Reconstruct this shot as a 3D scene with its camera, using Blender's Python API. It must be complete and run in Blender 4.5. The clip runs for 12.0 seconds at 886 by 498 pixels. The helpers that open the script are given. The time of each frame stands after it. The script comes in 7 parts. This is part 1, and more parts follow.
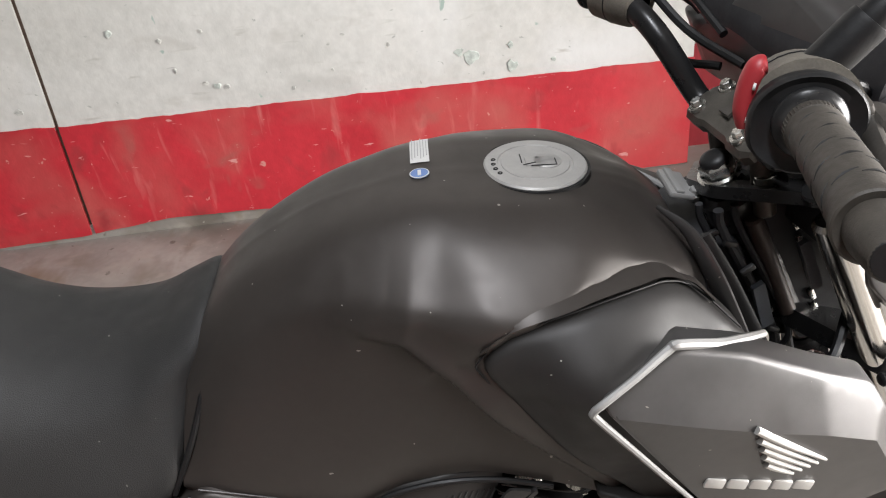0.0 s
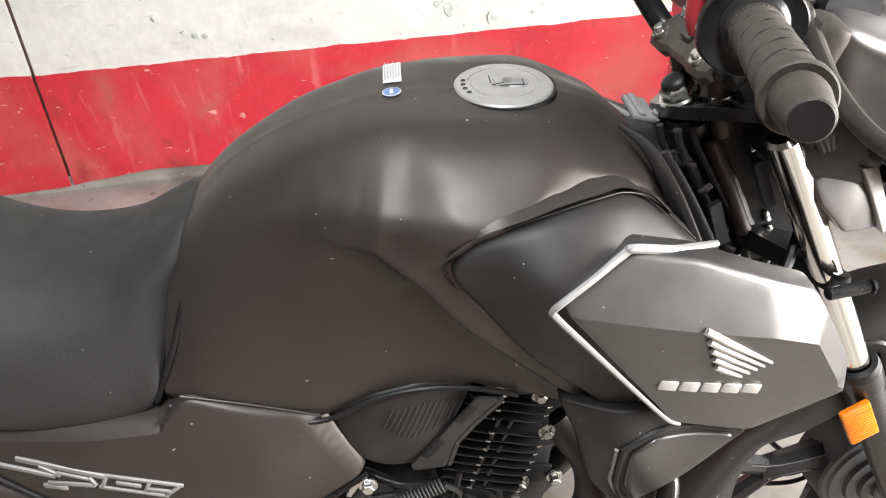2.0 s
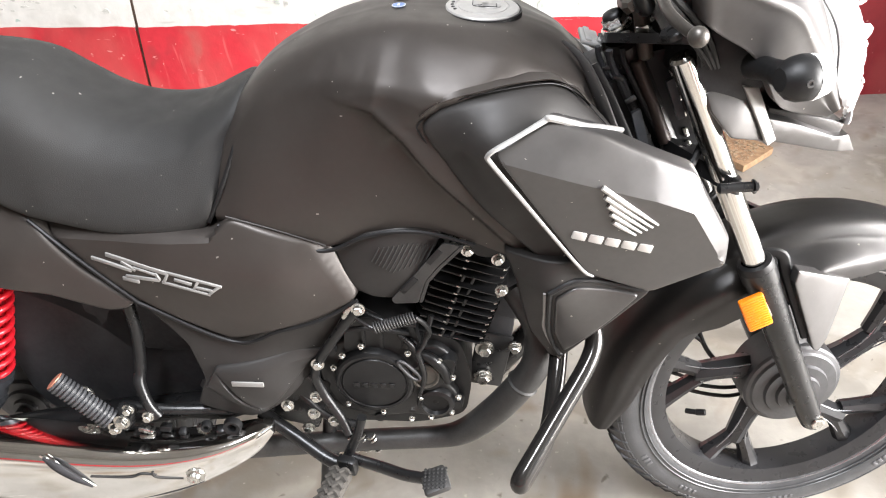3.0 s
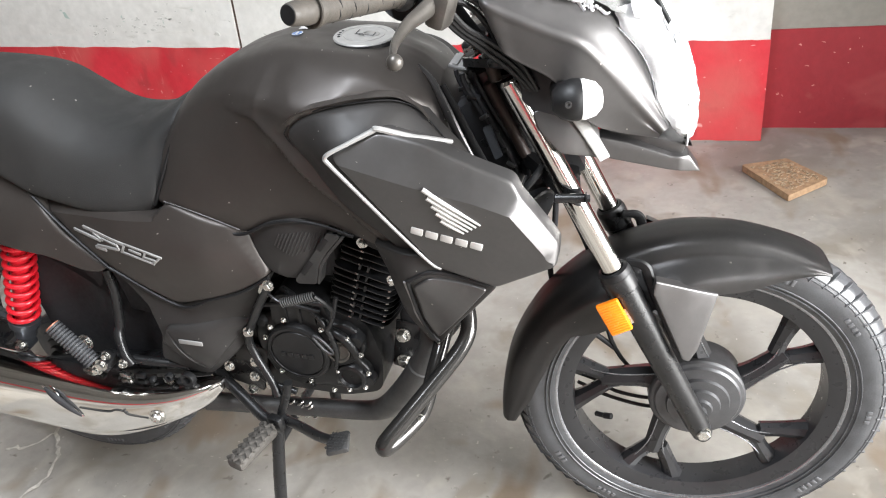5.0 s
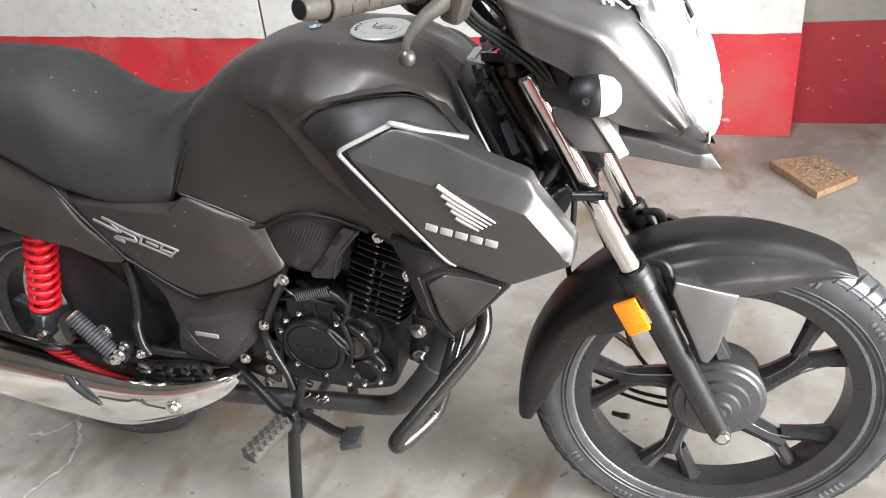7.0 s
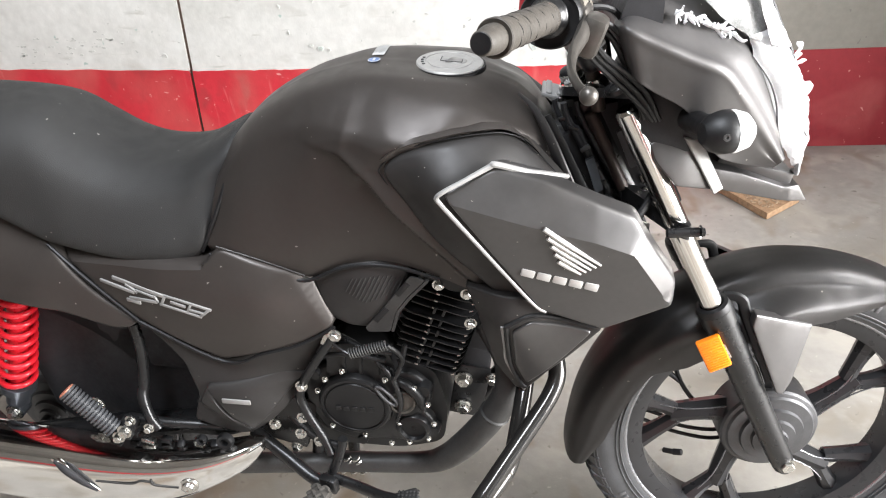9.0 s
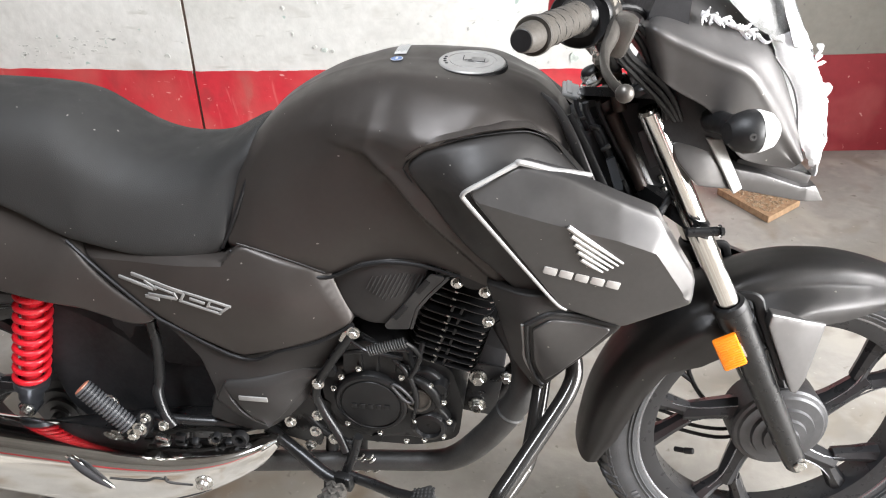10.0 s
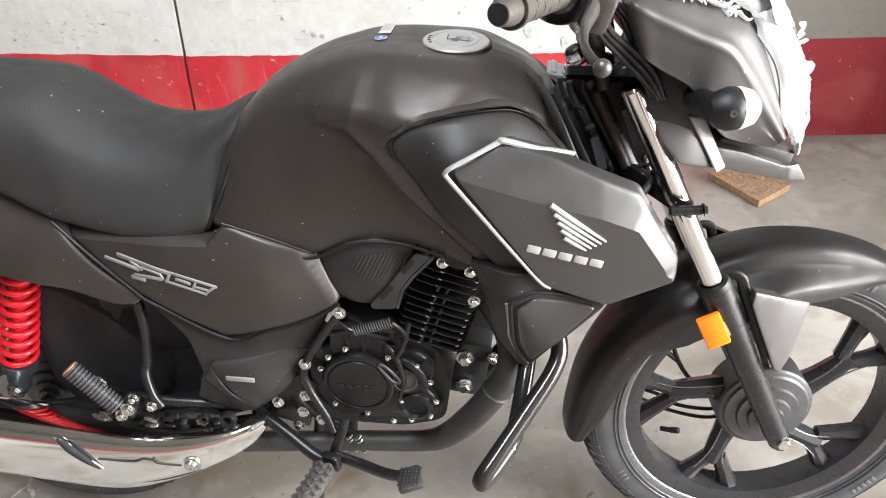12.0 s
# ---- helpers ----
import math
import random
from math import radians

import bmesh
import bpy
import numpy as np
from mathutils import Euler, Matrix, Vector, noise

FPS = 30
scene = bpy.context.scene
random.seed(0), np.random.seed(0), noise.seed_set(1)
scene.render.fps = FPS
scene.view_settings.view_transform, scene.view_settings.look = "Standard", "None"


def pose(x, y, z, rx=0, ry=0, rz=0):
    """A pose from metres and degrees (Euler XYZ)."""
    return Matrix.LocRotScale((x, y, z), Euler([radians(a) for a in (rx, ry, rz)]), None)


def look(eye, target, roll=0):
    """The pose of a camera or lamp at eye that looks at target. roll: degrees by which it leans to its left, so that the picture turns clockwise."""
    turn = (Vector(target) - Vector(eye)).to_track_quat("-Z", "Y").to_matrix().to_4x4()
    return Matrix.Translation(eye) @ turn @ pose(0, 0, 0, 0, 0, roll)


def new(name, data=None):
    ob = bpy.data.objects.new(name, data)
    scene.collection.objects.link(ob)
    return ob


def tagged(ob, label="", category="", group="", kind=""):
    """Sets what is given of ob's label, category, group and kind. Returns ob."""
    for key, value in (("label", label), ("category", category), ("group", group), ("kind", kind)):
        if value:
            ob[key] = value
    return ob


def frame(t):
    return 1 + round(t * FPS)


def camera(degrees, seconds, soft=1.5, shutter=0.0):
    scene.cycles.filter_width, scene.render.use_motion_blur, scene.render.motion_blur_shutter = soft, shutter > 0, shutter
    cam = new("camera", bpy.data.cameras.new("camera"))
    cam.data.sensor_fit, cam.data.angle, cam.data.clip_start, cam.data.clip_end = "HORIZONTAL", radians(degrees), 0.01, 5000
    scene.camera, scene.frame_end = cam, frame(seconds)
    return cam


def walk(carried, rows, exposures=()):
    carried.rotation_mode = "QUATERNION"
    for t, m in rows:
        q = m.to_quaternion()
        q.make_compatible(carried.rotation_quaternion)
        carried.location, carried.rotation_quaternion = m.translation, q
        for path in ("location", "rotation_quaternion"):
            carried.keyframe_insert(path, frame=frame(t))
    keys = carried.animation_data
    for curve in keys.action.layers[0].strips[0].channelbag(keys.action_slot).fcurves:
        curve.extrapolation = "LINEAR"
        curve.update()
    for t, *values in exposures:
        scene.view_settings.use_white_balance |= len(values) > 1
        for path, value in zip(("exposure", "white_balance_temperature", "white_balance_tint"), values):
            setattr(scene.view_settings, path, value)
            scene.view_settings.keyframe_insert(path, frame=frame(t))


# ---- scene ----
cam = camera(60.0, 12.0, soft=1.1)
PATH = [
    (0, (0.08, -0.581, 1.272), (0.046, 1.068, 0.141), -7.9),
    (0.5, (0.073, -0.553, 1.253), (0.081, 1.067, 0.079), -8.7),
    (1, (0.058, -0.549, 1.253), (0.1, 1.049, 0.051), -8.0),
    (1.5, (0.07, -0.572, 1.247), (0.122, 1.018, 0.034), -7.0),
    (2, (0.085, -0.631, 1.251), (0.086, 0.965, 0.046), -6.9),
    (2.5, (0.114, -0.788, 1.251), (0.021, 0.824, 0.072), -6.5),
    (3, (0.179, -0.918, 1.257), (0.016, 0.695, 0.085), -4.6),
    (3.5, (0.266, -0.972, 1.274), (0.09, 0.661, 0.133), -3.4),
    (3.7, (0.332, -0.971, 1.277), (0.125, 0.66, 0.137), -3.7),
    (5.3, (0.607, -1.004, 1.273), (-0.012, 0.565, 0.198), -9.3),
    (5.5, (0.606, -1.002, 1.271), (-0.016, 0.569, 0.201), -9.3),
    (6, (0.609, -1.0, 1.27), (-0.017, 0.57, 0.202), -9.2),
    (6.5, (0.612, -1.002, 1.268), (-0.02, 0.564, 0.196), -9.5),
    (6.7, (0.61, -0.994, 1.274), (-0.027, 0.556, 0.183), -9.6),
    (8.3, (0.472, -0.972, 1.263), (-0.135, 0.575, 0.15), -7.4),
    (8.5, (0.416, -0.973, 1.271), (-0.114, 0.613, 0.173), -7.1),
    (9, (0.316, -0.972, 1.286), (-0.013, 0.683, 0.211), -5.9),
    (9.5, (0.279, -0.981, 1.288), (-0.011, 0.681, 0.214), -5.2),
    (10, (0.277, -0.988, 1.286), (-0.028, 0.676, 0.218), -5.1),
    (10.5, (0.285, -0.992, 1.287), (-0.029, 0.677, 0.23), -5.4),
    (11, (0.289, -0.994, 1.277), (-0.024, 0.668, 0.211), -5.6),
    (11.5, (0.292, -0.998, 1.281), (-0.012, 0.655, 0.197), -5.5),
    (12, (0.293, -0.995, 1.276), (-0.002, 0.653, 0.183), -5.1),
]
walk(cam, [(t, look(eye, target, roll)) for t, eye, target, roll in PATH],
     [(0.0, -0.52, 6600, 11), (1.2, -0.32, 6600, 10), (2.0, 0.05, 6600, 10), (2.5, 0.22, 6650, 11), (3.0, 0.42, 6550, 11), (3.5, 0.20, 6450, 10), (5.3, 0.0, 6350, 9), (6.7, 0.0, 6350, 9), (8.5, 0.14, 6400, 10), (9.5, 0.02, 6400, 10), (12.0, 0.06, 6450, 10)])

# ---- light ----
world = bpy.data.worlds.new("world")
scene.world = world
world.use_nodes = True
wt = world.node_tree
sky = wt.nodes.new("ShaderNodeTexSky")
sky.sky_type = "NISHITA"
sky.sun_disc = False
sky.sun_elevation, sky.sun_rotation = radians(48), radians(70)
wt.links.new(sky.outputs[0], wt.nodes["Background"].inputs[0])
wt.nodes["Background"].inputs[1].default_value = 0.12
sun = new("sun", bpy.data.lights.new("sun", "SUN"))
sun.data.energy, sun.data.angle, sun.data.color = 3.0, radians(0.5), (1.0, 0.95, 0.88)
sun.matrix_world = look((7.6, 0.5, 6.5), (5.0, 0.2, 0))


def opening_light(name, eye, target, w, h, watts, colour):
    """Sky light in a doorway or window."""
    ob = new(name, bpy.data.lights.new(name, "AREA"))
    ob.data.shape, ob.data.size, ob.data.size_y, ob.data.energy, ob.data.color = "RECTANGLE", w, h, watts, colour
    ob.matrix_world = look(eye, target)
    return ob


opening_light("doorway_light", (4.24, -0.65, 1.30), (0, -0.20, 0.45), 3.0, 2.5, 950, (1.0, 0.985, 0.97))
opening_light("skylight", (0.02, -0.90, 3.02), (0.02, -0.90, 0), 0.36, 1.4, 96, (0.90, 0.94, 1.0))
scene.view_settings.exposure = 0.0


# ---- materials ----
def node_material(name, colour, rough=0.5, metal=0.0, vary=0.12, scale=18.0, bump=0.0, bump_scale=300.0, spots=None, coat=0.0, spec=0.5):
    """Base colour with two scales of variation, fine relief, and small flecks of dust where spots is given."""
    m = bpy.data.materials.new(name)
    m.use_nodes = True
    t = m.node_tree
    b = t.nodes["Principled BSDF"]
    co = t.nodes.new("ShaderNodeTexCoord")

    def noise_node(sc, detail=4.0):
        n = t.nodes.new("ShaderNodeTexNoise")
        n.inputs["Scale"].default_value, n.inputs["Detail"].default_value = sc, detail
        t.links.new(co.outputs["Object"], n.inputs["Vector"])
        return n

    def mix(kind, fac, a, c):
        x = t.nodes.new("ShaderNodeMix")
        x.data_type, x.blend_type = "RGBA", kind
        for sock, v in ((x.inputs[0], fac), (x.inputs[6], a), (x.inputs[7], c)):
            if isinstance(v, (int, float)):
                sock.default_value = v
            elif isinstance(v, tuple):
                sock.default_value = (*v[:3], 1)
            else:
                t.links.new(v, sock)
        return x.outputs[2]

    def ramp(src, a, c, va=(0, 0, 0), vc=(1, 1, 1)):
        r = t.nodes.new("ShaderNodeValToRGB")
        r.color_ramp.elements[0].position, r.color_ramp.elements[1].position = a, c
        r.color_ramp.elements[0].color, r.color_ramp.elements[1].color = (*va, 1), (*vc, 1)
        t.links.new(src, r.inputs[0])
        return r.outputs[0]

    lo, hi = tuple(v * (1 - vary) for v in colour), tuple(min(1, v * (1 + vary)) for v in colour)
    big = ramp(noise_node(scale).outputs[0], 0.3, 0.7, lo, hi)
    fine = ramp(noise_node(scale * 14).outputs[0], 0.3, 0.7, (1 - vary * 0.5,) * 3, (1 + vary * 0.5,) * 3)
    base = mix("MULTIPLY", 1.0, big, fine)
    if spots:
        dust = ramp(noise_node(spots, 0.0).outputs[0], 0.872, 0.88)
        base = mix("MIX", dust, base, (0.33, 0.31, 0.28))
    t.links.new(base, b.inputs["Base Color"])
    rr = t.nodes.new("ShaderNodeMapRange")
    t.links.new(noise_node(scale * 3).outputs[0], rr.inputs[0])
    rr.inputs[1].default_value, rr.inputs[2].default_value = 0.3, 0.7
    rr.inputs[3].default_value, rr.inputs[4].default_value = max(0.02, rough * 0.85), min(1, rough * 1.15)
    t.links.new(rr.outputs[0], b.inputs["Roughness"])
    b.inputs["Metallic"].default_value = metal
    b.inputs["Specular IOR Level"].default_value = spec
    b.inputs["Coat Weight"].default_value = coat
    if bump:
        bn = t.nodes.new("ShaderNodeBump")
        bn.inputs["Strength"].default_value, bn.inputs["Distance"].default_value = bump, 0.001
        t.links.new(noise_node(bump_scale, 3.0).outputs[0], bn.inputs["Height"])
        t.links.new(bn.outputs[0], b.inputs["Normal"])
    return m


TANK = node_material("matte_tank_paint", (0.049, 0.0425, 0.0385), 0.43, 0.4, 0.06, 9, 0.03, 900, spots=190)
# copy of the panel grey for the cowl: weaker highlight put into its colour
GREY_MUTED = node_material("muted_grey_paint", (0.088, 0.084, 0.083), 0.44, 0.55, 0.06, 9, 0.05, 900, spots=190)
GREY = node_material("matte_grey_paint", (0.100, 0.0965, 0.0955), 0.34, 0.7, 0.06, 9, 0.05, 900, spots=190)
DARK = node_material("dark_shroud_plastic", (0.026, 0.0242, 0.0232), 0.50, 0.1, 0.08, 12, 0.05, 700, spots=190, spec=0.35)
TRIM = node_material("satin_silver_trim", (0.28, 0.276, 0.268), 0.52, 0.25, 0.05, 20)
VINYL = node_material("seat_vinyl", (0.0275, 0.0270, 0.0262), 0.60, 0.0, 0.05, 10, 0.5, 1100, spots=170, spec=0.3)
BLACK = node_material("black_plastic", (0.009, 0.009, 0.0095), 0.48, 0.0, 0.2, 25, 0.1, 600, spec=0.35)
SATIN = node_material("satin_black_metal", (0.014, 0.014, 0.0145), 0.30, 0.1, 0.2, 25, 0.08, 500, spec=0.45)
ENGINE = node_material("black_engine_paint", (0.011, 0.011, 0.0115), 0.36, 0.1, 0.25, 30, 0.15, 350, spec=0.4)
PIPE = node_material("heat_black_pipe", (0.035, 0.034, 0.033), 0.5, 0.2, 0.25, 22, 0.1, 300)
CHROME = node_material("chrome", (0.82, 0.81, 0.79), 0.10, 1.0, 0.04, 15)
STEEL = node_material("zinc_steel", (0.62, 0.61, 0.58), 0.28, 1.0, 0.12, 60)
FORK = node_material("polished_fork_tube", (0.72, 0.70, 0.67), 0.13, 1.0, 0.05, 20)
ALLOY = node_material("grey_hub_casting", (0.082, 0.082, 0.085), 0.45, 0.6, 0.12, 40, 0.1, 500)
RIM = node_material("black_rim_paint", (0.030, 0.030, 0.032), 0.30, 0.3, 0.1, 20)
# lighter metal for the rim's edges, their highlight put into the colour
RIM_GLINT = node_material("rim_edge_glint", (0.26, 0.265, 0.28), 0.25, 0.8, 0.1, 20)
RUBBER = node_material("tyre_rubber", (0.055, 0.0565, 0.060), 0.34, 0.0, 0.25, 30, 0.2, 500)
MARK = node_material("tyre_lettering", (0.095, 0.096, 0.10), 0.55, 0.0, 0.1, 30)
CASE = node_material("dusty_switch_plastic", (0.125, 0.112, 0.092), 0.7, 0.0, 0.25, 50, 0.3, 500)
GRIP = node_material("grip_rubber", (0.042, 0.036, 0.029), 0.66, 0.0, 0.15, 60, 0.25, 900)
RED = node_material("red_spring_enamel", (0.58, 0.012, 0.022), 0.30, 0.0, 0.08, 40)
REDSW = node_material("red_switch_plastic", (0.33, 0.024, 0.03), 0.45, 0.0, 0.08, 40)
ORANGE = node_material("amber_reflector", (0.90, 0.24, 0.01), 0.25, 0.0, 0.1, 60, 0.5, 420)
FILM = node_material("white_plastic_film", (0.78, 0.78, 0.785), 0.22, 0.0, 0.10, 30, 0.8, 120)
SMOKE = node_material("wrapped_screen_film", (0.34, 0.34, 0.33), 0.18, 0.0, 0.35, 34, 0.9, 70)
CLAMP = node_material("brown_black_casting", (0.085, 0.077, 0.066), 0.45, 0.4, 0.2, 40, 0.2, 400)
DUSTY = node_material("dusty_peg_rubber", (0.062, 0.056, 0.049), 0.75, 0.0, 0.25, 60, 0.3, 500)
LOOM = node_material("dull_black_tape", (0.022, 0.022, 0.024), 0.6, 0.0, 0.2, 40, spec=0.3)
LEVER = node_material("brown_grey_lever", (0.085, 0.078, 0.070), 0.40, 0.6, 0.15, 40, 0.1, 400)
PATCH = node_material("greenish_plaster_patch", (0.52, 0.56, 0.52), 0.9, 0.0, 0.25, 60, 0.4, 200)
SCUFF = node_material("grey_wall_scuff", (0.50, 0.50, 0.47), 0.9, 0.0, 0.3, 60, 0.4, 200)
CRACK = node_material("pale_crack_filling", (0.50, 0.47, 0.42), 0.9, 0.0, 0.3, 60, 0.5, 200)
LENS = node_material("clear_lens_white", (0.78, 0.78, 0.76), 0.15, 0.0, 0.06, 30, 0.3, 120)
BADGE = node_material("satin_badge_metal", (0.55, 0.54, 0.52), 0.38, 0.4, 0.05, 30)
PAPER = node_material("white_label", (0.56, 0.555, 0.54), 0.5, 0.0, 0.04, 40)
INK = node_material("grey_print", (0.34, 0.34, 0.33), 0.6, 0.0, 0.05, 40)
BLUE = node_material("blue_sticker", (0.11, 0.19, 0.40), 0.4, 0.0, 0.05, 40)
CAP = node_material("brushed_cap_alloy", (0.37, 0.36, 0.345), 0.48, 0.3, 0.06, 60, 0.1, 700)
COPPER = node_material("worn_rubber_tip", (0.45, 0.20, 0.13), 0.5, 0.3, 0.1, 60)
BOARD = node_material("chipped_board", (0.33, 0.21, 0.12), 0.8, 0.0, 0.25, 60, 0.6, 250)
BOARDTOP = node_material("chipped_board_face", (0.33, 0.24, 0.155), 0.85, 0.0, 0.4, 90, 0.8, 180)


def wall_material(name, low, high, rough, chips):
    """Lime-washed plaster: patchy coats, chips that show what lies below, scuffs, hand-trowelled relief."""
    m = bpy.data.materials.new(name)
    m.use_nodes = True
    t = m.node_tree
    b = t.nodes["Principled BSDF"]
    co = t.nodes.new("ShaderNodeTexCoord")

    def nz(sc, det=6.0, stretch=(1, 1, 1), dist=0.0):
        mp = t.nodes.new("ShaderNodeMapping")
        mp.inputs["Scale"].default_value = stretch
        t.links.new(co.outputs["Object"], mp.inputs[0])
        n = t.nodes.new("ShaderNodeTexNoise")
        n.inputs["Scale"].default_value, n.inputs["Detail"].default_value = sc, det
        n.inputs["Distortion"].default_value = dist
        t.links.new(mp.outputs[0], n.inputs["Vector"])
        return n.outputs[0]

    def ramp(src, stops):
        r = t.nodes.new("ShaderNodeValToRGB")
        e = r.color_ramp.elements
        e[0].position, e[0].color = stops[0][0], (*stops[0][1], 1)
        e[1].position, e[1].color = stops[-1][0], (*stops[-1][1], 1)
        for p, c in stops[1:-1]:
            x = e.new(p)
            x.color = (*c, 1)
        t.links.new(src, r.inputs[0])
        return r.outputs[0]

    def mix(fac, a, c, kind="MIX"):
        x = t.nodes.new("ShaderNodeMix")
        x.data_type, x.blend_type = "RGBA", kind
        if isinstance(fac, float):
            x.inputs[0].default_value = fac
        else:
            t.links.new(fac, x.inputs[0])
        for sock, v in ((x.inputs[6], a), (x.inputs[7], c)):
            if isinstance(v, tuple):
                sock.default_value = (*v, 1)
            else:
                t.links.new(v, sock)
        return x.outputs[2]

    col = ramp(nz(2.2), [(0.3, low), (0.7, high)])
    col = mix(1.0, col, ramp(nz(40.0), [(0.3, (0.93,) * 3), (0.7, (1.05,) * 3)]), "MULTIPLY")
    for sc, lo, hi, tone, stretch in chips:
        col = mix(ramp(nz(sc, 3.0, stretch, 0.4), [(lo, (0, 0, 0)), (hi, (1, 1, 1))]), col, tone)
    t.links.new(col, b.inputs["Base Color"])
    b.inputs["Roughness"].default_value = rough
    bn = t.nodes.new("ShaderNodeBump")
    bn.inputs["Strength"].default_value, bn.inputs["Distance"].default_value = 0.5, 0.006
    t.links.new(nz(14.0, 8.0), bn.inputs["Height"])
    t.links.new(bn.outputs[0], b.inputs["Normal"])
    return m


WHITEWASH = wall_material("whitewashed_plaster", (0.56, 0.552, 0.52), (0.69, 0.682, 0.655), 0.85, [
    (5.0, 0.62, 0.80, (0.50, 0.485, 0.45), (1, 1, 2.5)), (2.6, 0.56, 0.72, (0.73, 0.73, 0.72), (1, 1, 1)), (6.0, 0.58, 0.76, (0.52, 0.51, 0.485), (0.5, 1, 1.2)), (22.0, 0.66, 0.76, (0.49, 0.48, 0.445), (0.35, 1, 1.6)), (34.0, 0.70, 0.74, (0.42, 0.43, 0.40), (1, 1, 1)),
    (13.0, 0.705, 0.73, (0.36, 0.45, 0.41), (1, 1, 1)), (8.0, 0.72, 0.76, (0.50, 0.50, 0.46), (0.35, 1, 2.2)), (16.0, 0.75, 0.77, (0.26, 0.25, 0.24), (0.5, 1, 2.0))])
REDWASH = wall_material("red_painted_plaster", (0.42, 0.018, 0.028), (0.62, 0.034, 0.050), 0.55, [
    (3.2, 0.46, 0.70, (0.50, 0.095, 0.085), (1, 1, 1)), (18.0, 0.62, 0.80, (0.60, 0.15, 0.14), (1.6, 1, 0.25)), (9.0, 0.60, 0.76, (0.35, 0.035, 0.040), (1, 1, 0.7)),
    (46.0, 0.70, 0.76, (0.60, 0.25, 0.22), (1, 1, 1)), (6.0, 0.64, 0.78, (0.38, 0.10, 0.085), (1, 1, 1)), (26.0, 0.68, 0.72, (0.66, 0.30, 0.28), (0.5, 1, 1.5))])
# recess copies of the white and red: yellower, darkened to hold the recess's shade
SHADED_WHITE = wall_material("shaded_yellow_whitewash", (0.215, 0.203, 0.177), (0.265, 0.252, 0.222), 0.85, [
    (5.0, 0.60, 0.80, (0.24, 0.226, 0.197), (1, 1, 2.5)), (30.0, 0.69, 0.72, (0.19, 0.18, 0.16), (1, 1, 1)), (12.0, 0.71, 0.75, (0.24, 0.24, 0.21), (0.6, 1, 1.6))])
SHADED_RED = wall_material("shaded_red_paint", (0.22, 0.012, 0.019), (0.30, 0.020, 0.028), 0.6, [
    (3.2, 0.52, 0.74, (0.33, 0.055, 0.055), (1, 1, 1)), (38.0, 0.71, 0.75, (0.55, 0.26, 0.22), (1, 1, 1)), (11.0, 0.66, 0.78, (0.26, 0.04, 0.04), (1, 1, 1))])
CONCRETE = wall_material("worn_concrete", (0.245, 0.230, 0.207), (0.405, 0.382, 0.349), 0.58, [
    (3.5, 0.52, 0.68, (0.40, 0.37, 0.325), (1, 1, 1)), (1.6, 0.50, 0.64, (0.17, 0.152, 0.128), (1, 1, 1)), (7.0, 0.54, 0.68, (0.24, 0.215, 0.18), (1, 1, 1)), (11.0, 0.58, 0.90, (0.42, 0.39, 0.34), (1, 1, 1)),
    (60.0, 0.69, 0.76, (0.42, 0.39, 0.34), (1, 1, 1)), (35.0, 0.67, 0.75, (0.16, 0.142, 0.12), (1, 1, 1)), (4.0, 0.57, 0.68, (0.21, 0.165, 0.12), (1.3, 0.8, 1))])
BLOCKWORK = wall_material("grey_blockwork", (0.11, 0.105, 0.095), (0.17, 0.16, 0.145), 0.9, [(5.0, 0.6, 0.75, (0.20, 0.19, 0.17), (1, 1, 1))])
GAP = node_material("dirty_joint", (0.12, 0.08, 0.06), 0.9, 0.0, 0.3, 30)


# ---- building helpers ----
def part(name, bm, material, parent=None, label="", sharp=40, front=False):
    """Links a bmesh as one mesh object under a thing or part."""
    if front:
        bm.transform(STEER)
    bmesh.ops.recalc_face_normals(bm, faces=bm.faces[:])
    me = bpy.data.meshes.new(name)
    bm.to_mesh(me)
    bm.free()
    me.materials.append(material)
    me.shade_smooth()
    me.set_sharp_from_angle(angle=radians(sharp))
    ob = new(name, me)
    ob.parent = parent
    return tagged(ob, label) if label else ob


def spline(pts, n=8, closed=False):
    """Catmull-Rom curve through pts, n steps a span."""
    p = np.array(pts, float)
    if closed:
        q = np.vstack([p[-1], p, p[0], p[1]])
    else:
        q = np.vstack([2 * p[0] - p[1], p, 2 * p[-1] - p[-2]])
    out = []
    for i in range(1, len(q) - 2):
        a, b, c, d = q[i - 1 : i + 3]
        for s in np.arange(n) / n:
            out.append(0.5 * (2 * b + (c - a) * s + (2 * a - 5 * b + 4 * c - d) * s**2 + (3 * b - a - 3 * c + d) * s**3))
    if not closed:
        out.append(p[-1])
    return np.array(out)


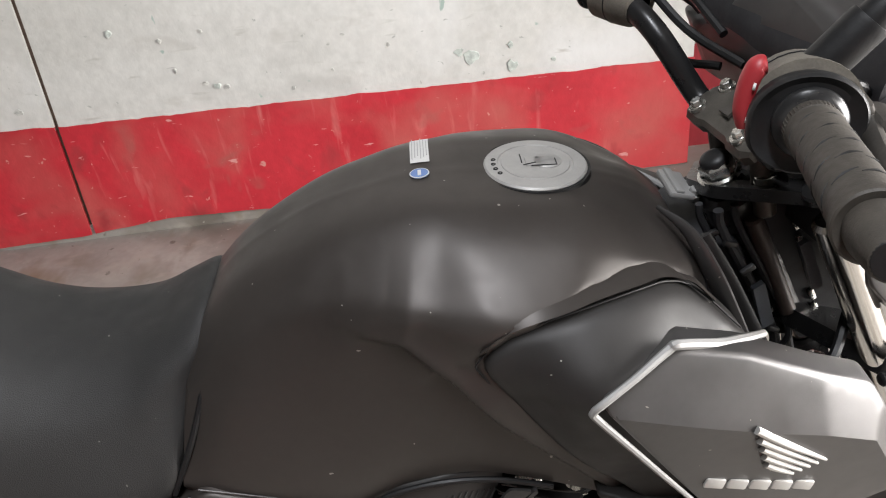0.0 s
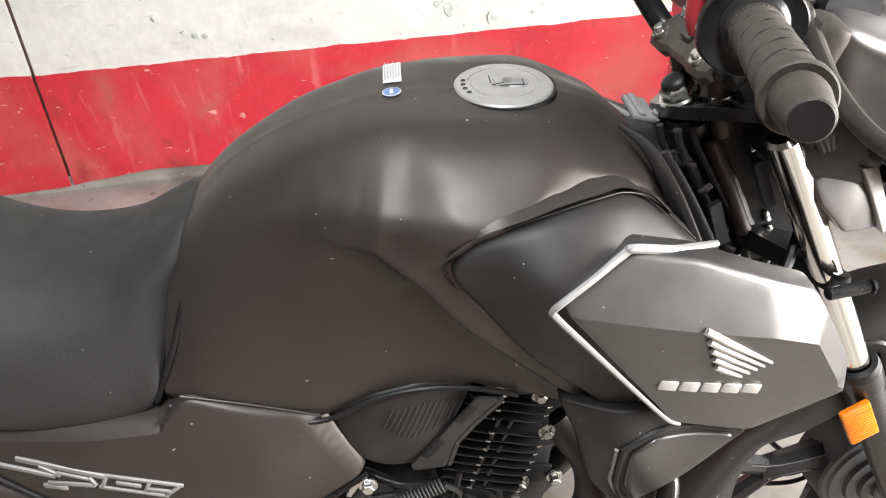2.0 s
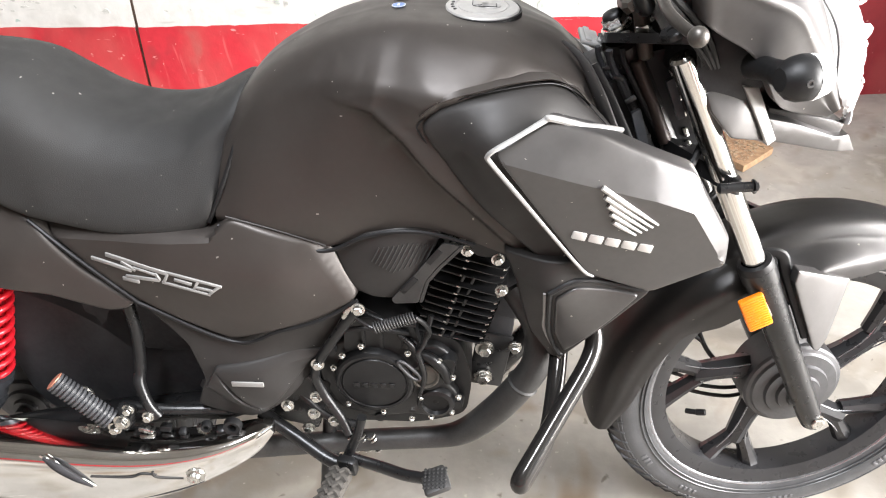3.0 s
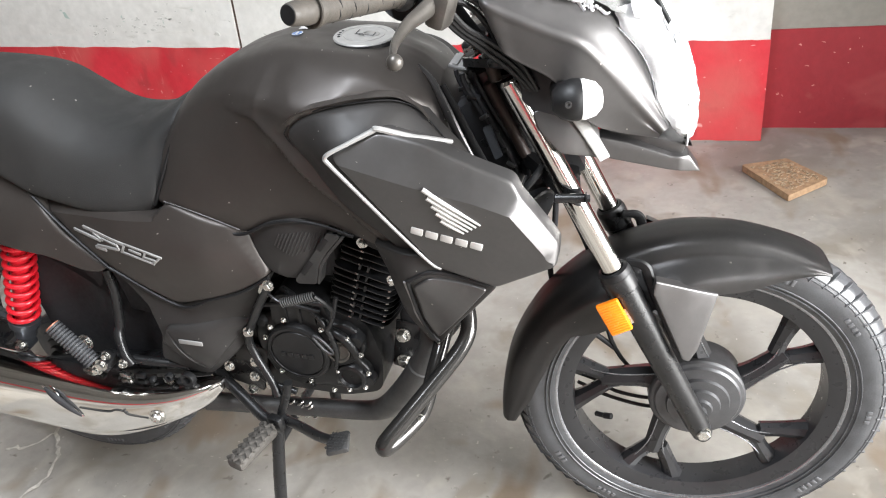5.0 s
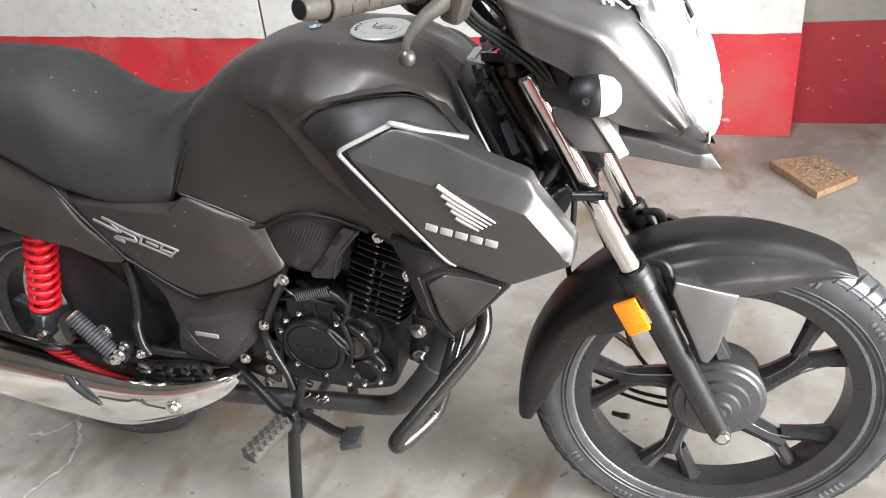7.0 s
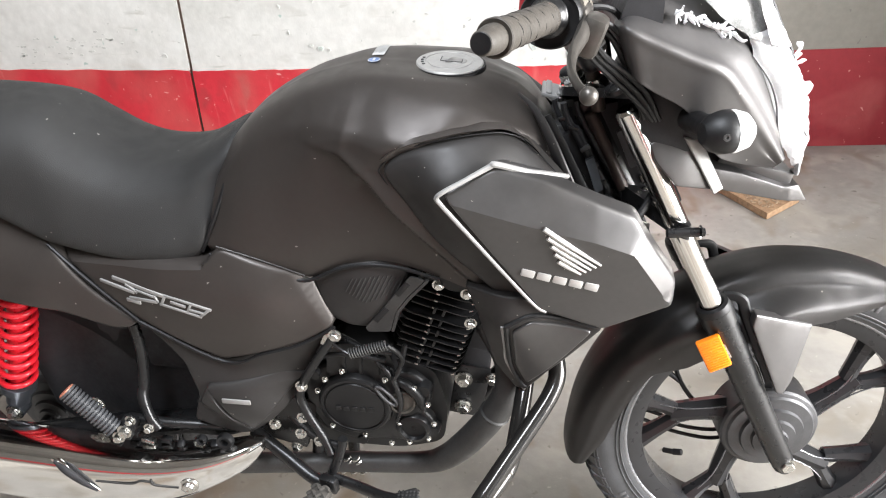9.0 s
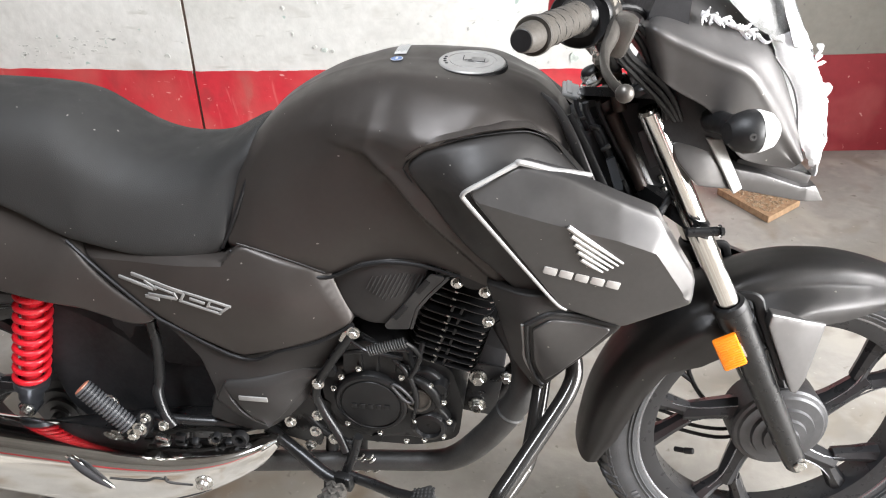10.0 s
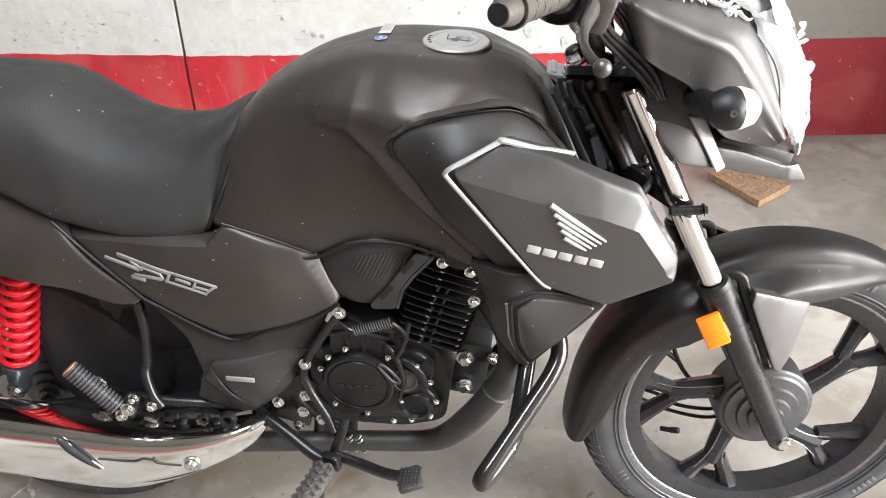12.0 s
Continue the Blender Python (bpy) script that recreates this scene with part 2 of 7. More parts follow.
def sweep(bm, pts, radius, seg=12, n=6, flat=1.0, closed=False, straight=False, up=None):
    """A tube along pts; radius a number or one for each point; flat squashes it across."""
    p = np.array(pts, float)
    rad = np.full(len(p), float(radius)) if isinstance(radius, (int, float)) else np.array(radius, float)
    if not straight:
        rad = spline(np.stack([rad, rad * 0], 1), n, closed)[:, 0]
        p = spline(p, n, closed)
    tan = np.gradient(p, axis=0) if not closed else np.roll(p, -1, 0) - np.roll(p, 1, 0)
    tan /= np.linalg.norm(tan, axis=1)[:, None] + 1e-12
    side = np.cross(tan[0], up if up is not None else ((0, 0, 1) if abs(tan[0][2]) < 0.9 else (0, 1, 0)))
    rings = []
    for c, w, r in zip(p, tan, rad):
        if up is not None:
            side = np.cross(w, up)
        side = side - w * (side @ w)
        side /= np.linalg.norm(side) + 1e-12
        nor = np.cross(w, side)
        rings.append([bm.verts.new(c + r * (math.cos(a) * side * flat + math.sin(a) * nor)) for a in (2 * math.pi * k / seg for k in range(seg))])
    pairs = list(zip(rings, rings[1:] + ([rings[0]] if closed else [])))
    for a, b in pairs if closed else pairs[: len(rings) - 1]:
        for k in range(seg):
            bm.faces.new((a[k], a[(k + 1) % seg], b[(k + 1) % seg], b[k]))
    if not closed:
        bm.faces.new(rings[0][::-1])
        bm.faces.new(rings[-1])
    return bm


def lathe(bm, origin, axis, profile, seg=32, start=0.0, turn=360.0):
    """Turns (radius, along) pairs round an axis."""
    w = Vector(axis).normalized()
    u = w.orthogonal().normalized() if abs(w.y) < 0.9 else Vector((1, 0, 0))
    u = (u - w * u.dot(w)).normalized()
    v = w.cross(u)
    o = Vector([float(q) for q in origin])
    full = turn >= 359.9
    count = seg if full else seg + 1
    rings = []
    for r, h in profile:
        if r < 1e-6:
            rings.append([bm.verts.new(o + w * float(h))] * count)
        else:
            rings.append([bm.verts.new(o + w * float(h) + float(r) * (u * math.cos(a) + v * math.sin(a)))
                          for a in (radians(start) + radians(turn) * k / seg for k in range(count))])
    for a, b in zip(rings, rings[1:]):
        for k in range(seg):
            quad = [a[k], a[(k + 1) % count], b[(k + 1) % count], b[k]]
            quad = [x for i, x in enumerate(quad) if x not in quad[:i]]
            if len(quad) > 2:
                bm.faces.new(quad)
    return bm


def rod(bm, a, b, r, seg=12, bevel=0.0):
    """A straight bar between two places, with eased ends."""
    a, b = Vector(a), Vector(b)
    d = (b - a).length
    e = bevel or min(r * 0.25, d * 0.2)
    return lathe(bm, a, b - a, [(0, 0), (r - e, 0), (r, e), (r, d - e), (r - e, d), (0, d)], seg)


def bolt(bm, place, axis, r=0.007, h=0.006):
    """A hexagon head on a washer."""
    lathe(bm, place, axis, [(0, 0), (r * 1.5, 0), (r * 1.5, h * 0.25), (r, h * 0.25)], 16)
    lathe(bm, place, axis, [(r, h * 0.2), (r, h * 0.9), (r * 0.85, h), (0, h)], 6)
    return bm


def block(bm, centre, size, rot=(0, 0, 0), bevel=0.003):
    """A box with eased edges."""
    made = bmesh.ops.create_cube(bm, size=1.0)["verts"]
    bmesh.ops.transform(bm, matrix=Matrix.Translation(centre) @ Euler([radians(v) for v in rot]).to_matrix().to_4x4() @ Matrix.Diagonal((*size, 1)), verts=made)
    edges = list({e for v in made for e in v.link_edges})
    bmesh.ops.bevel(bm, geom=edges, offset=min(bevel, min(size) * 0.45), segments=2, affect="EDGES", profile=0.5)
    return bm


def rounded(poly, r, n=4):
    """The corners of a polygon rounded."""
    p, out = [np.array(q, float) for q in poly], []
    for i, c in enumerate(p):
        a, b = p[i - 1] - c, p[(i + 1) % len(p)] - c
        la, lb = np.linalg.norm(a), np.linalg.norm(b)
        k = min(r, la * 0.45, lb * 0.45)
        s, e = c + a / la * k, c + b / lb * k
        for j in range(n + 1):
            f = j / n
            out.append((1 - f) ** 2 * s + 2 * f * (1 - f) * c + f * f * e)
    return out


def edge_distance(pts, loop):
    a, b = loop, np.roll(loop, -1, 0)
    ab = b - a
    f = np.clip(((pts[:, None] - a) * ab).sum(-1) / ((ab**2).sum(-1) + 1e-15), 0, 1)
    return np.linalg.norm(pts[:, None] - (a + f[..., None] * ab), axis=-1).min(1)


def inside(pts, loop):
    x, z = pts[:, :1], pts[:, 1:]
    a, b = loop, np.roll(loop, -1, 0)
    cross = ((a[:, 1] > z) != (b[:, 1] > z)) & (x < (b[:, 0] - a[:, 0]) * (z - a[:, 1]) / (b[:, 1] - a[:, 1] + 1e-15) + a[:, 0])
    return cross.sum(1) % 2 == 1


def shell(bm, outline, half, thick=0.006, ease=0.005, step=0.012, corner=0.012, creases=(), side=-1):
    """A body panel: its outline in x and z, how far it stands from the middle plane by half(x, z), eased edges and a returned rim."""
    from mathutils import geometry
    loop = np.array(rounded(outline, corner))
    fine = []
    for a, b in zip(loop, np.roll(loop, -1, 0)):
        k = max(1, int(np.linalg.norm(b - a) / (step * 0.6)))
        fine += [a + (b - a) * j / k for j in range(k)]
    loop = np.array(fine)
    n = len(loop)
    lo, hi = loop.min(0), loop.max(0)
    gx, gz = np.meshgrid(np.arange(lo[0], hi[0], step), np.arange(lo[1], hi[1], step))
    gx = gx + (np.arange(gx.shape[0]) % 2)[:, None] * step / 2
    grid = np.stack([gx.ravel(), gz.ravel()], 1)
    rings = []
    area = np.sum(loop[:, 0] * np.roll(loop[:, 1], -1) - np.roll(loop[:, 0], -1) * loop[:, 1])
    tan = np.roll(loop, -1, 0) - np.roll(loop, 1, 0)
    nor = np.stack([-tan[:, 1], tan[:, 0]], 1) / (np.linalg.norm(tan, axis=1)[:, None] + 1e-12) * (1 if area > 0 else -1)
    for d in (ease * 0.25, ease * 0.6, ease * 1.05):
        q = loop + nor * d
        rings.append(q[inside(q, loop) & (edge_distance(q, loop) > d * 0.93)])
    grid = grid[inside(grid, loop)]
    grid = grid[edge_distance(grid, loop) > ease * 1.05 + step * 0.35]
    edges = [(i, (i + 1) % n) for i in range(n)]
    pts = np.vstack([loop, *rings, grid])
    for line in creases:
        c = []
        for a, b in zip(np.array(line, float), np.array(line, float)[1:]):
            k = max(1, int(np.linalg.norm(b - a) / step))
            c += [a + (b - a) * j / k for j in range(k)]
        c = np.array(c + [np.array(line[-1], float)])
        c = c[inside(c, loop)]
        c = c[edge_distance(c, loop) > ease * 0.4]
        if len(c) > 1:
            far = np.linalg.norm(pts[n:, None] - c, axis=-1).min(1) > step * 0.3
            pts = np.vstack([pts[:n], pts[n:][far]])
            pts = np.vstack([pts, c])
            m = len(pts) - len(c)
            edges += [(m + i, m + i + 1) for i in range(len(c) - 1)]
    res = geometry.delaunay_2d_cdt([Vector(p) for p in pts], edges, [], 1, 1e-7)
    v2 = np.array([tuple(v) for v in res[0]])
    d = np.minimum(edge_distance(v2, loop), ease)
    drop = ease - np.sqrt(np.maximum(ease**2 - (ease - d) ** 2, 0))
    h = np.array([half(x, z) for x, z in v2]) - drop
    verts = [bm.verts.new((x, side * hh, z)) for (x, z), hh in zip(v2, h)]
    for f in res[2]:
        if len(set(f)) > 2:
            try:
                bm.faces.new([verts[i] for i in f])
            except ValueError:
                pass
    bm.verts.ensure_lookup_table()
    border = {e for v in verts for e in v.link_edges if len(e.link_faces) == 1}
    made = {}
    for e in border:
        for v in e.verts:
            if v not in made:
                made[v] = bm.verts.new(v.co + Vector((0, -side * thick, 0)))
    for e in border:
        a, b = e.verts
        bm.faces.new((a, b, made[b], made[a]))
    return bm


def prism(bm, outline, y0, y1, corner=0.003):
    """A flat plate between y0 and y1 with rounded corners, its outline in x and z."""
    loop = rounded(outline, corner, 3)
    a, b = ([bm.verts.new((x, y, z)) for x, z in loop] for y in (y0, y1))
    for i in range(len(loop)):
        j = (i + 1) % len(loop)
        bm.faces.new((a[i], a[j], b[j], b[i]))
    bm.faces.new(a)
    bm.faces.new(b[::-1])
    return bm


def smooth_half(points):
    """A thin-plate surface through a few (x, z, half width) places."""
    p = np.array(points, float)
    n = len(p)
    r2 = ((p[:, None, :2] - p[None, :, :2]) ** 2).sum(-1)
    k = np.zeros((n + 3, n + 3))
    k[:n, :n] = 0.5 * r2 * np.log(r2 + 1e-12) + 1e-4 * np.eye(n)
    k[:n, n], k[n, :n] = 1, 1
    k[:n, n + 1 :], k[n + 1 :, :n] = p[:, :2], p[:, :2].T
    w = np.linalg.solve(k, np.r_[p[:, 2], 0, 0, 0])

    def half(x, z):
        q = (p[:, 0] - x) ** 2 + (p[:, 1] - z) ** 2
        return float(0.5 * (q * np.log(q + 1e-12)) @ w[:n] + w[n] + w[n + 1] * x + w[n + 2] * z)

    return half


def loft(bm, sections, across=6, along=6, mirror=True, caps=True):
    """A skin through half sections, each from the middle of the top round to the bottom; mirrored to the other side."""
    cols = [spline(s, across) for s in sections]
    g = np.array([spline([c[i] for c in cols], along) for i in range(len(cols[0]))])
    if mirror:
        m = g[::-1].copy()
        m[..., 1] *= -1
        g = np.concatenate([m, g[1:]] if np.abs(g[0, :, 1]).max() < 1e-6 else [m, g])
    v = [[bm.verts.new(p) for p in row] for row in g]
    for a, b in zip(v, v[1:]):
        for k in range(len(a) - 1):
            bm.faces.new((a[k], a[k + 1], b[k + 1], b[k]))
    if caps:
        bm.faces.new([row[0] for row in v])
        bm.faces.new([row[-1] for row in v][::-1])
    return bm


def mirrored(ob_bm):
    bmesh.ops.transform(ob_bm, matrix=Matrix.Diagonal((1, -1, 1, 1)), verts=ob_bm.verts[:])
    return ob_bm


def coil(bm, a, b, radius, wire, turns, seg=8, steps=18):
    """A helical spring from a to b."""
    a, b = np.array(a, float), np.array(b, float)
    w = (b - a) / np.linalg.norm(b - a)
    u = np.cross(w, (0, 1, 0))
    u /= np.linalg.norm(u)
    v = np.cross(w, u)
    n = int(turns * steps)
    pts = [a + (b - a) * i / n + radius * (math.cos(2 * math.pi * i / steps) * u + math.sin(2 * math.pi * i / steps) * v) for i in range(n + 1)]
    return sweep(bm, pts, wire, seg, straight=True)


STEM = Vector((0.317, 0, 0.92))
RAKE = Vector((-math.sin(radians(24.0)), 0, math.cos(radians(24.0))))
STEER = Matrix.Translation(STEM) @ Matrix.Rotation(radians(7.5), 4, RAKE) @ Matrix.Translation(-STEM)

# ---- the room ----
WALL_Y, BACK_Y, CORNER_X, JOINT_X = 1.585, 1.70, 0.855, -1.091


def slab_of(name, lo, hi, material, label, category, bevel=0.0, kind="structure"):
    bm = bmesh.new()
    c, s = (Vector(lo) + Vector(hi)) / 2, Vector(hi) - Vector(lo)
    made = bmesh.ops.create_cube(bm, size=1.0)["verts"]
    bmesh.ops.transform(bm, matrix=Matrix.Translation(c) @ Matrix.Diagonal((*s, 1)), verts=made)
    if bevel:
        bmesh.ops.bevel(bm, geom=bm.edges[:], offset=bevel, segments=3, affect="EDGES", profile=0.5)
    ob = part(name, bm, material)
    return tagged(ob, label, category, kind=kind)


LEAN = 0.075


def band_top(x):
    """Upper edge of the red paint, falling towards the doorway."""
    return float(np.interp(x, [-5.4, -1.8, -1.06, 0.3, 0.86], [0.56, 0.433, 0.401, 0.371, 0.361]))


def band_foot(x):
    """Lower edge of the red paint above the bare plinth."""
    return float(np.interp(x, [-5.4, -1.35, -1.10, -1.07, -0.83, -0.45, 0.30, 0.86], [0.010, 0.014, 0.020, 0.024, 0.046, 0.033, 0.012, 0.006]))


def rough_panel(bm, x0, x1, z0, z1, y, depth, wob=0.004, step=0.05, lean0=0.0, lean1=0.0, torn=0.0):
    """A plastered face with an uneven surface, x0 to x1, with returned edges; z0 and z1 are heights or give them by x."""
    low = z0 if callable(z0) else lambda x: z0
    high = z1 if callable(z1) else lambda x: z1
    nx = max(2, int((x1 - x0) / step))
    nz = max(2, int((high(x1) - low(x1)) / step))
    g = []
    for k in range(nz + 1):
        row = []
        for i in range(nx + 1):
            x = x0 + (x1 - x0) * i / nx
            z = low(x) + (high(x) - low(x)) * k / nz
            if k == nz:
                z += torn * (noise.noise(Vector((x * 9, 3, 1))) + 0.6 * noise.noise(Vector((x * 41, 7, 2))))
            elif k == 0 and low(x) > 0.001:
                z += 0.6 * torn * (noise.noise(Vector((x * 11, 5, 8))) + 0.6 * noise.noise(Vector((x * 37, 1, 4))))
            x += z * (lean0 * (1 - i / nx) + lean1 * i / nx)
            row.append(bm.verts.new((x, y + wob * noise.noise(Vector((x * 2.1, y, z * 2.1))), z)))
        g.append(row)
    for a, b in zip(g, g[1:]):
        for i in range(nx):
            bm.faces.new((a[i], a[i + 1], b[i + 1], b[i]))
    rim = g[0] + [r[-1] for r in g[1:]] + g[-1][-2::-1] + [r[0] for r in g[-2:0:-1]]
    back = [bm.verts.new((v.co.x, y + depth, v.co.z)) for v in rim]
    for i in range(len(rim)):
        j = (i + 1) % len(rim)
        bm.faces.new((rim[i], rim[j], back[j], back[i]))
    bm.faces.new(back)
    return bm


ground = bmesh.new()
N = 110
gv = [[ground.verts.new((-5.4 + 9.8 * i / N, -5.4 + 7.3 * k / N, 0.004 * noise.noise(Vector((i * 0.35, k * 0.35, 0))))) for i in range(N + 1)] for k in range(N + 1)]
for ra, rb in zip(gv, gv[1:]):
    for i in range(N):
        ground.faces.new((ra[i], ra[i + 1], rb[i + 1], rb[i]))
floor = tagged(part("floor", ground, CONCRETE), "worn grey-brown concrete floor with stains and cracks", "floor", kind="structure")

# plastered wall beside the motorcycle, in two bays with a joint between them
under = lambda x: band_top(x) - 0.012  # noqa: E731
wall = tagged(part("wall_north", rough_panel(bmesh.new(), -5.4, JOINT_X - 0.007, under, 3.0, WALL_Y, 0.30, lean1=LEAN), WHITEWASH), "whitewashed plaster wall with chips and scuffs above a red band", "wall", kind="structure")
part("bay", rough_panel(bmesh.new(), JOINT_X + 0.007, CORNER_X, under, 3.0, WALL_Y, 0.30, lean0=LEAN), WHITEWASH, wall)
part("red_band", rough_panel(bmesh.new(), -5.4, JOINT_X - 0.007, band_foot, band_top, WALL_Y - 0.004, 0.30, 0.003, 0.03, 0, LEAN, 0.005), REDWASH, wall, "worn red painted dado band")
part("red_band", rough_panel(bmesh.new(), JOINT_X + 0.007, CORNER_X + 0.002, band_foot, band_top, WALL_Y - 0.004, 0.30, 0.003, 0.02, LEAN, 0, 0.005), REDWASH, wall, "worn red painted dado band")
part("plinth", rough_panel(bmesh.new(), -5.4, CORNER_X - 0.006, 0.0, lambda x: band_foot(x) + 0.03, WALL_Y + 0.0035, 0.28, 0.003, 0.03), CONCRETE, wall, "bare dirty plaster under the paint")
joint = bmesh.new()
block(joint, (JOINT_X + 1.5 * LEAN, WALL_Y + 0.02, 1.5), (0.020, 0.02, 3.0), (0, math.degrees(math.atan(LEAN)), 0), bevel=0.001)
part("joint", joint, GAP, wall, "dirty open joint in the plaster")
# recess wall and band, both in the colours that carry its shade
back_wall = tagged(part("wall_north_recess", rough_panel(bmesh.new(), CORNER_X - 0.01, 2.6, 0.352, 3.0, BACK_Y, 0.2), SHADED_WHITE), "yellowed whitewashed recess wall with its shade put into the colour", "wall", kind="structure")
part("red_band", rough_panel(bmesh.new(), CORNER_X - 0.01, 2.6, 0.0, 0.355, BACK_Y - 0.004, 0.2, 0.003, 0.04), SHADED_RED, back_wall, "red painted dado band with shade put into its colour")


def pierced_wall(name, axis, at, lo, hi, hole, label):
    """A wall across an axis with one opening through it: four butted blocks in one mesh."""
    a0, a1, z0, z1 = hole
    bm = bmesh.new()
    for u0, u1, w0, w1 in ((lo, a0, 0, 3.0), (a1, hi, 0, 3.0), (a0, a1, z1, 3.0), (a0, a1, 0, z0)):
        if u1 - u0 < 0.01 or w1 - w0 < 0.01:
            continue
        c, s = ((u0 + u1) / 2, at, (w0 + w1) / 2), (u1 - u0, 0.2, w1 - w0)
        if axis == "x":
            c, s = (at, c[0], c[2]), (0.2, s[0], s[2])
        made = bmesh.ops.create_cube(bm, size=1.0)["verts"]
        bmesh.ops.transform(bm, matrix=Matrix.Translation(c) @ Matrix.Diagonal((*s, 1)), verts=made)
    return tagged(part(name, bm, WHITEWASH), label, "wall", kind="structure")


# unseen wall, added so that its closed end keeps doorway light off the recess
pierced_wall("added_wall_east", "x", 2.5, -3.6, 1.69, (-2.6, 0.35, 0.0, 2.6), "unseen whitewashed wall and doorway, added to shade the recess")
south = slab_of("wall_south", (-5.4, -3.8, 0.4), (4.3, -3.6, 3.0), BLOCKWORK, "grey blockwork wall with a red band closing the room", "wall")
band_bm = bmesh.new()
block(band_bm, (-0.55, -3.70, 0.2), (9.7, 0.206, 0.4), bevel=0.002)
part("red_band", band_bm, REDWASH, south, "worn red painted dado band")
slab_of("wall_west", (-5.4, -3.6, 0), (-5.2, 1.58, 3.0), BLOCKWORK, "plain grey blockwork wall closing the room", "wall")
roof = bmesh.new()
for lo_, hi_ in (((-5.4, -5.4, 3.0), (-0.18, 1.9, 3.12)), ((0.22, -5.4, 3.0), (4.5, 1.9, 3.12)), ((-0.18, -5.4, 3.0), (0.22, -1.66, 3.12)), ((-0.18, -0.14, 3.0), (0.22, 1.9, 3.12))):
    c_, s_ = (Vector(lo_) + Vector(hi_)) / 2, Vector(hi_) - Vector(lo_)
    made_ = bmesh.ops.create_cube(roof, size=1.0)["verts"]
    bmesh.ops.transform(roof, matrix=Matrix.Translation(c_) @ Matrix.Diagonal((*s_, 1)), verts=made_)
tagged(part("ceiling", roof, BLOCKWORK), "grey concrete ceiling slab with a roof light opening", "ceiling", kind="structure")
slab_of("ground", (4.3, -12, -0.12), (30, 12, -0.02), CONCRETE, "concrete yard outside the doorway", "ground")

# repaired cracks in the floor, chips and scuffs on the plaster
def blot(x, z, r, seed, stretch=1.0):
    """A thin ragged patch on the wall's face."""
    rnd = random.Random(seed)
    bm = bmesh.new()
    n = 14
    rad = [r * rnd.uniform(0.55, 1.1) for _ in range(n)]
    ring = [bm.verts.new((x + rad[i] * math.cos(2 * math.pi * i / n) * stretch, WALL_Y - 0.0028, z + rad[i] * math.sin(2 * math.pi * i / n))) for i in range(n)]
    rim = [bm.verts.new((x + (v.co.x - x) * 1.15, WALL_Y + 0.004, z + (v.co.z - z) * 1.15)) for v in ring]
    bm.faces.new(ring)
    for i in range(n):
        bm.faces.new((ring[i], ring[(i + 1) % n], rim[(i + 1) % n], rim[i]))
    return bm


for k, (x, z, r, st) in enumerate(((0.194, 0.452, 0.024, 1.0), (0.160, 0.470, 0.013, 1.2), (0.313, 0.408, 0.020, 0.8), (0.311, 0.474, 0.010, 1.0), (0.438, 0.412, 0.008, 1.0), (-0.812, 0.653, 0.010, 1.0), (-0.555, 0.464, 0.009, 1.2))):
    part("plaster_patch", blot(x, z, r, k, st), PATCH, wall)
for k, (x, z, r, st) in enumerate(((-0.679, 0.616, 0.006, 1.0), (-0.212, 0.468, 0.005, 1.0), (-0.165, 0.567, 0.006, 1.4), (-0.557, 0.629, 0.005, 1.0), (-0.336, 0.428, 0.006, 1.0), (-0.527, 0.459, 0.009, 1.0), (-0.587, 0.475, 0.006, 1.5), (-0.661, 0.525, 0.007, 0.6),
                                   (-0.040, 0.521, 0.008, 0.7), (-1.149, 0.462, 0.010, 1.6))):
    part("chip", blot(x, z, r, 40 + k, st), SCUFF, wall)
rnd = random.Random(21)
for k in range(46):
    f = rnd.random()
    x, z = -1.74 + 0.46 * f, 0.478 + 0.055 * f + rnd.gauss(0, 0.016)
    part("scuff_mark", blot(x, z, rnd.uniform(0.0018, 0.0050), 90 + k, rnd.uniform(1.0, 4.0)), SCUFF, wall)
rnd = random.Random(8)
for pts in (((-0.93, 0.40), (-0.898, 0.26), (-0.868, 0.16), (-0.856, 0.101), (-0.831, -0.023), (-0.775, -0.085), (-0.763, -0.159), (-0.79, -0.25), (-0.76, -0.36)), ((-0.831, -0.023), (-0.88, -0.07), (-0.93, -0.09))):
    ck = bmesh.new()
    path = spline([(x, y) for x, y in pts], 6)
    left, right = [], []
    for i, p in enumerate(path):
        d = path[min(i + 1, len(path) - 1)] - path[max(i - 1, 0)]
        nrm = np.array([-d[1], d[0]]) / (np.linalg.norm(d) + 1e-9)
        j = rnd.uniform(-0.006, 0.006)
        wd = rnd.uniform(0.0015, 0.0055)
        left.append(ck.verts.new((*(p + nrm * (j + wd)), 0.0058)))
        right.append(ck.verts.new((*(p + nrm * (j - wd)), 0.0058)))
    for i in range(len(path) - 1):
        ck.faces.new((left[i], left[i + 1], right[i + 1], right[i]))
    part("crack", ck, CRACK, floor, "pale rough crack across the concrete")

# a broken piece of board on the floor
board_bm = bmesh.new()
quad = [(0.787, 1.366), (0.911, 1.174), (1.031, 1.283), (0.924, 1.414)]
loop = rounded(quad, 0.006, 2)
low = [board_bm.verts.new((x, y, 0.004)) for x, y in loop]
top = [board_bm.verts.new((x + random.uniform(-0.001, 0.001), y + random.uniform(-0.001, 0.001), 0.026)) for x, y in loop]
for i in range(len(loop)):
    j = (i + 1) % len(loop)
    board_bm.faces.new((low[i], low[j], top[j], top[i]))
board_bm.faces.new(low[::-1])
board_bm.faces.new(top)
board = tagged(part("board_offcut", board_bm, BOARD, None, sharp=30), "chipped brown board offcut lying on the concrete floor", "board")
chips = bmesh.new()
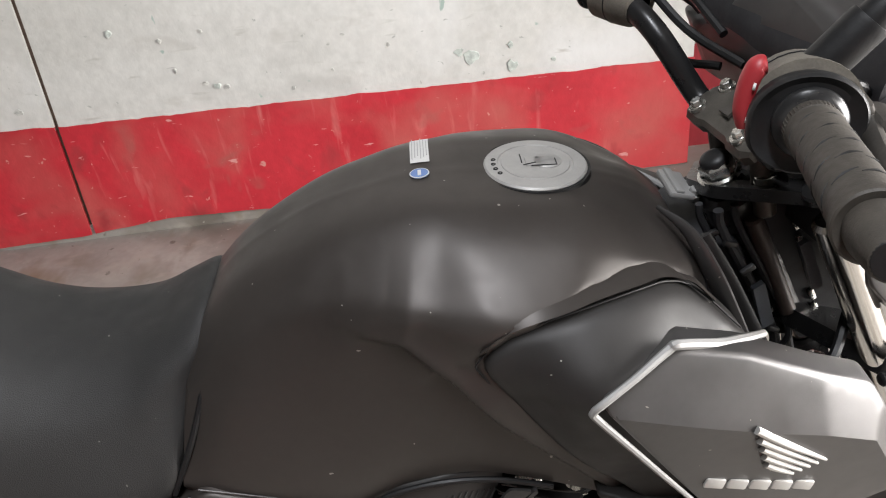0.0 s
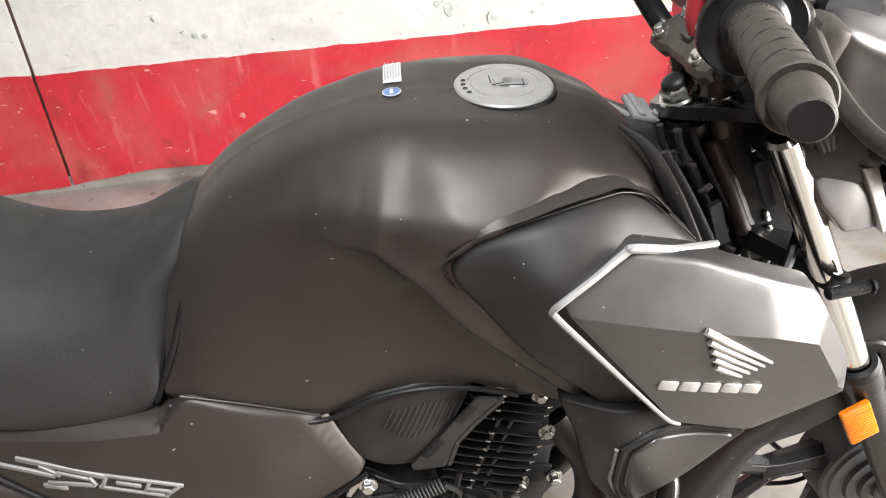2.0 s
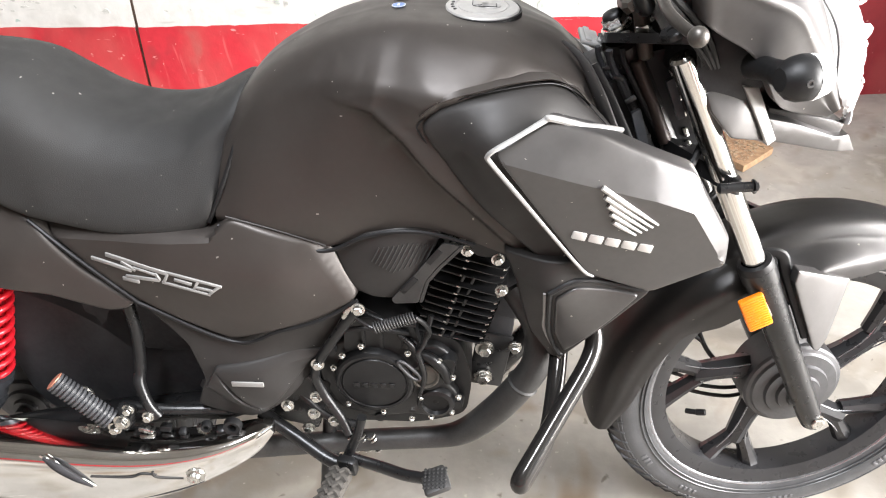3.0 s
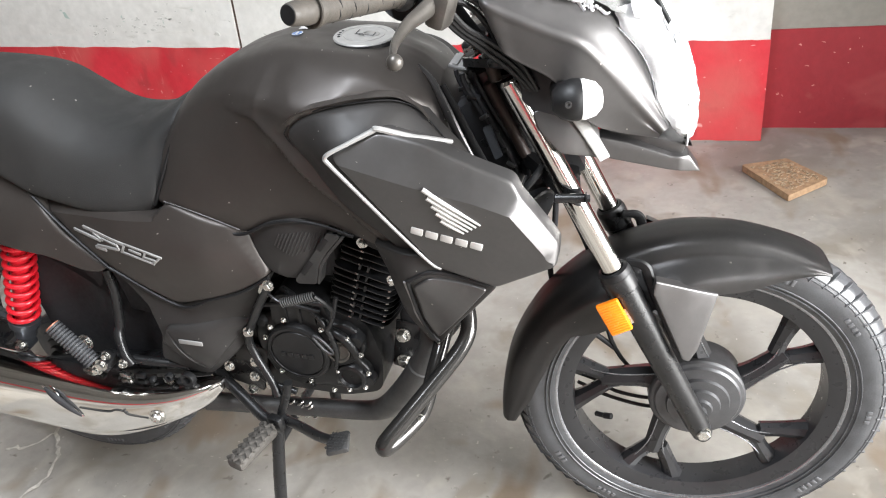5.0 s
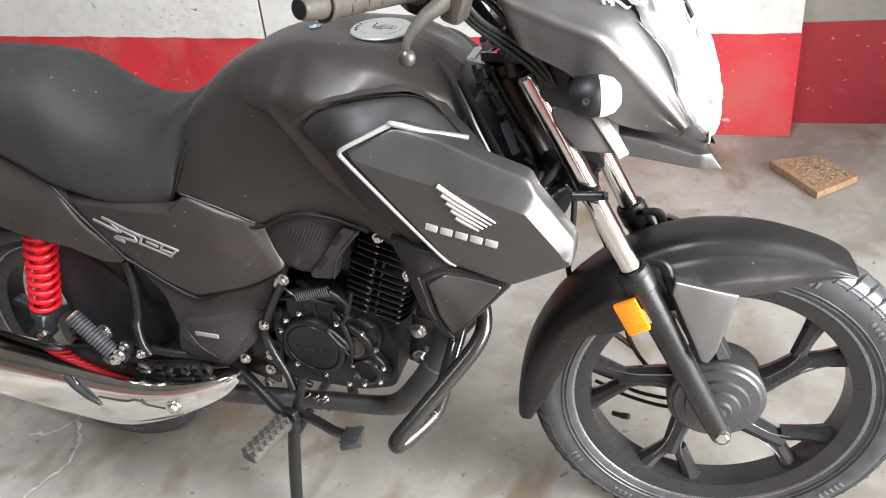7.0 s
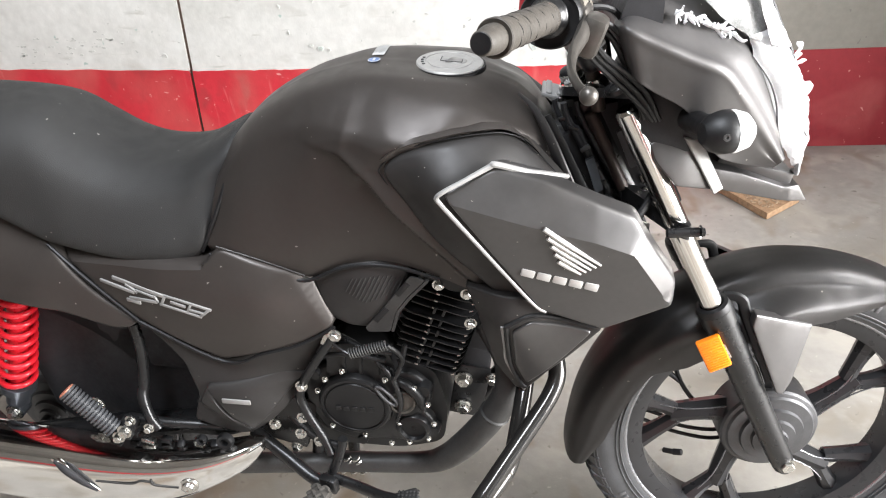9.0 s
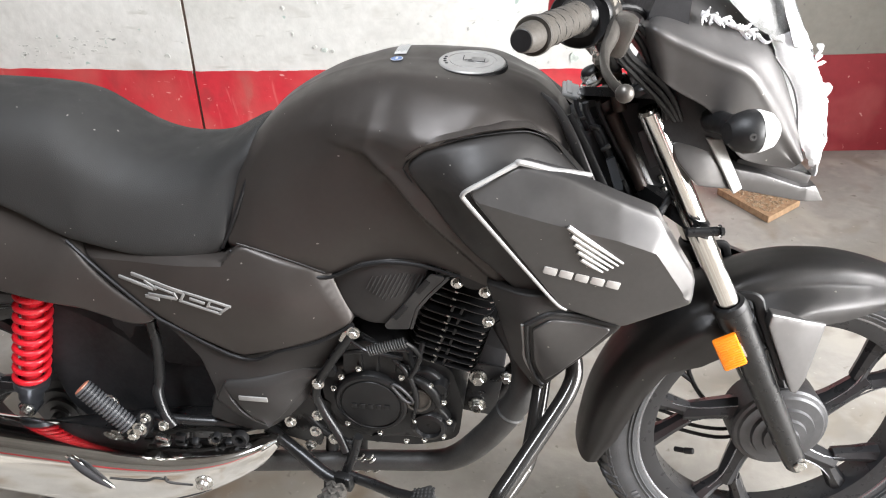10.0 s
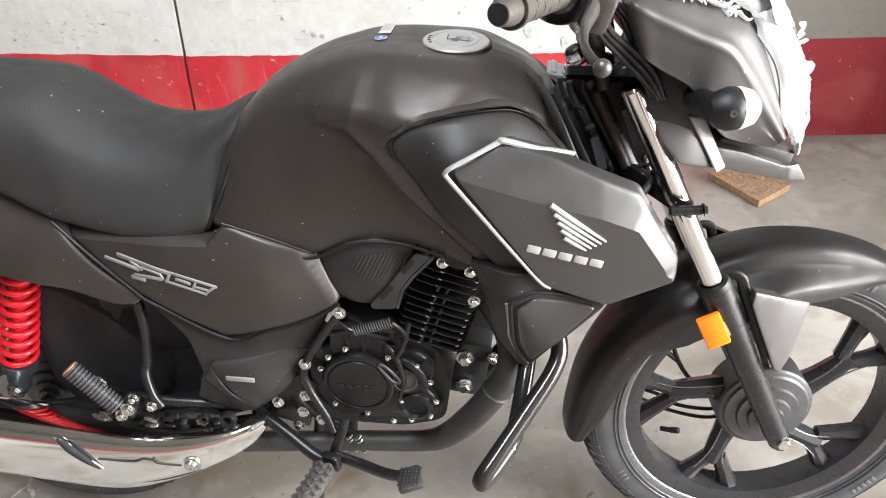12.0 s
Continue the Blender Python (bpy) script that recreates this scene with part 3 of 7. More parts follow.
mid = Vector((0.913, 1.310, 0))
for _ in range(170):
    a, b = random.uniform(0.05, 0.95), random.uniform(0.05, 0.95)
    p = (Vector((*quad[0], 0)) * (1 - a) + Vector((*quad[1], 0)) * a) * (1 - b) + (Vector((*quad[3], 0)) * (1 - a) + Vector((*quad[2], 0)) * a) * b
    q = mid + (p - mid) * 0.9
    block(chips, (q.x, q.y, 0.0265), (random.uniform(0.004, 0.014), random.uniform(0.003, 0.007), 0.003), (0, 0, random.uniform(0, 180)), 0.0005)
tagged(part("splintered_face", chips, BOARDTOP, board, "rough splintered face"), kind="stuff")

# ---- the motorcycle ----
bike = tagged(new("motorcycle"), "matte dark grey commuter motorcycle parked on its centre stand", "motorcycle")

# fuel tank
sec_a = [(-0.16, 0, 0.858), (-0.162, 0.05, 0.852), (-0.1685, 0.086, 0.8207), (-0.173, 0.1, 0.8004), (-0.1785, 0.11, 0.7749), (-0.187, 0.121, 0.7422), (-0.19, 0.116, 0.728)]
sec_b = [(-0.111, 0, 0.902), (-0.111, 0.046, 0.898), (-0.1171, 0.083, 0.8733), (-0.1242, 0.1, 0.8426), (-0.1327, 0.117, 0.7981), (-0.1426, 0.131, 0.7368), (-0.145, 0.126, 0.712)]
sec_c = [(-0.044, 0, 0.936), (-0.044, 0.056, 0.931), (-0.0454, 0.093, 0.9088), (-0.0468, 0.107, 0.8825), (-0.0518, 0.122, 0.8267), (-0.0554, 0.135, 0.7365), (-0.055, 0.13, 0.692)]
sec_d = [(0.01, 0, 0.95), (0.01, 0.06, 0.946), (0.008, 0.103, 0.9202), (0.008, 0.1195, 0.9014), (0.01, 0.125, 0.8714), (0.016, 0.133, 0.7712), (0.018, 0.128, 0.713)]
sec_e = [(0.048, 0, 0.956), (0.048, 0.064, 0.952), (0.048, 0.113, 0.9215), (0.052, 0.13, 0.903), (0.056, 0.129, 0.8725), (0.068, 0.134, 0.781), (0.074, 0.128, 0.717)]
sec_f = [(0.09, 0, 0.954), (0.09, 0.07, 0.95), (0.092, 0.122, 0.9183), (0.097, 0.14, 0.8935), (0.102, 0.14, 0.8602), (0.124, 0.138, 0.7805), (0.134, 0.13, 0.696)]
sec_g = [(0.135, 0, 0.948), (0.135, 0.071, 0.944), (0.140, 0.121, 0.913), (0.146, 0.143, 0.888), (0.155, 0.143, 0.856), (0.180, 0.138, 0.775), (0.195, 0.130, 0.668)]
sec_h = [(0.190, 0, 0.941), (0.190, 0.066, 0.936), (0.198, 0.104, 0.910), (0.206, 0.128, 0.886), (0.214, 0.130, 0.855), (0.232, 0.128, 0.775), (0.242, 0.118, 0.660)]
sec_i = [(0.240, 0, 0.922), (0.242, 0.054, 0.916), (0.250, 0.084, 0.896), (0.256, 0.096, 0.872), (0.262, 0.102, 0.845), (0.278, 0.104, 0.770), (0.285, 0.098, 0.660)]
sec_j = [(0.272, 0, 0.893), (0.276, 0.042, 0.884), (0.286, 0.060, 0.862), (0.291, 0.066, 0.842), (0.297, 0.069, 0.820), (0.316, 0.070, 0.762), (0.326, 0.070, 0.660)]
tank_bm = loft(bmesh.new(), [sec_a, sec_b, sec_c, sec_d, sec_e, sec_f, sec_g, sec_h, sec_i, sec_j], 15, 13)
KNEE = [(-0.050, 0.893), (-0.012, 0.891), (0.031, 0.880), (0.066, 0.846), (0.100, 0.800), (0.150, 0.740), (0.205, 0.672)]
EDGE = [(0.080, 0.874), (0.106, 0.898), (0.176, 0.915), (0.232, 0.909), (0.272, 0.886)]


def to_line(x, z, line):
    """Signed distance to a broken line (plus on its upper side) and the x of the nearest place."""
    best = (9.0, 0.0)
    for (ax, az), (bx_, bz) in zip(line, line[1:]):
        ux, uz = bx_ - ax, bz - az
        f = max(0.0, min(1.0, ((x - ax) * ux + (z - az) * uz) / (ux * ux + uz * uz)))
        px_, pz = ax + ux * f, az + uz * f
        d = math.hypot(x - px_, z - pz)
        if d < abs(best[0]):
            best = (math.copysign(d, ux * (z - az) - uz * (x - ax)), px_)
    return best


def ease01(f):
    f = max(0.0, min(1.0, f))
    return f * f * (3 - 2 * f)


for v in tank_bm.verts:
    x, y, z = v.co
    if abs(y) < 0.02:
        continue
    out = Vector((0, math.copysign(1.0, y), 0.15))
    d, at = to_line(x, z, KNEE)
    amp = float(np.interp(at, [-0.03, 0.015, 0.05, 0.085, 0.13, 0.205], [0.0, 0.007, 0.021, 0.027, 0.021, 0.011]))
    lift = amp * (ease01((d + 0.009) / 0.011) if d < 0.002 else max(0.0, 1 - (d - 0.002) / 0.085) ** 1.4)
    d2, at2 = to_line(x, z, EDGE)
    amp2 = float(np.interp(at2, [0.08, 0.106, 0.176, 0.232, 0.272], [0.014, 0.016, 0.017, 0.015, 0.008]))
    lift2 = amp2 * (1 - ease01(d2 / 0.070) if d2 > 0 else ease01((d2 + 0.022) / 0.022))
    side_on = ease01((abs(y) - 0.045) / 0.05)
    lift = (max(lift, 0.0) ** 3 + max(lift2, 0.0) ** 3) ** (1 / 3) * side_on
    dish = math.exp(-(((x - 0.230) / 0.026) ** 2 + ((abs(y) - 0.062) / 0.024) ** 2)) * (0.008 if z > 0.85 else 0)
    top = math.exp(-(((x - 0.157) / 0.075) ** 2 + ((abs(y) - 0.058) / 0.010) ** 2)) * (0.0012 if z > 0.9 else 0)
    groove = math.exp(-((abs(y) - 0.104 + 0.15 * (x - 0.21)) / 0.010) ** 2) * 0.006 * ease01((x - 0.165) / 0.05) * (1 - ease01((x - 0.232) / 0.012)) * (1 if z > 0.88 else 0)
    v.co += out * lift + Vector((0, y * 6, 1)).normalized() * (top - dish - groove)
from mathutils.bvhtree import BVHTree  # noqa: E402

TANK_SKIN = BVHTree.FromBMesh(tank_bm)
tank = part("fuel_tank", tank_bm, TANK, bike, "matte dark grey fuel tank with dust specks", 60)

# seat
seat_rows = [(-0.138, -0.204, 0.852, 0.714, 0.064, 0.114), (-0.141, -0.207, 0.868, 0.712, 0.074, 0.120), (-0.151, -0.213, 0.874, 0.710, 0.082, 0.123), (-0.182, -0.231, 0.860, 0.707, 0.093, 0.126), (-0.219, -0.258, 0.844, 0.708, 0.100, 0.130), (-0.262, -0.290, 0.839, 0.710, 0.104, 0.131), (-0.312, -0.330, 0.844, 0.714, 0.106, 0.130),
             (-0.356, -0.368, 0.861, 0.722, 0.106, 0.128), (-0.398, -0.405, 0.889, 0.732, 0.106, 0.126), (-0.440, -0.445, 0.916, 0.744, 0.104, 0.122), (-0.520, -0.522, 0.931, 0.788, 0.102, 0.117),
             (-0.650, -0.650, 0.940, 0.830, 0.095, 0.106), (-0.800, -0.800, 0.938, 0.850, 0.080, 0.090)]
seat_secs = []
for xt, xb, zt, zb, wt_, wb in seat_rows:
    drop = zt - zb
    lerp = lambda f: xt + (xb - xt) * f  # noqa: E731
    seat_secs.append([(xt, 0, zt), (lerp(0.02), wt_ * 0.50, zt - 0.005), (lerp(0.1), wt_ * 0.85, zt - 0.018 - 0.04 * drop), (lerp(0.35), wt_ + 0.006, zt - 0.36 * drop), (lerp(0.72), wb, zt - 0.72 * drop), (lerp(0.96), wb + 0.002, zb + 0.010), (lerp(1.0), wb - 0.012, zb)])
seat = part("seat", loft(bmesh.new(), seat_secs, 6, 6), VINYL, bike, "black grained vinyl dual seat with dust specks", 60)
for sgn in (-1, 1):
    seam = bmesh.new()
    sweep(seam, [(-0.139, 0.070 * sgn, 0.856), (-0.150, 0.093 * sgn, 0.826), (-0.168, 0.112 * sgn, 0.785), (-0.198, 0.123 * sgn, 0.730)], 0.0030, 8)
    part("piping", seam, BLACK, seat)


# upper shroud between the tank and the outer panel
upper_half = smooth_half([(0.086, 0.880, 0.158), (0.110, 0.895, 0.154), (0.176, 0.912, 0.140), (0.234, 0.906, 0.116), (0.266, 0.885, 0.106), (0.300, 0.846, 0.122), (0.330, 0.780, 0.112), (0.160, 0.862, 0.192), (0.228, 0.878, 0.158),
                          (0.275, 0.676, 0.160), (0.120, 0.825, 0.160), (0.205, 0.709, 0.156), (0.200, 0.790, 0.186)])
for sgn in (-1, 1):
    sh = shell(bmesh.new(), [(0.086, 0.870), (0.108, 0.889), (0.140, 0.899), (0.176, 0.903), (0.213, 0.902), (0.240, 0.895), (0.264, 0.878), (0.300, 0.840), (0.338, 0.775), (0.320, 0.690), (0.262, 0.664), (0.212, 0.690), (0.163, 0.752), (0.114, 0.818)], upper_half, 0.03, 0.006, 0.010, 0.016, side=sgn)
    upper = part("upper_shroud", sh, DARK, bike, "dark textured plastic shroud beside the tank", 50)
    if sgn > 0:
        continue
    gp_ = sweep(bmesh.new(), [(x, sgn * (upper_half(x, z) - 0.004), z) for x, z in ((0.108, 0.822), (0.086, 0.862), (0.086, 0.873), (0.106, 0.8905), (0.140, 0.9015), (0.176, 0.9055), (0.213, 0.9045), (0.240, 0.8975), (0.265, 0.880), (0.300, 0.843))], 0.0009, 8, 6)
    part("shroud_gap", gp_, BLACK, upper)
    # bevelled rim of the tank, lying over the shroud's edge
    line = spline(np.array([(0.088, 0.884), (0.104, 0.8945), (0.132, 0.9035), (0.165, 0.9085), (0.190, 0.9100), (0.213, 0.9085), (0.236, 0.9035), (0.260, 0.8885), (0.278, 0.8700)]), 5)
    rim_bm = bmesh.new()
    rows_ = []
    for x, z in line:
        y = -upper_half(x, z)
        wide = 0.012 * ease01((x - 0.084) / 0.07) * (0.65 + 0.35 * ease01((x - 0.17) / 0.06)) * (1 - 0.9 * ease01((x - 0.238) / 0.036)) + 0.001
        foot = Vector((x, y - 0.0035, z + 0.0015))
        head = Vector((x + 0.001, y + wide, z + 0.55 * wide))
        skin = TANK_SKIN.find_nearest(head)
        if skin[0] is not None and (skin[0] - head).length < 0.012:
            head = skin[0] + skin[1] * 0.0008
        rows_.append([rim_bm.verts.new(p) for p in (head, head.lerp(foot, 0.5), foot, foot + Vector((0, 0.006, -0.004)))])
    for ra, rb in zip(rows_, rows_[1:]):
        for k in range(3):
            rim_bm.faces.new((ra[k], ra[k + 1], rb[k + 1], rb[k]))
    part("tank_rim", rim_bm, TANK, tank, "", 30)

# outer panel with a crease and a bright bevelled nose
CREASE = [(0.168, 0.852), (0.250, 0.822), (0.346, 0.788), (0.391, 0.766), (0.428, 0.700), (0.436, 0.672)]


def outer_half(x, z):
    base = 0.170 + (z - 0.676) * 0.175 - (x - 0.277) * 0.03 + 0.006 * math.sin(math.pi * min(1, max(0, (x - 0.16) / 0.28)))
    zc = np.interp(x, [p[0] for p in CREASE[:4]], [p[1] for p in CREASE[:4]]) if x < 0.391 else 0.766 - 0.489 * (x - 0.391)
    cut = 0.78 * max(0.0, (z - zc) * 0.93)
    u = Vector((0.428 - 0.391, 0.700 - 0.766)).normalized()
    e = (Vector((x - 0.391, z - 0.766))).dot(Vector((-u.y, u.x)))
    return base - max(cut, 0.95 * max(0.0, e))


for sgn in (-1, 1):
    pn = shell(bmesh.new(), [(0.168, 0.860), (0.229, 0.881), (0.285, 0.862), (0.393, 0.806), (0.447, 0.706), (0.444, 0.676), (0.357, 0.636), (0.277, 0.674)], outer_half, 0.022, 0.004, 0.008, 0.008, [CREASE], sgn)
    settle = Matrix.Translation((0, -0.016, -0.014) if sgn > 0 else (0, 0, 0))
    pn.transform(settle)
    outer = part("outer_shroud", pn, GREY, bike, "matte metallic grey shroud panel with a winged badge", 24)
    tr = bmesh.new()
    sweep(tr, [(0.312, 0.1345 * sgn, 0.8475), (0.298, 0.1440 * sgn, 0.8545), (0.283, 0.1525 * sgn, 0.8610), (0.266, 0.160 * sgn, 0.867), (0.230, 0.175 * sgn, 0.885), (0.222, 0.177 * sgn, 0.883), (0.195, 0.192 * sgn, 0.874), (0.170, 0.2035 * sgn, 0.865), (0.162, 0.2045 * sgn, 0.858), (0.165, 0.203 * sgn, 0.849), (0.195, 0.197 * sgn, 0.802), (0.235, 0.188 * sgn, 0.739), (0.270, 0.178 * sgn, 0.684), (0.284, 0.175 * sgn, 0.671)],
          [0.0032, 0.0038, 0.0040, 0.0042, 0.0040, 0.0036, 0.0030, 0.0030, 0.0030, 0.0030, 0.0027, 0.0024, 0.0022, 0.0018], 8, 5, 1.0)
    tr.transform(settle)
    part("trim_strip", tr, TRIM, outer, "satin silver trim strip")
    # badge: five feathers and a row of plain blocks
    root, tip = Vector((0.284, 0, 0.812)), Vector((0.350, 0, 0.752))
    for k in range(5):
        a = root + Vector((0.001 + 0.004 * k, 0, -0.0125 * k))
        b = Vector((0.352 - 0.006 * k, 0, 0.753 - 0.0035 * k))
        fe = bmesh.new()
        pts = [a, a.lerp(b, 0.35), a.lerp(b, 0.7), b]
        sweep(fe, [(p.x, sgn * (outer_half(p.x, p.z) + 0.0012), p.z) for p in pts], [0.0034, 0.0034, 0.0024, 0.0013], 8, 4, 1.0)
        fe.transform(settle)
        part("feather", fe, BADGE, outer)
    for k in range(5):
        f = k / 4
        x, z = 0.2635 + 0.078 * f, 0.7415 - 0.0245 * f
        le = bmesh.new()
        block(le, (x, sgn * (outer_half(x, z) + 0.001), z), (0.0172, 0.0035, 0.0108), (0, 17, 0), 0.0022)
        le.transform(settle)
        part("badge_bar", le, BADGE, outer)

# lower shroud
low_half = smooth_half([(0.181, 0.690, 0.150), (0.224, 0.650, 0.176), (0.353, 0.634, 0.164), (0.251, 0.506, 0.144), (0.215, 0.560, 0.150), (0.270, 0.600, 0.166), (0.193, 0.645, 0.150), (0.300, 0.668, 0.162)])
for sgn in (-1, 1):
    lo_bm = shell(bmesh.new(), [(0.176, 0.694), (0.262, 0.690), (0.358, 0.650), (0.357, 0.634), (0.286, 0.554), (0.251, 0.503), (0.236, 0.508), (0.207, 0.564), (0.191, 0.645)], low_half, 0.03, 0.004, 0.010, 0.006, side=sgn)
    lower = part("lower_shroud", lo_bm, DARK, bike, "dark plastic lower shroud with a recessed panel", 45)
    inner = [(0.239, 0.640), (0.264, 0.655), (0.345, 0.633), (0.254, 0.524), (0.240, 0.566)]
    part("inset_panel", shell(bmesh.new(), inner, lambda x, z: low_half(x, z) + 0.004, 0.006, 0.003, 0.010, 0.008, side=sgn), GREY, lower)
    gr = bmesh.new()
    sweep(gr, [(x, sgn * (low_half(x, z) + 0.0005), z) for x, z in ((0.349, 0.640), (0.300, 0.654), (0.265, 0.663), (0.236, 0.650), (0.232, 0.640), (0.233, 0.566), (0.245, 0.522), (0.251, 0.513))], 0.0036, 8, 4)
    part("groove", gr, BLACK, lower)
    ed = bmesh.new()
    sweep(ed, [(x, sgn * (low_half(x, z) + 0.0005), z) for x, z in ((0.226, 0.646), (0.227, 0.600), (0.228, 0.566), (0.250, 0.506))], 0.0022, 8, 4)
    part("edge_strip", ed, TRIM, lower)

# side cover, tail and lower cover
side_half = smooth_half([(-0.430, 0.738, 0.118), (-0.309, 0.728, 0.136), (-0.170, 0.742, 0.134), (-0.048, 0.690, 0.132), (-0.019, 0.618, 0.146), (-0.075, 0.592, 0.154), (-0.198, 0.560, 0.156), (-0.311, 0.626, 0.150), (-0.372, 0.690, 0.138), (-0.180, 0.664, 0.164), (-0.100, 0.660, 0.162), (-0.28, 0.69, 0.153)])
def side_face(x, z):
    """Side cover: a bevel towards its front edge and a rolled top edge."""
    u = Vector((0.032, -0.068)).normalized()
    e = Vector((x + 0.064, z - 0.690)).dot(Vector((-u.y, u.x)))
    roll = max(0.0, z - (0.714 if x < -0.19 else 9.0))
    return side_half(x, z) - 0.50 * max(0.0, e) - 1.1 * roll


low_cover_half = smooth_half([(-0.313, 0.62, 0.146), (-0.203, 0.549, 0.150), (-0.076, 0.584, 0.145), (-0.020, 0.610, 0.138), (-0.109, 0.470, 0.128), (-0.206, 0.491, 0.168), (-0.269, 0.455, 0.160), (-0.205, 0.390, 0.142), (-0.150, 0.46, 0.160)])
for sgn in (-1, 1):
    sc = shell(bmesh.new(), [(-0.440, 0.738), (-0.309, 0.724), (-0.190, 0.722), (-0.168, 0.742), (-0.044, 0.693), (-0.015, 0.618), (-0.070, 0.590), (-0.198, 0.556), (-0.316, 0.624), (-0.385, 0.690)], side_face, 0.03, 0.005, 0.010, 0.012, [[(-0.064, 0.692), (-0.032, 0.622)], [(-0.42, 0.714), (-0.195, 0.714)]], sgn)
    cover = part("side_cover", sc, TANK, bike, "matte dark grey side cover with a plain silver emblem", 26)
    for ends, ht in (((-0.338, 0.696, -0.258, 0.675), 0.0062), ((-0.360, 0.690, -0.308, 0.676), 0.0055), ((-0.318, 0.687, -0.302, 0.677), 0.0050), ((-0.302, 0.680, -0.272, 0.672), 0.0036), ((-0.316, 0.666, -0.272, 0.664), 0.0052),
                     ((-0.322, 0.662, -0.302, 0.659), 0.0060), ((-0.273, 0.673, -0.270, 0.665), 0.0042), ((-0.256, 0.676, -0.188, 0.657), 0.0040), ((-0.266, 0.661, -0.206, 0.644), 0.0040), ((-0.256, 0.675, -0.264, 0.662), 0.0040),
                     ((-0.190, 0.657, -0.206, 0.645), 0.0040), ((-0.248, 0.666, -0.228, 0.660), 0.0046), ((-0.218, 0.663, -0.224, 0.654), 0.0036), ((-0.222, 0.655, -0.200, 0.650), 0.0038)):
        em = bmesh.new()
        p0, p1 = (Vector((ends[i], sgn * (side_half(ends[i], ends[i + 1]) + 0.0008), ends[i + 1])) for i in (0, 2))
        bar_tilt = (p1 - p0).to_track_quat("X", "Z").to_matrix().to_4x4()
        block(em, (0, 0, 0), ((p1 - p0).length + 0.003, 0.003, ht), (0, 0, 0), 0.0008)
        em.transform(Matrix.Translation((p0 + p1) / 2) @ bar_tilt)
        part("emblem_bar", em, TRIM, cover)
    tl = shell(bmesh.new(), [(-0.900, 0.850), (-0.700, 0.822), (-0.600, 0.812), (-0.519, 0.784), (-0.436, 0.738), (-0.380, 0.672), (-0.318, 0.620), (-0.332, 0.611), (-0.360, 0.611), (-0.435, 0.640), (-0.570, 0.664), (-0.720, 0.705), (-0.900, 0.76)],
               smooth_half([(-0.9, 0.85, 0.06), (-0.9, 0.76, 0.085), (-0.6, 0.81, 0.092), (-0.6, 0.755, 0.132), (-0.6, 0.68, 0.142), (-0.47, 0.755, 0.108), (-0.46, 0.70, 0.143), (-0.40, 0.70, 0.138), (-0.42, 0.66, 0.150), (-0.32, 0.615, 0.152)]), 0.03, 0.006, 0.014, 0.012, side=sgn)
    part("tail_cowl", tl, TANK, bike, "matte dark grey tail cowl under the seat", 45)
    lc = shell(bmesh.new(), [(-0.318, 0.618), (-0.203, 0.552), (-0.076, 0.586), (-0.022, 0.612), (-0.045, 0.578), (-0.098, 0.480), (-0.120, 0.452), (-0.196, 0.388), (-0.212, 0.384), (-0.280, 0.428), (-0.252, 0.490), (-0.266, 0.545)], low_cover_half, 0.03, 0.004, 0.010, 0.008, side=sgn)
    lcov = part("lower_cover", lc, DARK, bike, "black plastic lower cover over the drive side", 45)
    em = bmesh.new()
    block(em, (-0.186, sgn * (low_cover_half(-0.186, 0.490) + 0.009), 0.490), (0.046, 0.003, 0.009), (0, 3, 0), 0.002)
    part("emblem_bar", em, TRIM, lcov)
    rp_ = shell(bmesh.new(), [(-0.274, 0.458), (-0.252, 0.478), (-0.230, 0.514), (-0.117, 0.525), (-0.082, 0.516), (-0.198, 0.398), (-0.212, 0.394), (-0.272, 0.438)],
                lambda x, z: low_cover_half(x, z) + 0.008 - 0.55 * max(0.0, (-0.240 - x) * 0.72 + (0.478 - z) * 0.69) - 0.5 * max(0.0, z - 0.508), 0.010, 0.003, 0.008, 0.005, [[(-0.262, 0.500), (-0.160, 0.394)], [(-0.24, 0.508), (-0.08, 0.508)]], sgn)
    part("raised_plate", rp_, DARK, lcov, "raised faceted black plate", 24)

# gaps between the panels as black rods; one edge's highlight built as a strip
for sgn in (-1,):
    for pts, r, mat, nm in ((((-0.170, 0.134, 0.7445), (-0.110, 0.134, 0.722), (-0.050, 0.134, 0.6965)), 0.0010, GREY, "edge_highlight"),
                            (((-0.440, 0.120, 0.738), (-0.385, 0.138, 0.690), (-0.316, 0.151, 0.623)), 0.0030, BLACK, "panel_gap"),
                            (((-0.316, 0.151, 0.622), (-0.198, 0.157, 0.554), (-0.130, 0.158, 0.572), (-0.070, 0.154, 0.588), (-0.018, 0.145, 0.614)), 0.0030, BLACK, "panel_gap"),
                            (((-0.186, 0.128, 0.727), (-0.110, 0.136, 0.705), (-0.052, 0.134, 0.688), (0.000, 0.134, 0.708), (0.045, 0.135, 0.716), (0.090, 0.134, 0.710), (0.140, 0.134, 0.692)), 0.0028, BLACK, "panel_gap")):
        g_ = sweep(bmesh.new(), [(x, sgn * y, z) for x, y, z in pts], r, 8, 6)
        part(nm, g_, mat, bike)

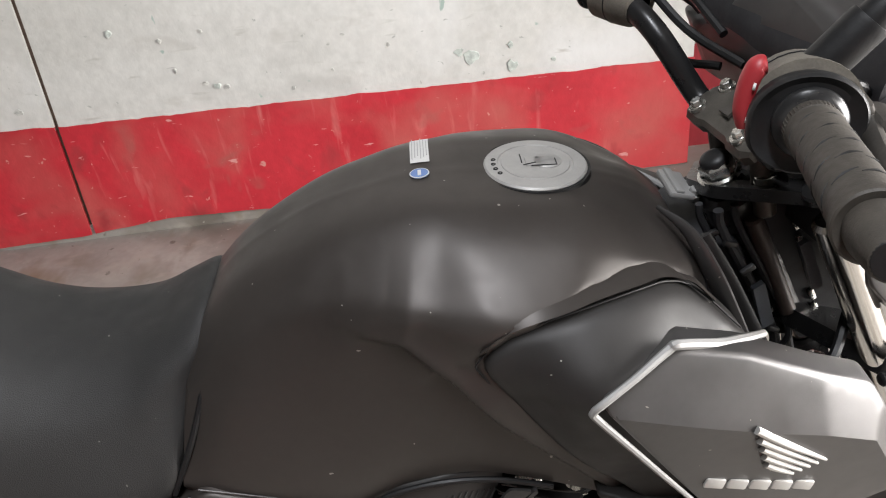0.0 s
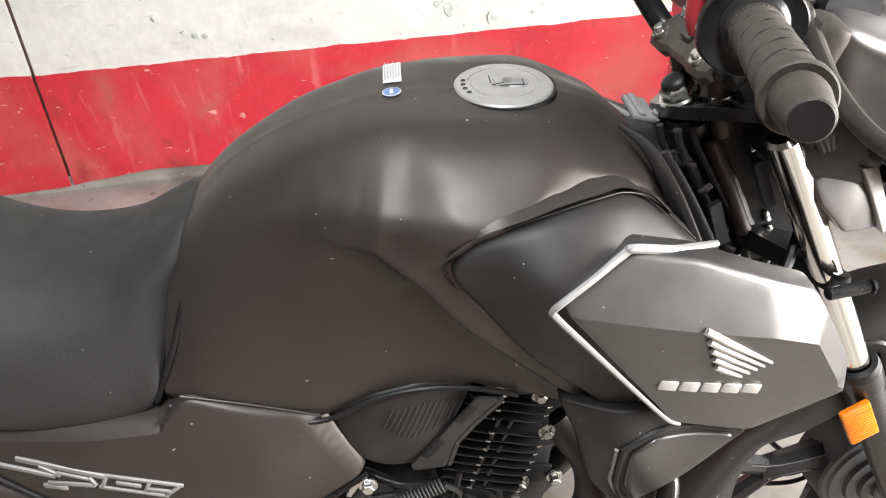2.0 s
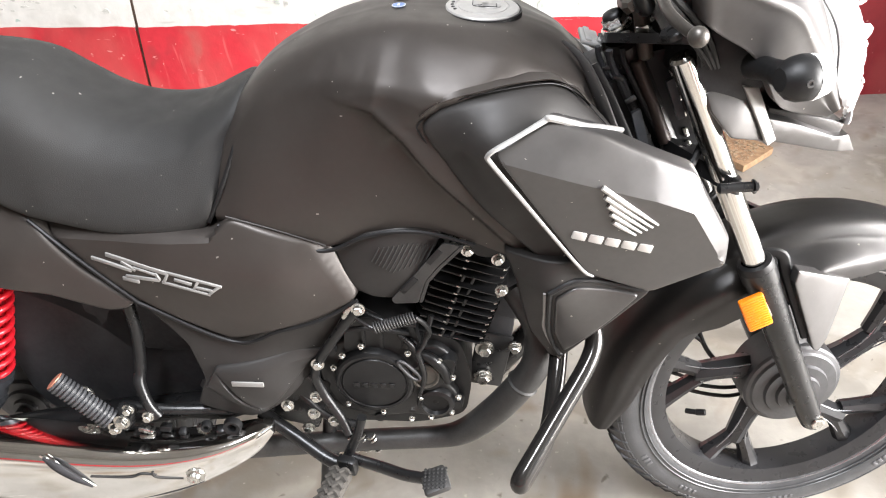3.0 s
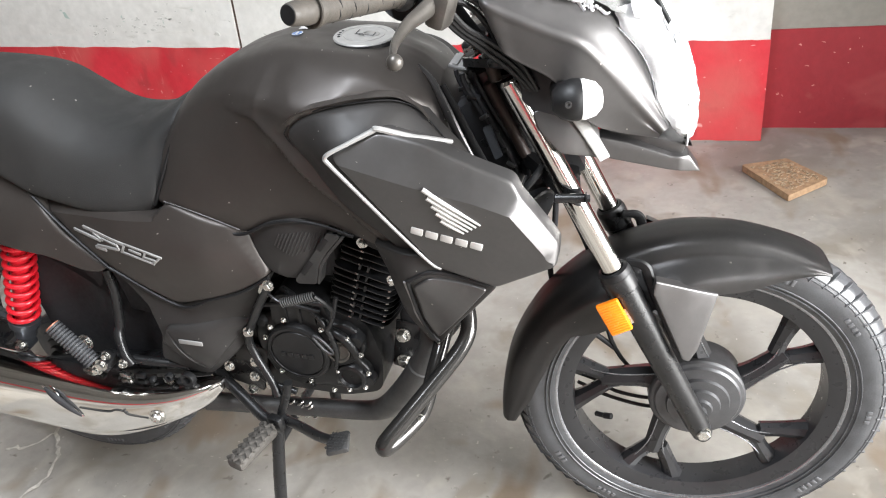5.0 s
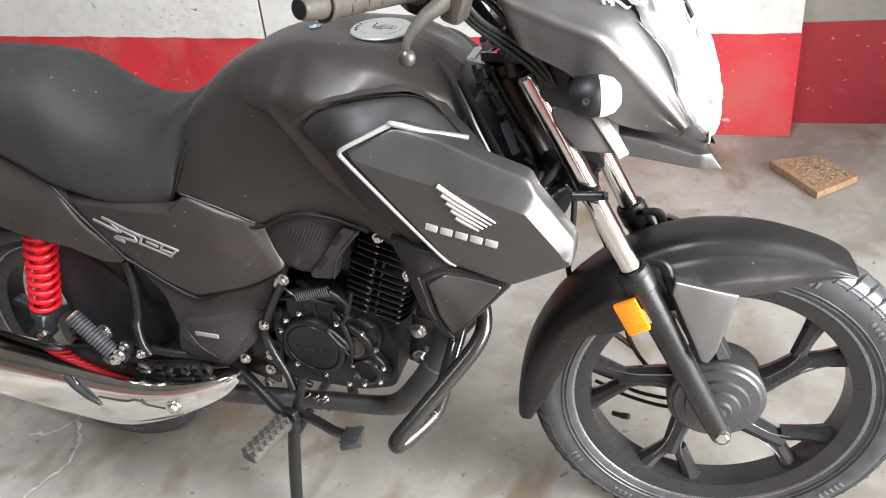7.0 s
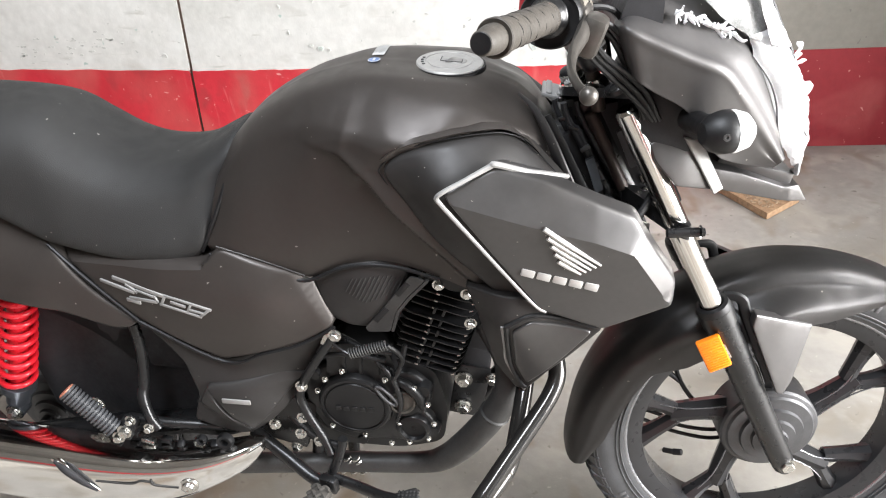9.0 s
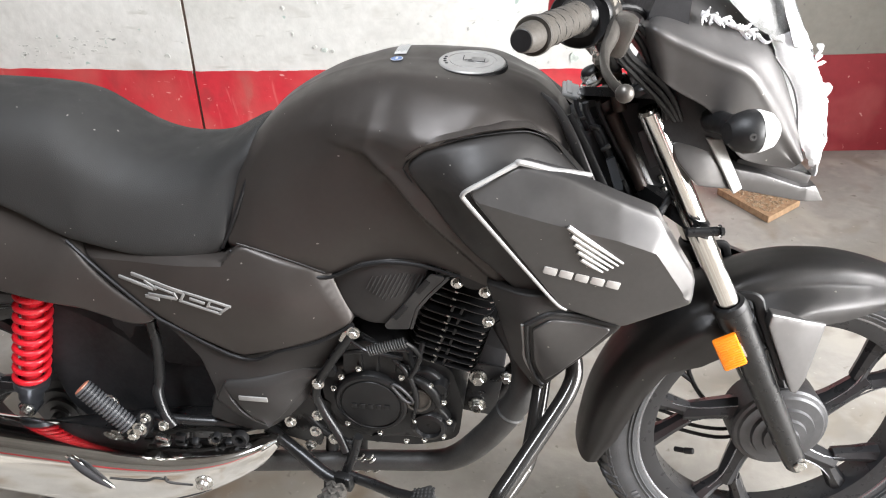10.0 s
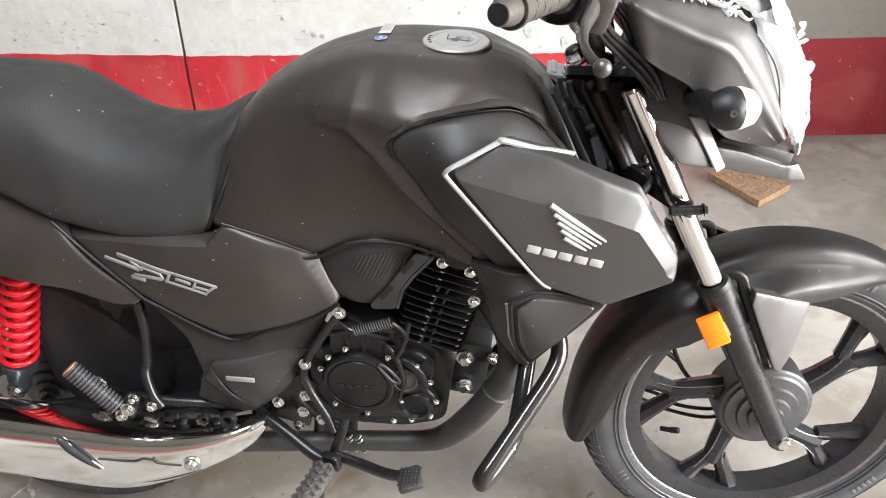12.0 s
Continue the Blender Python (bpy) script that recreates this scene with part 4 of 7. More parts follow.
# fuel cap, label and sticker on the tank
cap_bm = bmesh.new()
CAPM = pose(0.157, 0.004, 0.9452, 0, 5.2, 0)
lathe(cap_bm, (0, 0, 0), (0, 0, 1), [(0, -0.004), (0.0445, -0.004), (0.0450, 0.0015), (0.0435, 0.0032), (0.033, 0.0042), (0.0325, 0.0034), (0.030, 0.0034), (0.0295, 0.0042), (0, 0.0046)], 64)
cap_bm.transform(CAPM)
cap = part("fuel_cap", cap_bm, CAP, tank, "brushed grey aircraft-style fuel cap with key flap")
ring_bm = lathe(bmesh.new(), (0, 0, 0), (0, 0, 1), [(0.0450, -0.004), (0.0450, 0.0008), (0.0475, 0.0012), (0.0485, -0.004)], 64)
ring_bm.transform(CAPM)
part("cap_ring", ring_bm, BLACK, cap)
flap_bm = bmesh.new()
block(flap_bm, (0.004, 0.0, 0.0048), (0.026, 0.016, 0.0020), (0, 0, 0), 0.0008)
lathe(flap_bm, (0.010, 0, 0.004), (0, 0, 1), [(0, 0.0018), (0.0115, 0.0018), (0.0125, 0.0010), (0.0125, 0)], 24)
flap_bm.transform(CAPM)
part("key_flap", flap_bm, CAP, cap)
for k, (x, y, w, d, r) in enumerate(((-0.012, 0.006, 0.001, 0.016, 0), (0.006, -0.0095, 0.022, 0.001, 0), (0.017, -0.004, 0.001, 0.012, 0), (-0.006, -0.006, 0.012, 0.001, 20))):
    sl = bmesh.new()
    block(sl, (x, y, 0.0061 if k else 0.0050), (w, d, 0.0008), (0, 0, r), 0.0003)
    sl.transform(CAPM)
    part("cap_slot", sl, BLACK, cap)
for k in range(4):
    a = radians(168 + 13 * k)
    vm = bmesh.new()
    lathe(vm, (0.0365 * math.cos(a), 0.0365 * math.sin(a), 0.0030), (0, 0, 1), [(0.0022, 0), (0.0022, 0.0014), (0.0010, 0.0014), (0.0010, 0)], 12)
    vm.transform(CAPM)
    part("cap_mark", vm, BLACK, cap)


def tank_top(x, y):
    """Height of the tank's top skin."""
    return TANK_SKIN.ray_cast(Vector((x, y, 1.2)), Vector((0, 0, -1)))[0].z


lab = bmesh.new()
cols = [[lab.verts.new((x, y, tank_top(x, y) + 0.0012)) for x in (0.0495, 0.058, 0.0665)] for y in (0.016, 0.029, 0.042, 0.055, 0.068)]
for a, b in zip(cols, cols[1:]):
    for i in range(2):
        lab.faces.new((a[i], a[i + 1], b[i + 1], b[i]))
label_ob = part("warning_label", lab, PAPER, tank, "small white printed label")
for k in range(6):
    ln = bmesh.new()
    x = 0.0515 + 0.0026 * k
    block(ln, (x, 0.042, tank_top(x, 0.042) + 0.0016), (0.0007, 0.044 - 0.006 * (k % 3), 0.0006), (-4, 0, 0), 0.0002)
    part("print_line", ln, INK, label_ob)
dot = bmesh.new()
lathe(dot, (0.057, -0.004, tank_top(0.057, -0.004) + 0.0006), (0, 0, 1), [(0.0085, 0), (0.0085, 0.0008), (0.0, 0.0010)], 32)
part("round_sticker", dot, BLUE, tank, "small round blue and white sticker")
dotc = bmesh.new()
block(dotc, (0.057, -0.004, tank_top(0.057, -0.004) + 0.0018), (0.003, 0.009, 0.0006), (0, 0, 0), 0.0002)
lathe(dotc, (0.057, -0.004, tank_top(0.057, -0.004) + 0.0008), (0, 0, 1), [(0.0085, 0), (0.0085, 0.0006), (0.0076, 0.0008)], 32)
part("sticker_print", dotc, PAPER, tank)

# front edge trim of the tank
st = sweep(bmesh.new(), [(0.250, -0.045, 0.920), (0.272, -0.062, 0.903), (0.290, -0.074, 0.868), (0.306, -0.082, 0.830), (0.332, -0.085, 0.772)], [0.002, 0.006, 0.0085, 0.0085, 0.005], 10, 5, 0.55)
part("tank_edge_trim", st, GREY, bike, "grey plastic strip down the tank's front edge")
fl = sweep(bmesh.new(), [(0.284, -0.060, 0.895), (0.304, -0.070, 0.858), (0.326, -0.078, 0.810), (0.352, -0.080, 0.752)], 0.008, 8, 5, 0.5)
part("tank_edge_liner", fl, BLACK, bike)
mt = bmesh.new()
block(mt, (0.288, 0.024, 0.896), (0.024, 0.046, 0.006), (0, 18, 0), 0.002)
block(mt, (0.296, 0.024, 0.890), (0.034, 0.030, 0.008), (0, 26, 0), 0.002)
block(mt, (0.286, 0.024, 0.9005), (0.008, 0.044, 0.004), (0, 18, 0), 0.0015)
bolt(mt, (0.300, 0.010, 0.893), (0.3, -0.3, 1), 0.005, 0.007)
part("tank_mount", mt, TRIM, bike, "bright metal tank mounting bracket")

# ---- front end, built straight ahead and turned with the steering ----
WC = Vector((0.638, 0.014, 0.308))


def wheel(name, centre, tyre_half, label, front):
    """Wheel with tyre, rim, five forked spokes and hub; its right side faces -y."""
    root = new(name)
    root.parent = bike
    tagged(root, label)
    y0 = centre[1]
    ty = bmesh.new()
    prof = [(0.228, -0.026), (0.238, -0.034), (0.256, -tyre_half * 0.97), (0.274, -tyre_half), (0.290, -tyre_half * 0.86), (0.301, -tyre_half * 0.55), (0.3065, 0.0)]
    prof = prof + [(r, -h) for r, h in prof[-2::-1]]
    pp = spline(prof, 4)
    lathe(ty, centre, (0, 1, 0), [tuple(p) for p in pp], 96)
    tyre = part("tyre", ty, RUBBER, root, "black tubeless road tyre with chevron tread", 60, front)
    tr = bmesh.new()
    for k in range(72):
        for s in (-1, 1):
            a0 = 2 * math.pi * (k + 0.25 * s) / 72
            pts = []
            for f in (0.08, 0.35, 0.65, 0.95):
                yy = s * tyre_half * f
                r = np.interp(abs(yy) / tyre_half, [0, 0.55, 0.86, 1.0], [0.3068, 0.3018, 0.2912, 0.276]) - 0.0006
                a = a0 + 0.09 * f
                pts.append((centre[0] + r * math.cos(a), y0 + yy, centre[2] + r * math.sin(a)))
            sweep(tr, pts, [0.0018, 0.0028, 0.0032, 0.0020], 5, 1, 1.6)
    tagged(part("tread", tr, RUBBER, tyre, "", 60, front), kind="stuff")
    for s in (-1,):
        for k, (a, n) in enumerate(((32, 4), (62, 3), (-8, 3), (-48, 5), (-90, 5), (-152, 3), (-128, 4), (140, 5))):
            for j in range(n):
                th = radians(a + 2.2 * j)
                mk = bmesh.new()
                r = 0.268
                block(mk, (0, 0, 0), (0.006, 0.0016, 0.011 if k % 2 else 0.008), (0, 0, 0), 0.0006)
                mk.transform(Matrix.Translation((centre[0] + r * math.cos(th), y0 + s * (tyre_half + 0.0004), centre[2] + r * math.sin(th))) @ Matrix.Rotation(-th + math.pi / 2, 4, "Y"))
                part("raised_mark", mk, MARK, tyre, "", 40, front)
    for r, h in ((0.2450, tyre_half * 0.945), (0.2515, tyre_half * 0.985), (0.2835, tyre_half * 0.94), (0.2885, tyre_half * 0.885)):
        rb = lathe(bmesh.new(), centre, (0, 1, 0), [(r - 0.0014, -h + 0.0006), (r - 0.0006, -h - 0.0009), (r + 0.0006, -h - 0.0009), (r + 0.0014, -h + 0.0006)], 96)
        part("sidewall_rib", rb, RUBBER, tyre, "", 60, front)
    ri = bmesh.new()
    rp = [(0.236, -0.031), (0.2385, -0.029), (0.236, -0.026), (0.2325, -0.0262), (0.2310, -0.0225), (0.2225, -0.0225), (0.2205, -0.0165), (0.2150, -0.0150), (0.2120, -0.0105), (0.2110, 0.0)]
    rp = rp + [(r, -h) for r, h in rp[-2::-1]]
    back = [(0.206, 0.024), (0.203, 0.0), (0.206, -0.024), (0.222, -0.030)]
    lathe(ri, centre, (0, 1, 0), rp + back + [rp[0]], 96)
    rim = part("rim", ri, RIM, root, "gloss black cast alloy rim", 30, front)
    lp = lathe(bmesh.new(), centre, (0, 1, 0), [(0.2315, -0.0306), (0.2340, -0.0332), (0.2365, -0.0334), (0.2385, -0.0324), (0.2390, -0.0300)], 96)
    part("rim_lip", lp, RIM_GLINT, rim, "rim lip with its highlight put into the colour", 60, front)
    for r, h in ((0.2312, -0.0240), (0.2212, -0.0200)):
        st_ = lathe(bmesh.new(), centre, (0, 1, 0), [(r - 0.0012, h + 0.001), (r - 0.0006, h - 0.0012), (r + 0.0006, h - 0.0012), (r + 0.0012, h + 0.001)], 96)
        part("rim_step_glint", st_, RIM_GLINT, rim, "", 60, front)
    for k in range(5):
        a = radians(33.4 + 72 * k)
        c = Vector(centre)

        def at(r, deg):
            """A place in the wheel's plane, by radius and angle from the spoke's line."""
            return c + Vector((r * math.cos(a + radians(deg)), 0, r * math.sin(a + radians(deg))))

        sp = bmesh.new()
        sweep(sp, [at(0.060, -20), at(0.095, -12.5), at(0.130, -7.5), at(0.158, -5)], [0.025, 0.0200, 0.0180, 0.0165], 8, 4, 0.95, up=(0, 1, 0))
        for deg0, deg1, deg2 in ((-6.5, -10, -12), (-1.0, 7, 12.5)):
            sweep(sp, [at(0.146, deg0), at(0.176, deg1), at(0.213, deg2)], [0.0135, 0.0140, 0.0190], 8, 4, 1.0, up=(0, 1, 0))
        part("spoke", sp, RIM, root, "", 40, front)
        # thin light strips draw the highlights along the spoke's edges
        for deg0, deg1, deg2 in ((-33, -12.5, -13.0), (-9, -1, 13.5)):
            ed = bmesh.new()
            sweep(ed, [at(0.070, deg0) + Vector((0, -0.016, 0)), at(0.140, deg1) + Vector((0, -0.0125, 0)), at(0.205, deg2) + Vector((0, -0.010, 0))], 0.0013, 6, 4)
            part("spoke_edge_glint", ed, RIM_GLINT, root, "", 40, front)
    hb = lathe(bmesh.new(), centre, (0, 1, 0), [(0, -0.075), (0.012, -0.075), (0.012, -0.062), (0.020, -0.062), (0.022, -0.056), (0.034, -0.054), (0.036, -0.048), (0.050, -0.046), (0.052, -0.040), (0.068, -0.037), (0.071, -0.033), (0.076, -0.031), (0.079, -0.027), (0.079, 0.03), (0.06, 0.036), (0, 0.04)], 56)
    part("hub", hb, ALLOY, root, "grey cast drum brake hub with stepped rings", 30, front)
    return root


front_wheel = wheel("front_wheel", WC, 0.040, "front wheel with black five-spoke cast rim and road tyre", True)
va = bmesh.new()
rod(va, (0.470, -0.006, 0.262), (0.486, -0.016, 0.266), 0.0045)
rod(va, (0.484, -0.015, 0.2655), (0.498, -0.022, 0.270), 0.0055)
part("valve", va, BLACK, front_wheel, "", 40, True)


def fork_x(z):
    return 0.638 - 0.004 - (z - 0.308) * 0.4405


for sgn, yy in ((-1, -0.084), (1, 0.110)):
    lg = bmesh.new()
    d = Vector((fork_x(0.606) - fork_x(0.30), 0, 0.306)).normalized()
    base = Vector((fork_x(0.300), yy, 0.300))
    L = 0.335
    lathe(lg, base, d, [(0, -0.014), (0.011, -0.014), (0.0165, -0.004), (0.0185, 0.02), (0.0195, 0.12), (0.0210, 0.20), (0.0225, L - 0.03), (0.0245, L - 0.028), (0.0245, L - 0.004), (0.022, L), (0, L)], 28)
    leg = part("fork_leg", lg, SATIN, bike, "satin black lower fork leg", 30, True)
    sl = lathe(bmesh.new(), base, d, [(0.0235, L - 0.006), (0.0245, L - 0.002), (0.0225, L + 0.006), (0.017, L + 0.008)], 28)
    part("dust_seal", sl, BLACK, leg, "", 30, True)
    tb = bmesh.new()
    top_z = 0.905 if sgn < 0 else 0.875
    rod(tb, base + d * (L - 0.01), Vector((fork_x(top_z), yy, top_z)), 0.0155, 24)
    part("fork_tube", tb, FORK, bike, "polished steel upper fork tube", 40, True)
    ax = bmesh.new()
    lathe(ax, (0.638, yy + sgn * 0.012, 0.308), (0, sgn, 0), [(0, 0), (0.0125, 0), (0.0125, 0.003), (0.0105, 0.003)], 20)
    lathe(ax, (0.638, yy + sgn * 0.012, 0.308), (0, sgn, 0), [(0.0105, 0.002), (0.0105, 0.008), (0.009, 0.0095), (0, 0.0095)], 6)
    part("axle_nut", ax, STEEL, leg, "bright zinc axle nut", 30, True)

tc = bmesh.new()
for zz, th in ((0.896, 0.012), (0.742, 0.022)):
    cx = fork_x(zz)
    sx = 0.317 + (0.92 - zz) * math.tan(radians(24.0))
    out = rounded([(sx - 0.026, -0.022), (sx - 0.026, 0.030), (cx - 0.012, 0.136), (cx + 0.022, 0.136), (cx + 0.012, 0.0), (cx + 0.016, -0.104), (cx - 0.006, -0.102)], 0.012, 4)
    rise, lean = (-0.32, 0.12) if zz > 0.8 else (0.0, 0.42)
    lo = [tc.verts.new((x, y, zz - th / 2 - (x - cx) * lean + rise * y)) for x, y in out]
    hi = [tc.verts.new((x, y, zz + th / 2 - (x - cx) * lean + rise * y)) for x, y in out]
    for i in range(len(out)):
        j = (i + 1) % len(out)
        tc.faces.new((lo[i], lo[j], hi[j], hi[i]))
    tc.faces.new(lo[::-1])
    tc.faces.new(hi)
yoke = part("fork_yoke", tc, SATIN, bike, "satin black pressed steel fork yokes", 30, True)
nt = bmesh.new()
p0 = STEM + Vector((0.002, 0, -0.004))
lathe(nt, p0, RAKE, [(0.019, 0), (0.0195, 0.003), (0.0165, 0.0045)], 32)
lathe(nt, p0, RAKE, [(0.0155, 0.003), (0.0155, 0.013), (0.0135, 0.0155), (0.010, 0.0155)], 6)
part("stem_nut", nt, STEEL, yoke, "zinc plated steering stem nut", 30, True)
ntc = lathe(bmesh.new(), p0, RAKE, [(0.0125, 0.012), (0.0125, 0.018), (0.0105, 0.021), (0.006, 0.0225), (0, 0.0225)], 20)
part("stem_cap", ntc, BLACK, yoke, "", 40, True)
lb = lathe(bmesh.new(), (0.350, -0.034, 0.912), RAKE, [(0, 0), (0.0130, 0), (0.0138, 0.004), (0.0138, 0.014), (0.0118, 0.020), (0.0060, 0.022), (0, 0.022)], 12)
part("lock_barrel", lb, FORK, yoke, "bright faceted steering lock barrel", 30, True)
for yy in (-0.084, 0.110):
    fc = bmesh.new()
    lathe(fc, (fork_x(0.901 - 0.32 * yy), yy, 0.901 - 0.32 * yy), RAKE, [(0.0150, 0), (0.0150, 0.006), (0.0135, 0.008), (0.007, 0.008), (0.0065, 0.006), (0, 0.006)], 24)
    part("fork_cap", fc, SATIN, yoke, "", 30, True)
pb = bmesh.new()
rod(pb, (fork_x(0.742) - 0.02, -0.114, 0.745), (fork_x(0.742) + 0.022, -0.116, 0.745), 0.0065)
bolt(pb, (fork_x(0.742) + 0.022, -0.116, 0.745), (1, 0, 0), 0.006, 0.006)
part("pinch_bolt", pb, SATIN, yoke, "", 40, True)

# steering head and what hangs round it
hd = bmesh.new()
rod(hd, STEM - RAKE * 0.02, STEM - RAKE * 0.20, 0.026, 20)
rod(hd, (0.325, 0, 0.84), (0.20, 0, 0.80), 0.022, 14)
rod(hd, (0.372, 0.0, 0.765), (0.235, 0.0, 0.45), 0.019, 14)
rod(hd, (0.236, 0.0, 0.452), (0.150, 0.0, 0.335), 0.019, 14)
frame_ob = part("frame", hd, SATIN, bike, "black tubular steel frame round the engine")
box_bm = bmesh.new()
block(box_bm, (0.325, 0.03, 0.80), (0.06, 0.13, 0.12), (0, -24, 0), 0.008)
block(box_bm, (0.300, 0.0, 0.72), (0.09, 0.16, 0.10), (0, -24, 0), 0.008)
part("wiring_box", box_bm, LOOM, bike, "black plastic cover over the wiring")
for k, (y, off) in enumerate(((-0.030, 0.004), (-0.036, -0.012), (-0.022, -0.024), (0.030, 0.0))):
    wr = bmesh.new()
    sweep(wr, [(0.318 + off, y, 0.902), (0.322 + off, y, 0.884), (0.346 + off, y - 0.004, 0.835), (0.376 + off, y, 0.775), (0.384 + off, y - 0.004, 0.742), (0.365, y * 0.7, 0.70)], 0.0034 + 0.001 * (k % 2), 8, 5)
    part("wiring_loom", wr, LOOM, bike, "black taped wiring loom")
pl = bmesh.new()
for yv in (-0.018,):
    o_ = rounded([(0.332, 0.888), (0.400, 0.893), (0.466, 0.742), (0.405, 0.725)], 0.006, 3)
    f0 = [pl.verts.new((x, yv - 0.003, z)) for x, z in o_]
    f1 = [pl.verts.new((x, yv + 0.05, z)) for x, z in o_]
    for i in range(len(o_)):
        j = (i + 1) % len(o_)
        pl.faces.new((f0[i], f0[j], f1[j], f1[i]))
    pl.faces.new(f0)
    pl.faces.new(f1[::-1])
part("stem_cover", pl, LOOM, yoke, "black plastic stem cover", 30, True)
for k, (x, z) in enumerate(((0.384, 0.862), (0.389, 0.846), (0.396, 0.828), (0.404, 0.806), (0.410, 0.780), (0.416, 0.762))):
    hl = bmesh.new()
    block(hl, (x, -0.023, z), (0.006, 0.004, 0.009 if k < 4 else 0.014), (0, -24, 0), 0.0015)
    part("terminal", hl, STEEL, yoke, "", 40, True)
for k, (x, y, z, rot) in enumerate(((0.318, -0.040, 0.868, 20), (0.334, -0.046, 0.842, -30), (0.345, -0.040, 0.815, 10), (0.330, -0.044, 0.800, 60), (0.356, -0.046, 0.790, -20), (0.366, -0.046, 0.768, 35), (0.306, -0.036, 0.880, -10))):
    cp = bmesh.new()
    block(cp, (x, y, z), (0.014, 0.005, 0.006), (0, rot, 8), 0.0015)
    part("wire_clip", cp, ALLOY if k in (1, 5) else SATIN, bike)
ig = rod(bmesh.new(), (0.336, -0.030, 0.884), (0.382, -0.030, 0.772), 0.0085, 14)
part("steering_lock", ig, node_material("brown_dusty_tube", (0.045, 0.032, 0.028), 0.45, 0.2, 0.2, 40), yoke, "dusty brown-black steering lock tube", 40, True)
for a_, b_, w_ in (((0.3706, 0.866), (0.3900, 0.815), 0.010), ((0.3325, 0.830), (0.3460, 0.783), 0.012)):
    dx, dz = w_ * 0.9, w_ * 0.4
    wp = prism(bmesh.new(), [(a_[0] - dx / 2, a_[1] - dz / 2), (a_[0] + dx / 2, a_[1] + dz / 2), (b_[0] + dx / 2, b_[1] + dz / 2), (b_[0] - dx / 2, b_[1] - dz / 2)], -0.058, -0.052, 0.002)
    part("wiring_tab", wp, node_material("blue_grey_tab", (0.05, 0.055, 0.065), 0.4, 0.1, 0.15, 40), yoke, "", 30, True)
for k in range(3):
    cb_ = sweep(bmesh.new(), [(0.302 + 0.006 * k, -0.165, 1.022), (0.319 + 0.007 * k, -0.150, 0.991), (0.344 + 0.008 * k, -0.130, 0.961 + 0.002 * k), (0.376 + 0.007 * k, -0.110, 0.925 + 0.003 * k), (0.400 + 0.004 * k, -0.100, 0.893)], 0.0038, 8, 6)
    part("control_cable", cb_, BLACK, yoke, "", 40, True)
lp = bmesh.new()
sweep(lp, [(0.352, -0.060, 0.735), (0.372, -0.085, 0.738), (0.400, -0.090, 0.762), (0.425, -0.06, 0.79)], 0.005, 8, 6)
part("cable_loop", lp, BLACK, bike)
hn = lathe(bmesh.new(), (0.398, -0.058, 0.700), (0.8, -0.5, -0.3), [(0, -0.02), (0.020, -0.02), (0.036, -0.006), (0.038, 0.004), (0.034, 0.006), (0.010, 0.002), (0, 0.004)], 28)
part("horn", hn, SATIN, bike, "small black disc horn", 30)

# handlebar
hb = bmesh.new()
half_bar = [(0.333, 0.0, 0.956), (0.333, 0.050, 0.956), (0.328, 0.072, 0.964), (0.300, 0.100, 1.018), (0.286, 0.140, 1.039), (0.273, 0.178, 1.0445), (0.2130, 0.3235, 1.0641)]
sweep(hb, [(x, -y, z) for x, y, z in half_bar[::-1]] + half_bar[1:], 0.0111, 14, 6)
bar = part("handlebar", hb, SATIN, bike, "black tubular steel handlebar", 40, True)
cl = bmesh.new()
prof = [(-0.020, -0.001), (-0.0195, 0.0055), (-0.010, 0.0105), (0.010, 0.0105), (0.0215, 0.0065), (0.022, -0.001), (0.013, -0.012), (-0.013, -0.012)]
rings = []
for y, k in ((-0.048, 0.72), (-0.041, 1.0), (-0.019, 1.0), (-0.012, 0.86), (0.027, 0.86), (0.034, 1.0), (0.055, 1.0), (0.061, 0.76)):
    rings.append([cl.verts.new((0.3315 + px_ * k, y, 0.9600 + pz * k + px_ * 0.44 * k)) for px_, pz in prof])
for ra, rb in zip(rings, rings[1:]):
    for i in range(len(prof)):
        j = (i + 1) % len(prof)
        cl.faces.new((ra[i], ra[j], rb[j], rb[i]))
cl.faces.new(rings[0][::-1])
cl.faces.new(rings[-1])
clamp = part("bar_clamp", cl, CLAMP, bar, "brown-grey cast handlebar clamp with four bolts", 28, True)
for yy in (-0.030, 0.045):
    rs_ = rod(bmesh.new(), (0.348, yy, 0.885), (0.335, yy, 0.954), 0.0095, 16)
    part("riser", rs_, CLAMP, clamp, "", 30, True)
    for x, z in ((0.3445, 0.9760), (0.3175, 0.9635)):
        bt = bolt(bmesh.new(), (x, yy, z), (-0.4, 0, 0.91), 0.0052, 0.0075)
        lathe(bt, (x, yy, z - 0.002), (-0.4, 0, 0.91), [(0, 0), (0.0076, 0), (0.0076, 0.003), (0.005, 0.004)], 20)
        part("clamp_bolt", bt, STEEL, clamp, "bright clamp bolt", 30, True)
mk = bmesh.new()
tri_ = [(0.322, 0.014, 0.9680), (0.322, -0.002, 0.9680), (0.338, 0.006, 0.9752)]
lo = [mk.verts.new(Vector(p)) for p in tri_]
hi = [mk.verts.new(Vector(p) + Vector((-0.001, 0, 0.0028))) for p in tri_]
mk.faces.new(hi)
for i in range(3):
    mk.faces.new((lo[i], lo[(i + 1) % 3], hi[(i + 1) % 3], hi[i]))
part("clamp_mark", mk, LEVER, clamp, "raised arrow mark", 30, True)
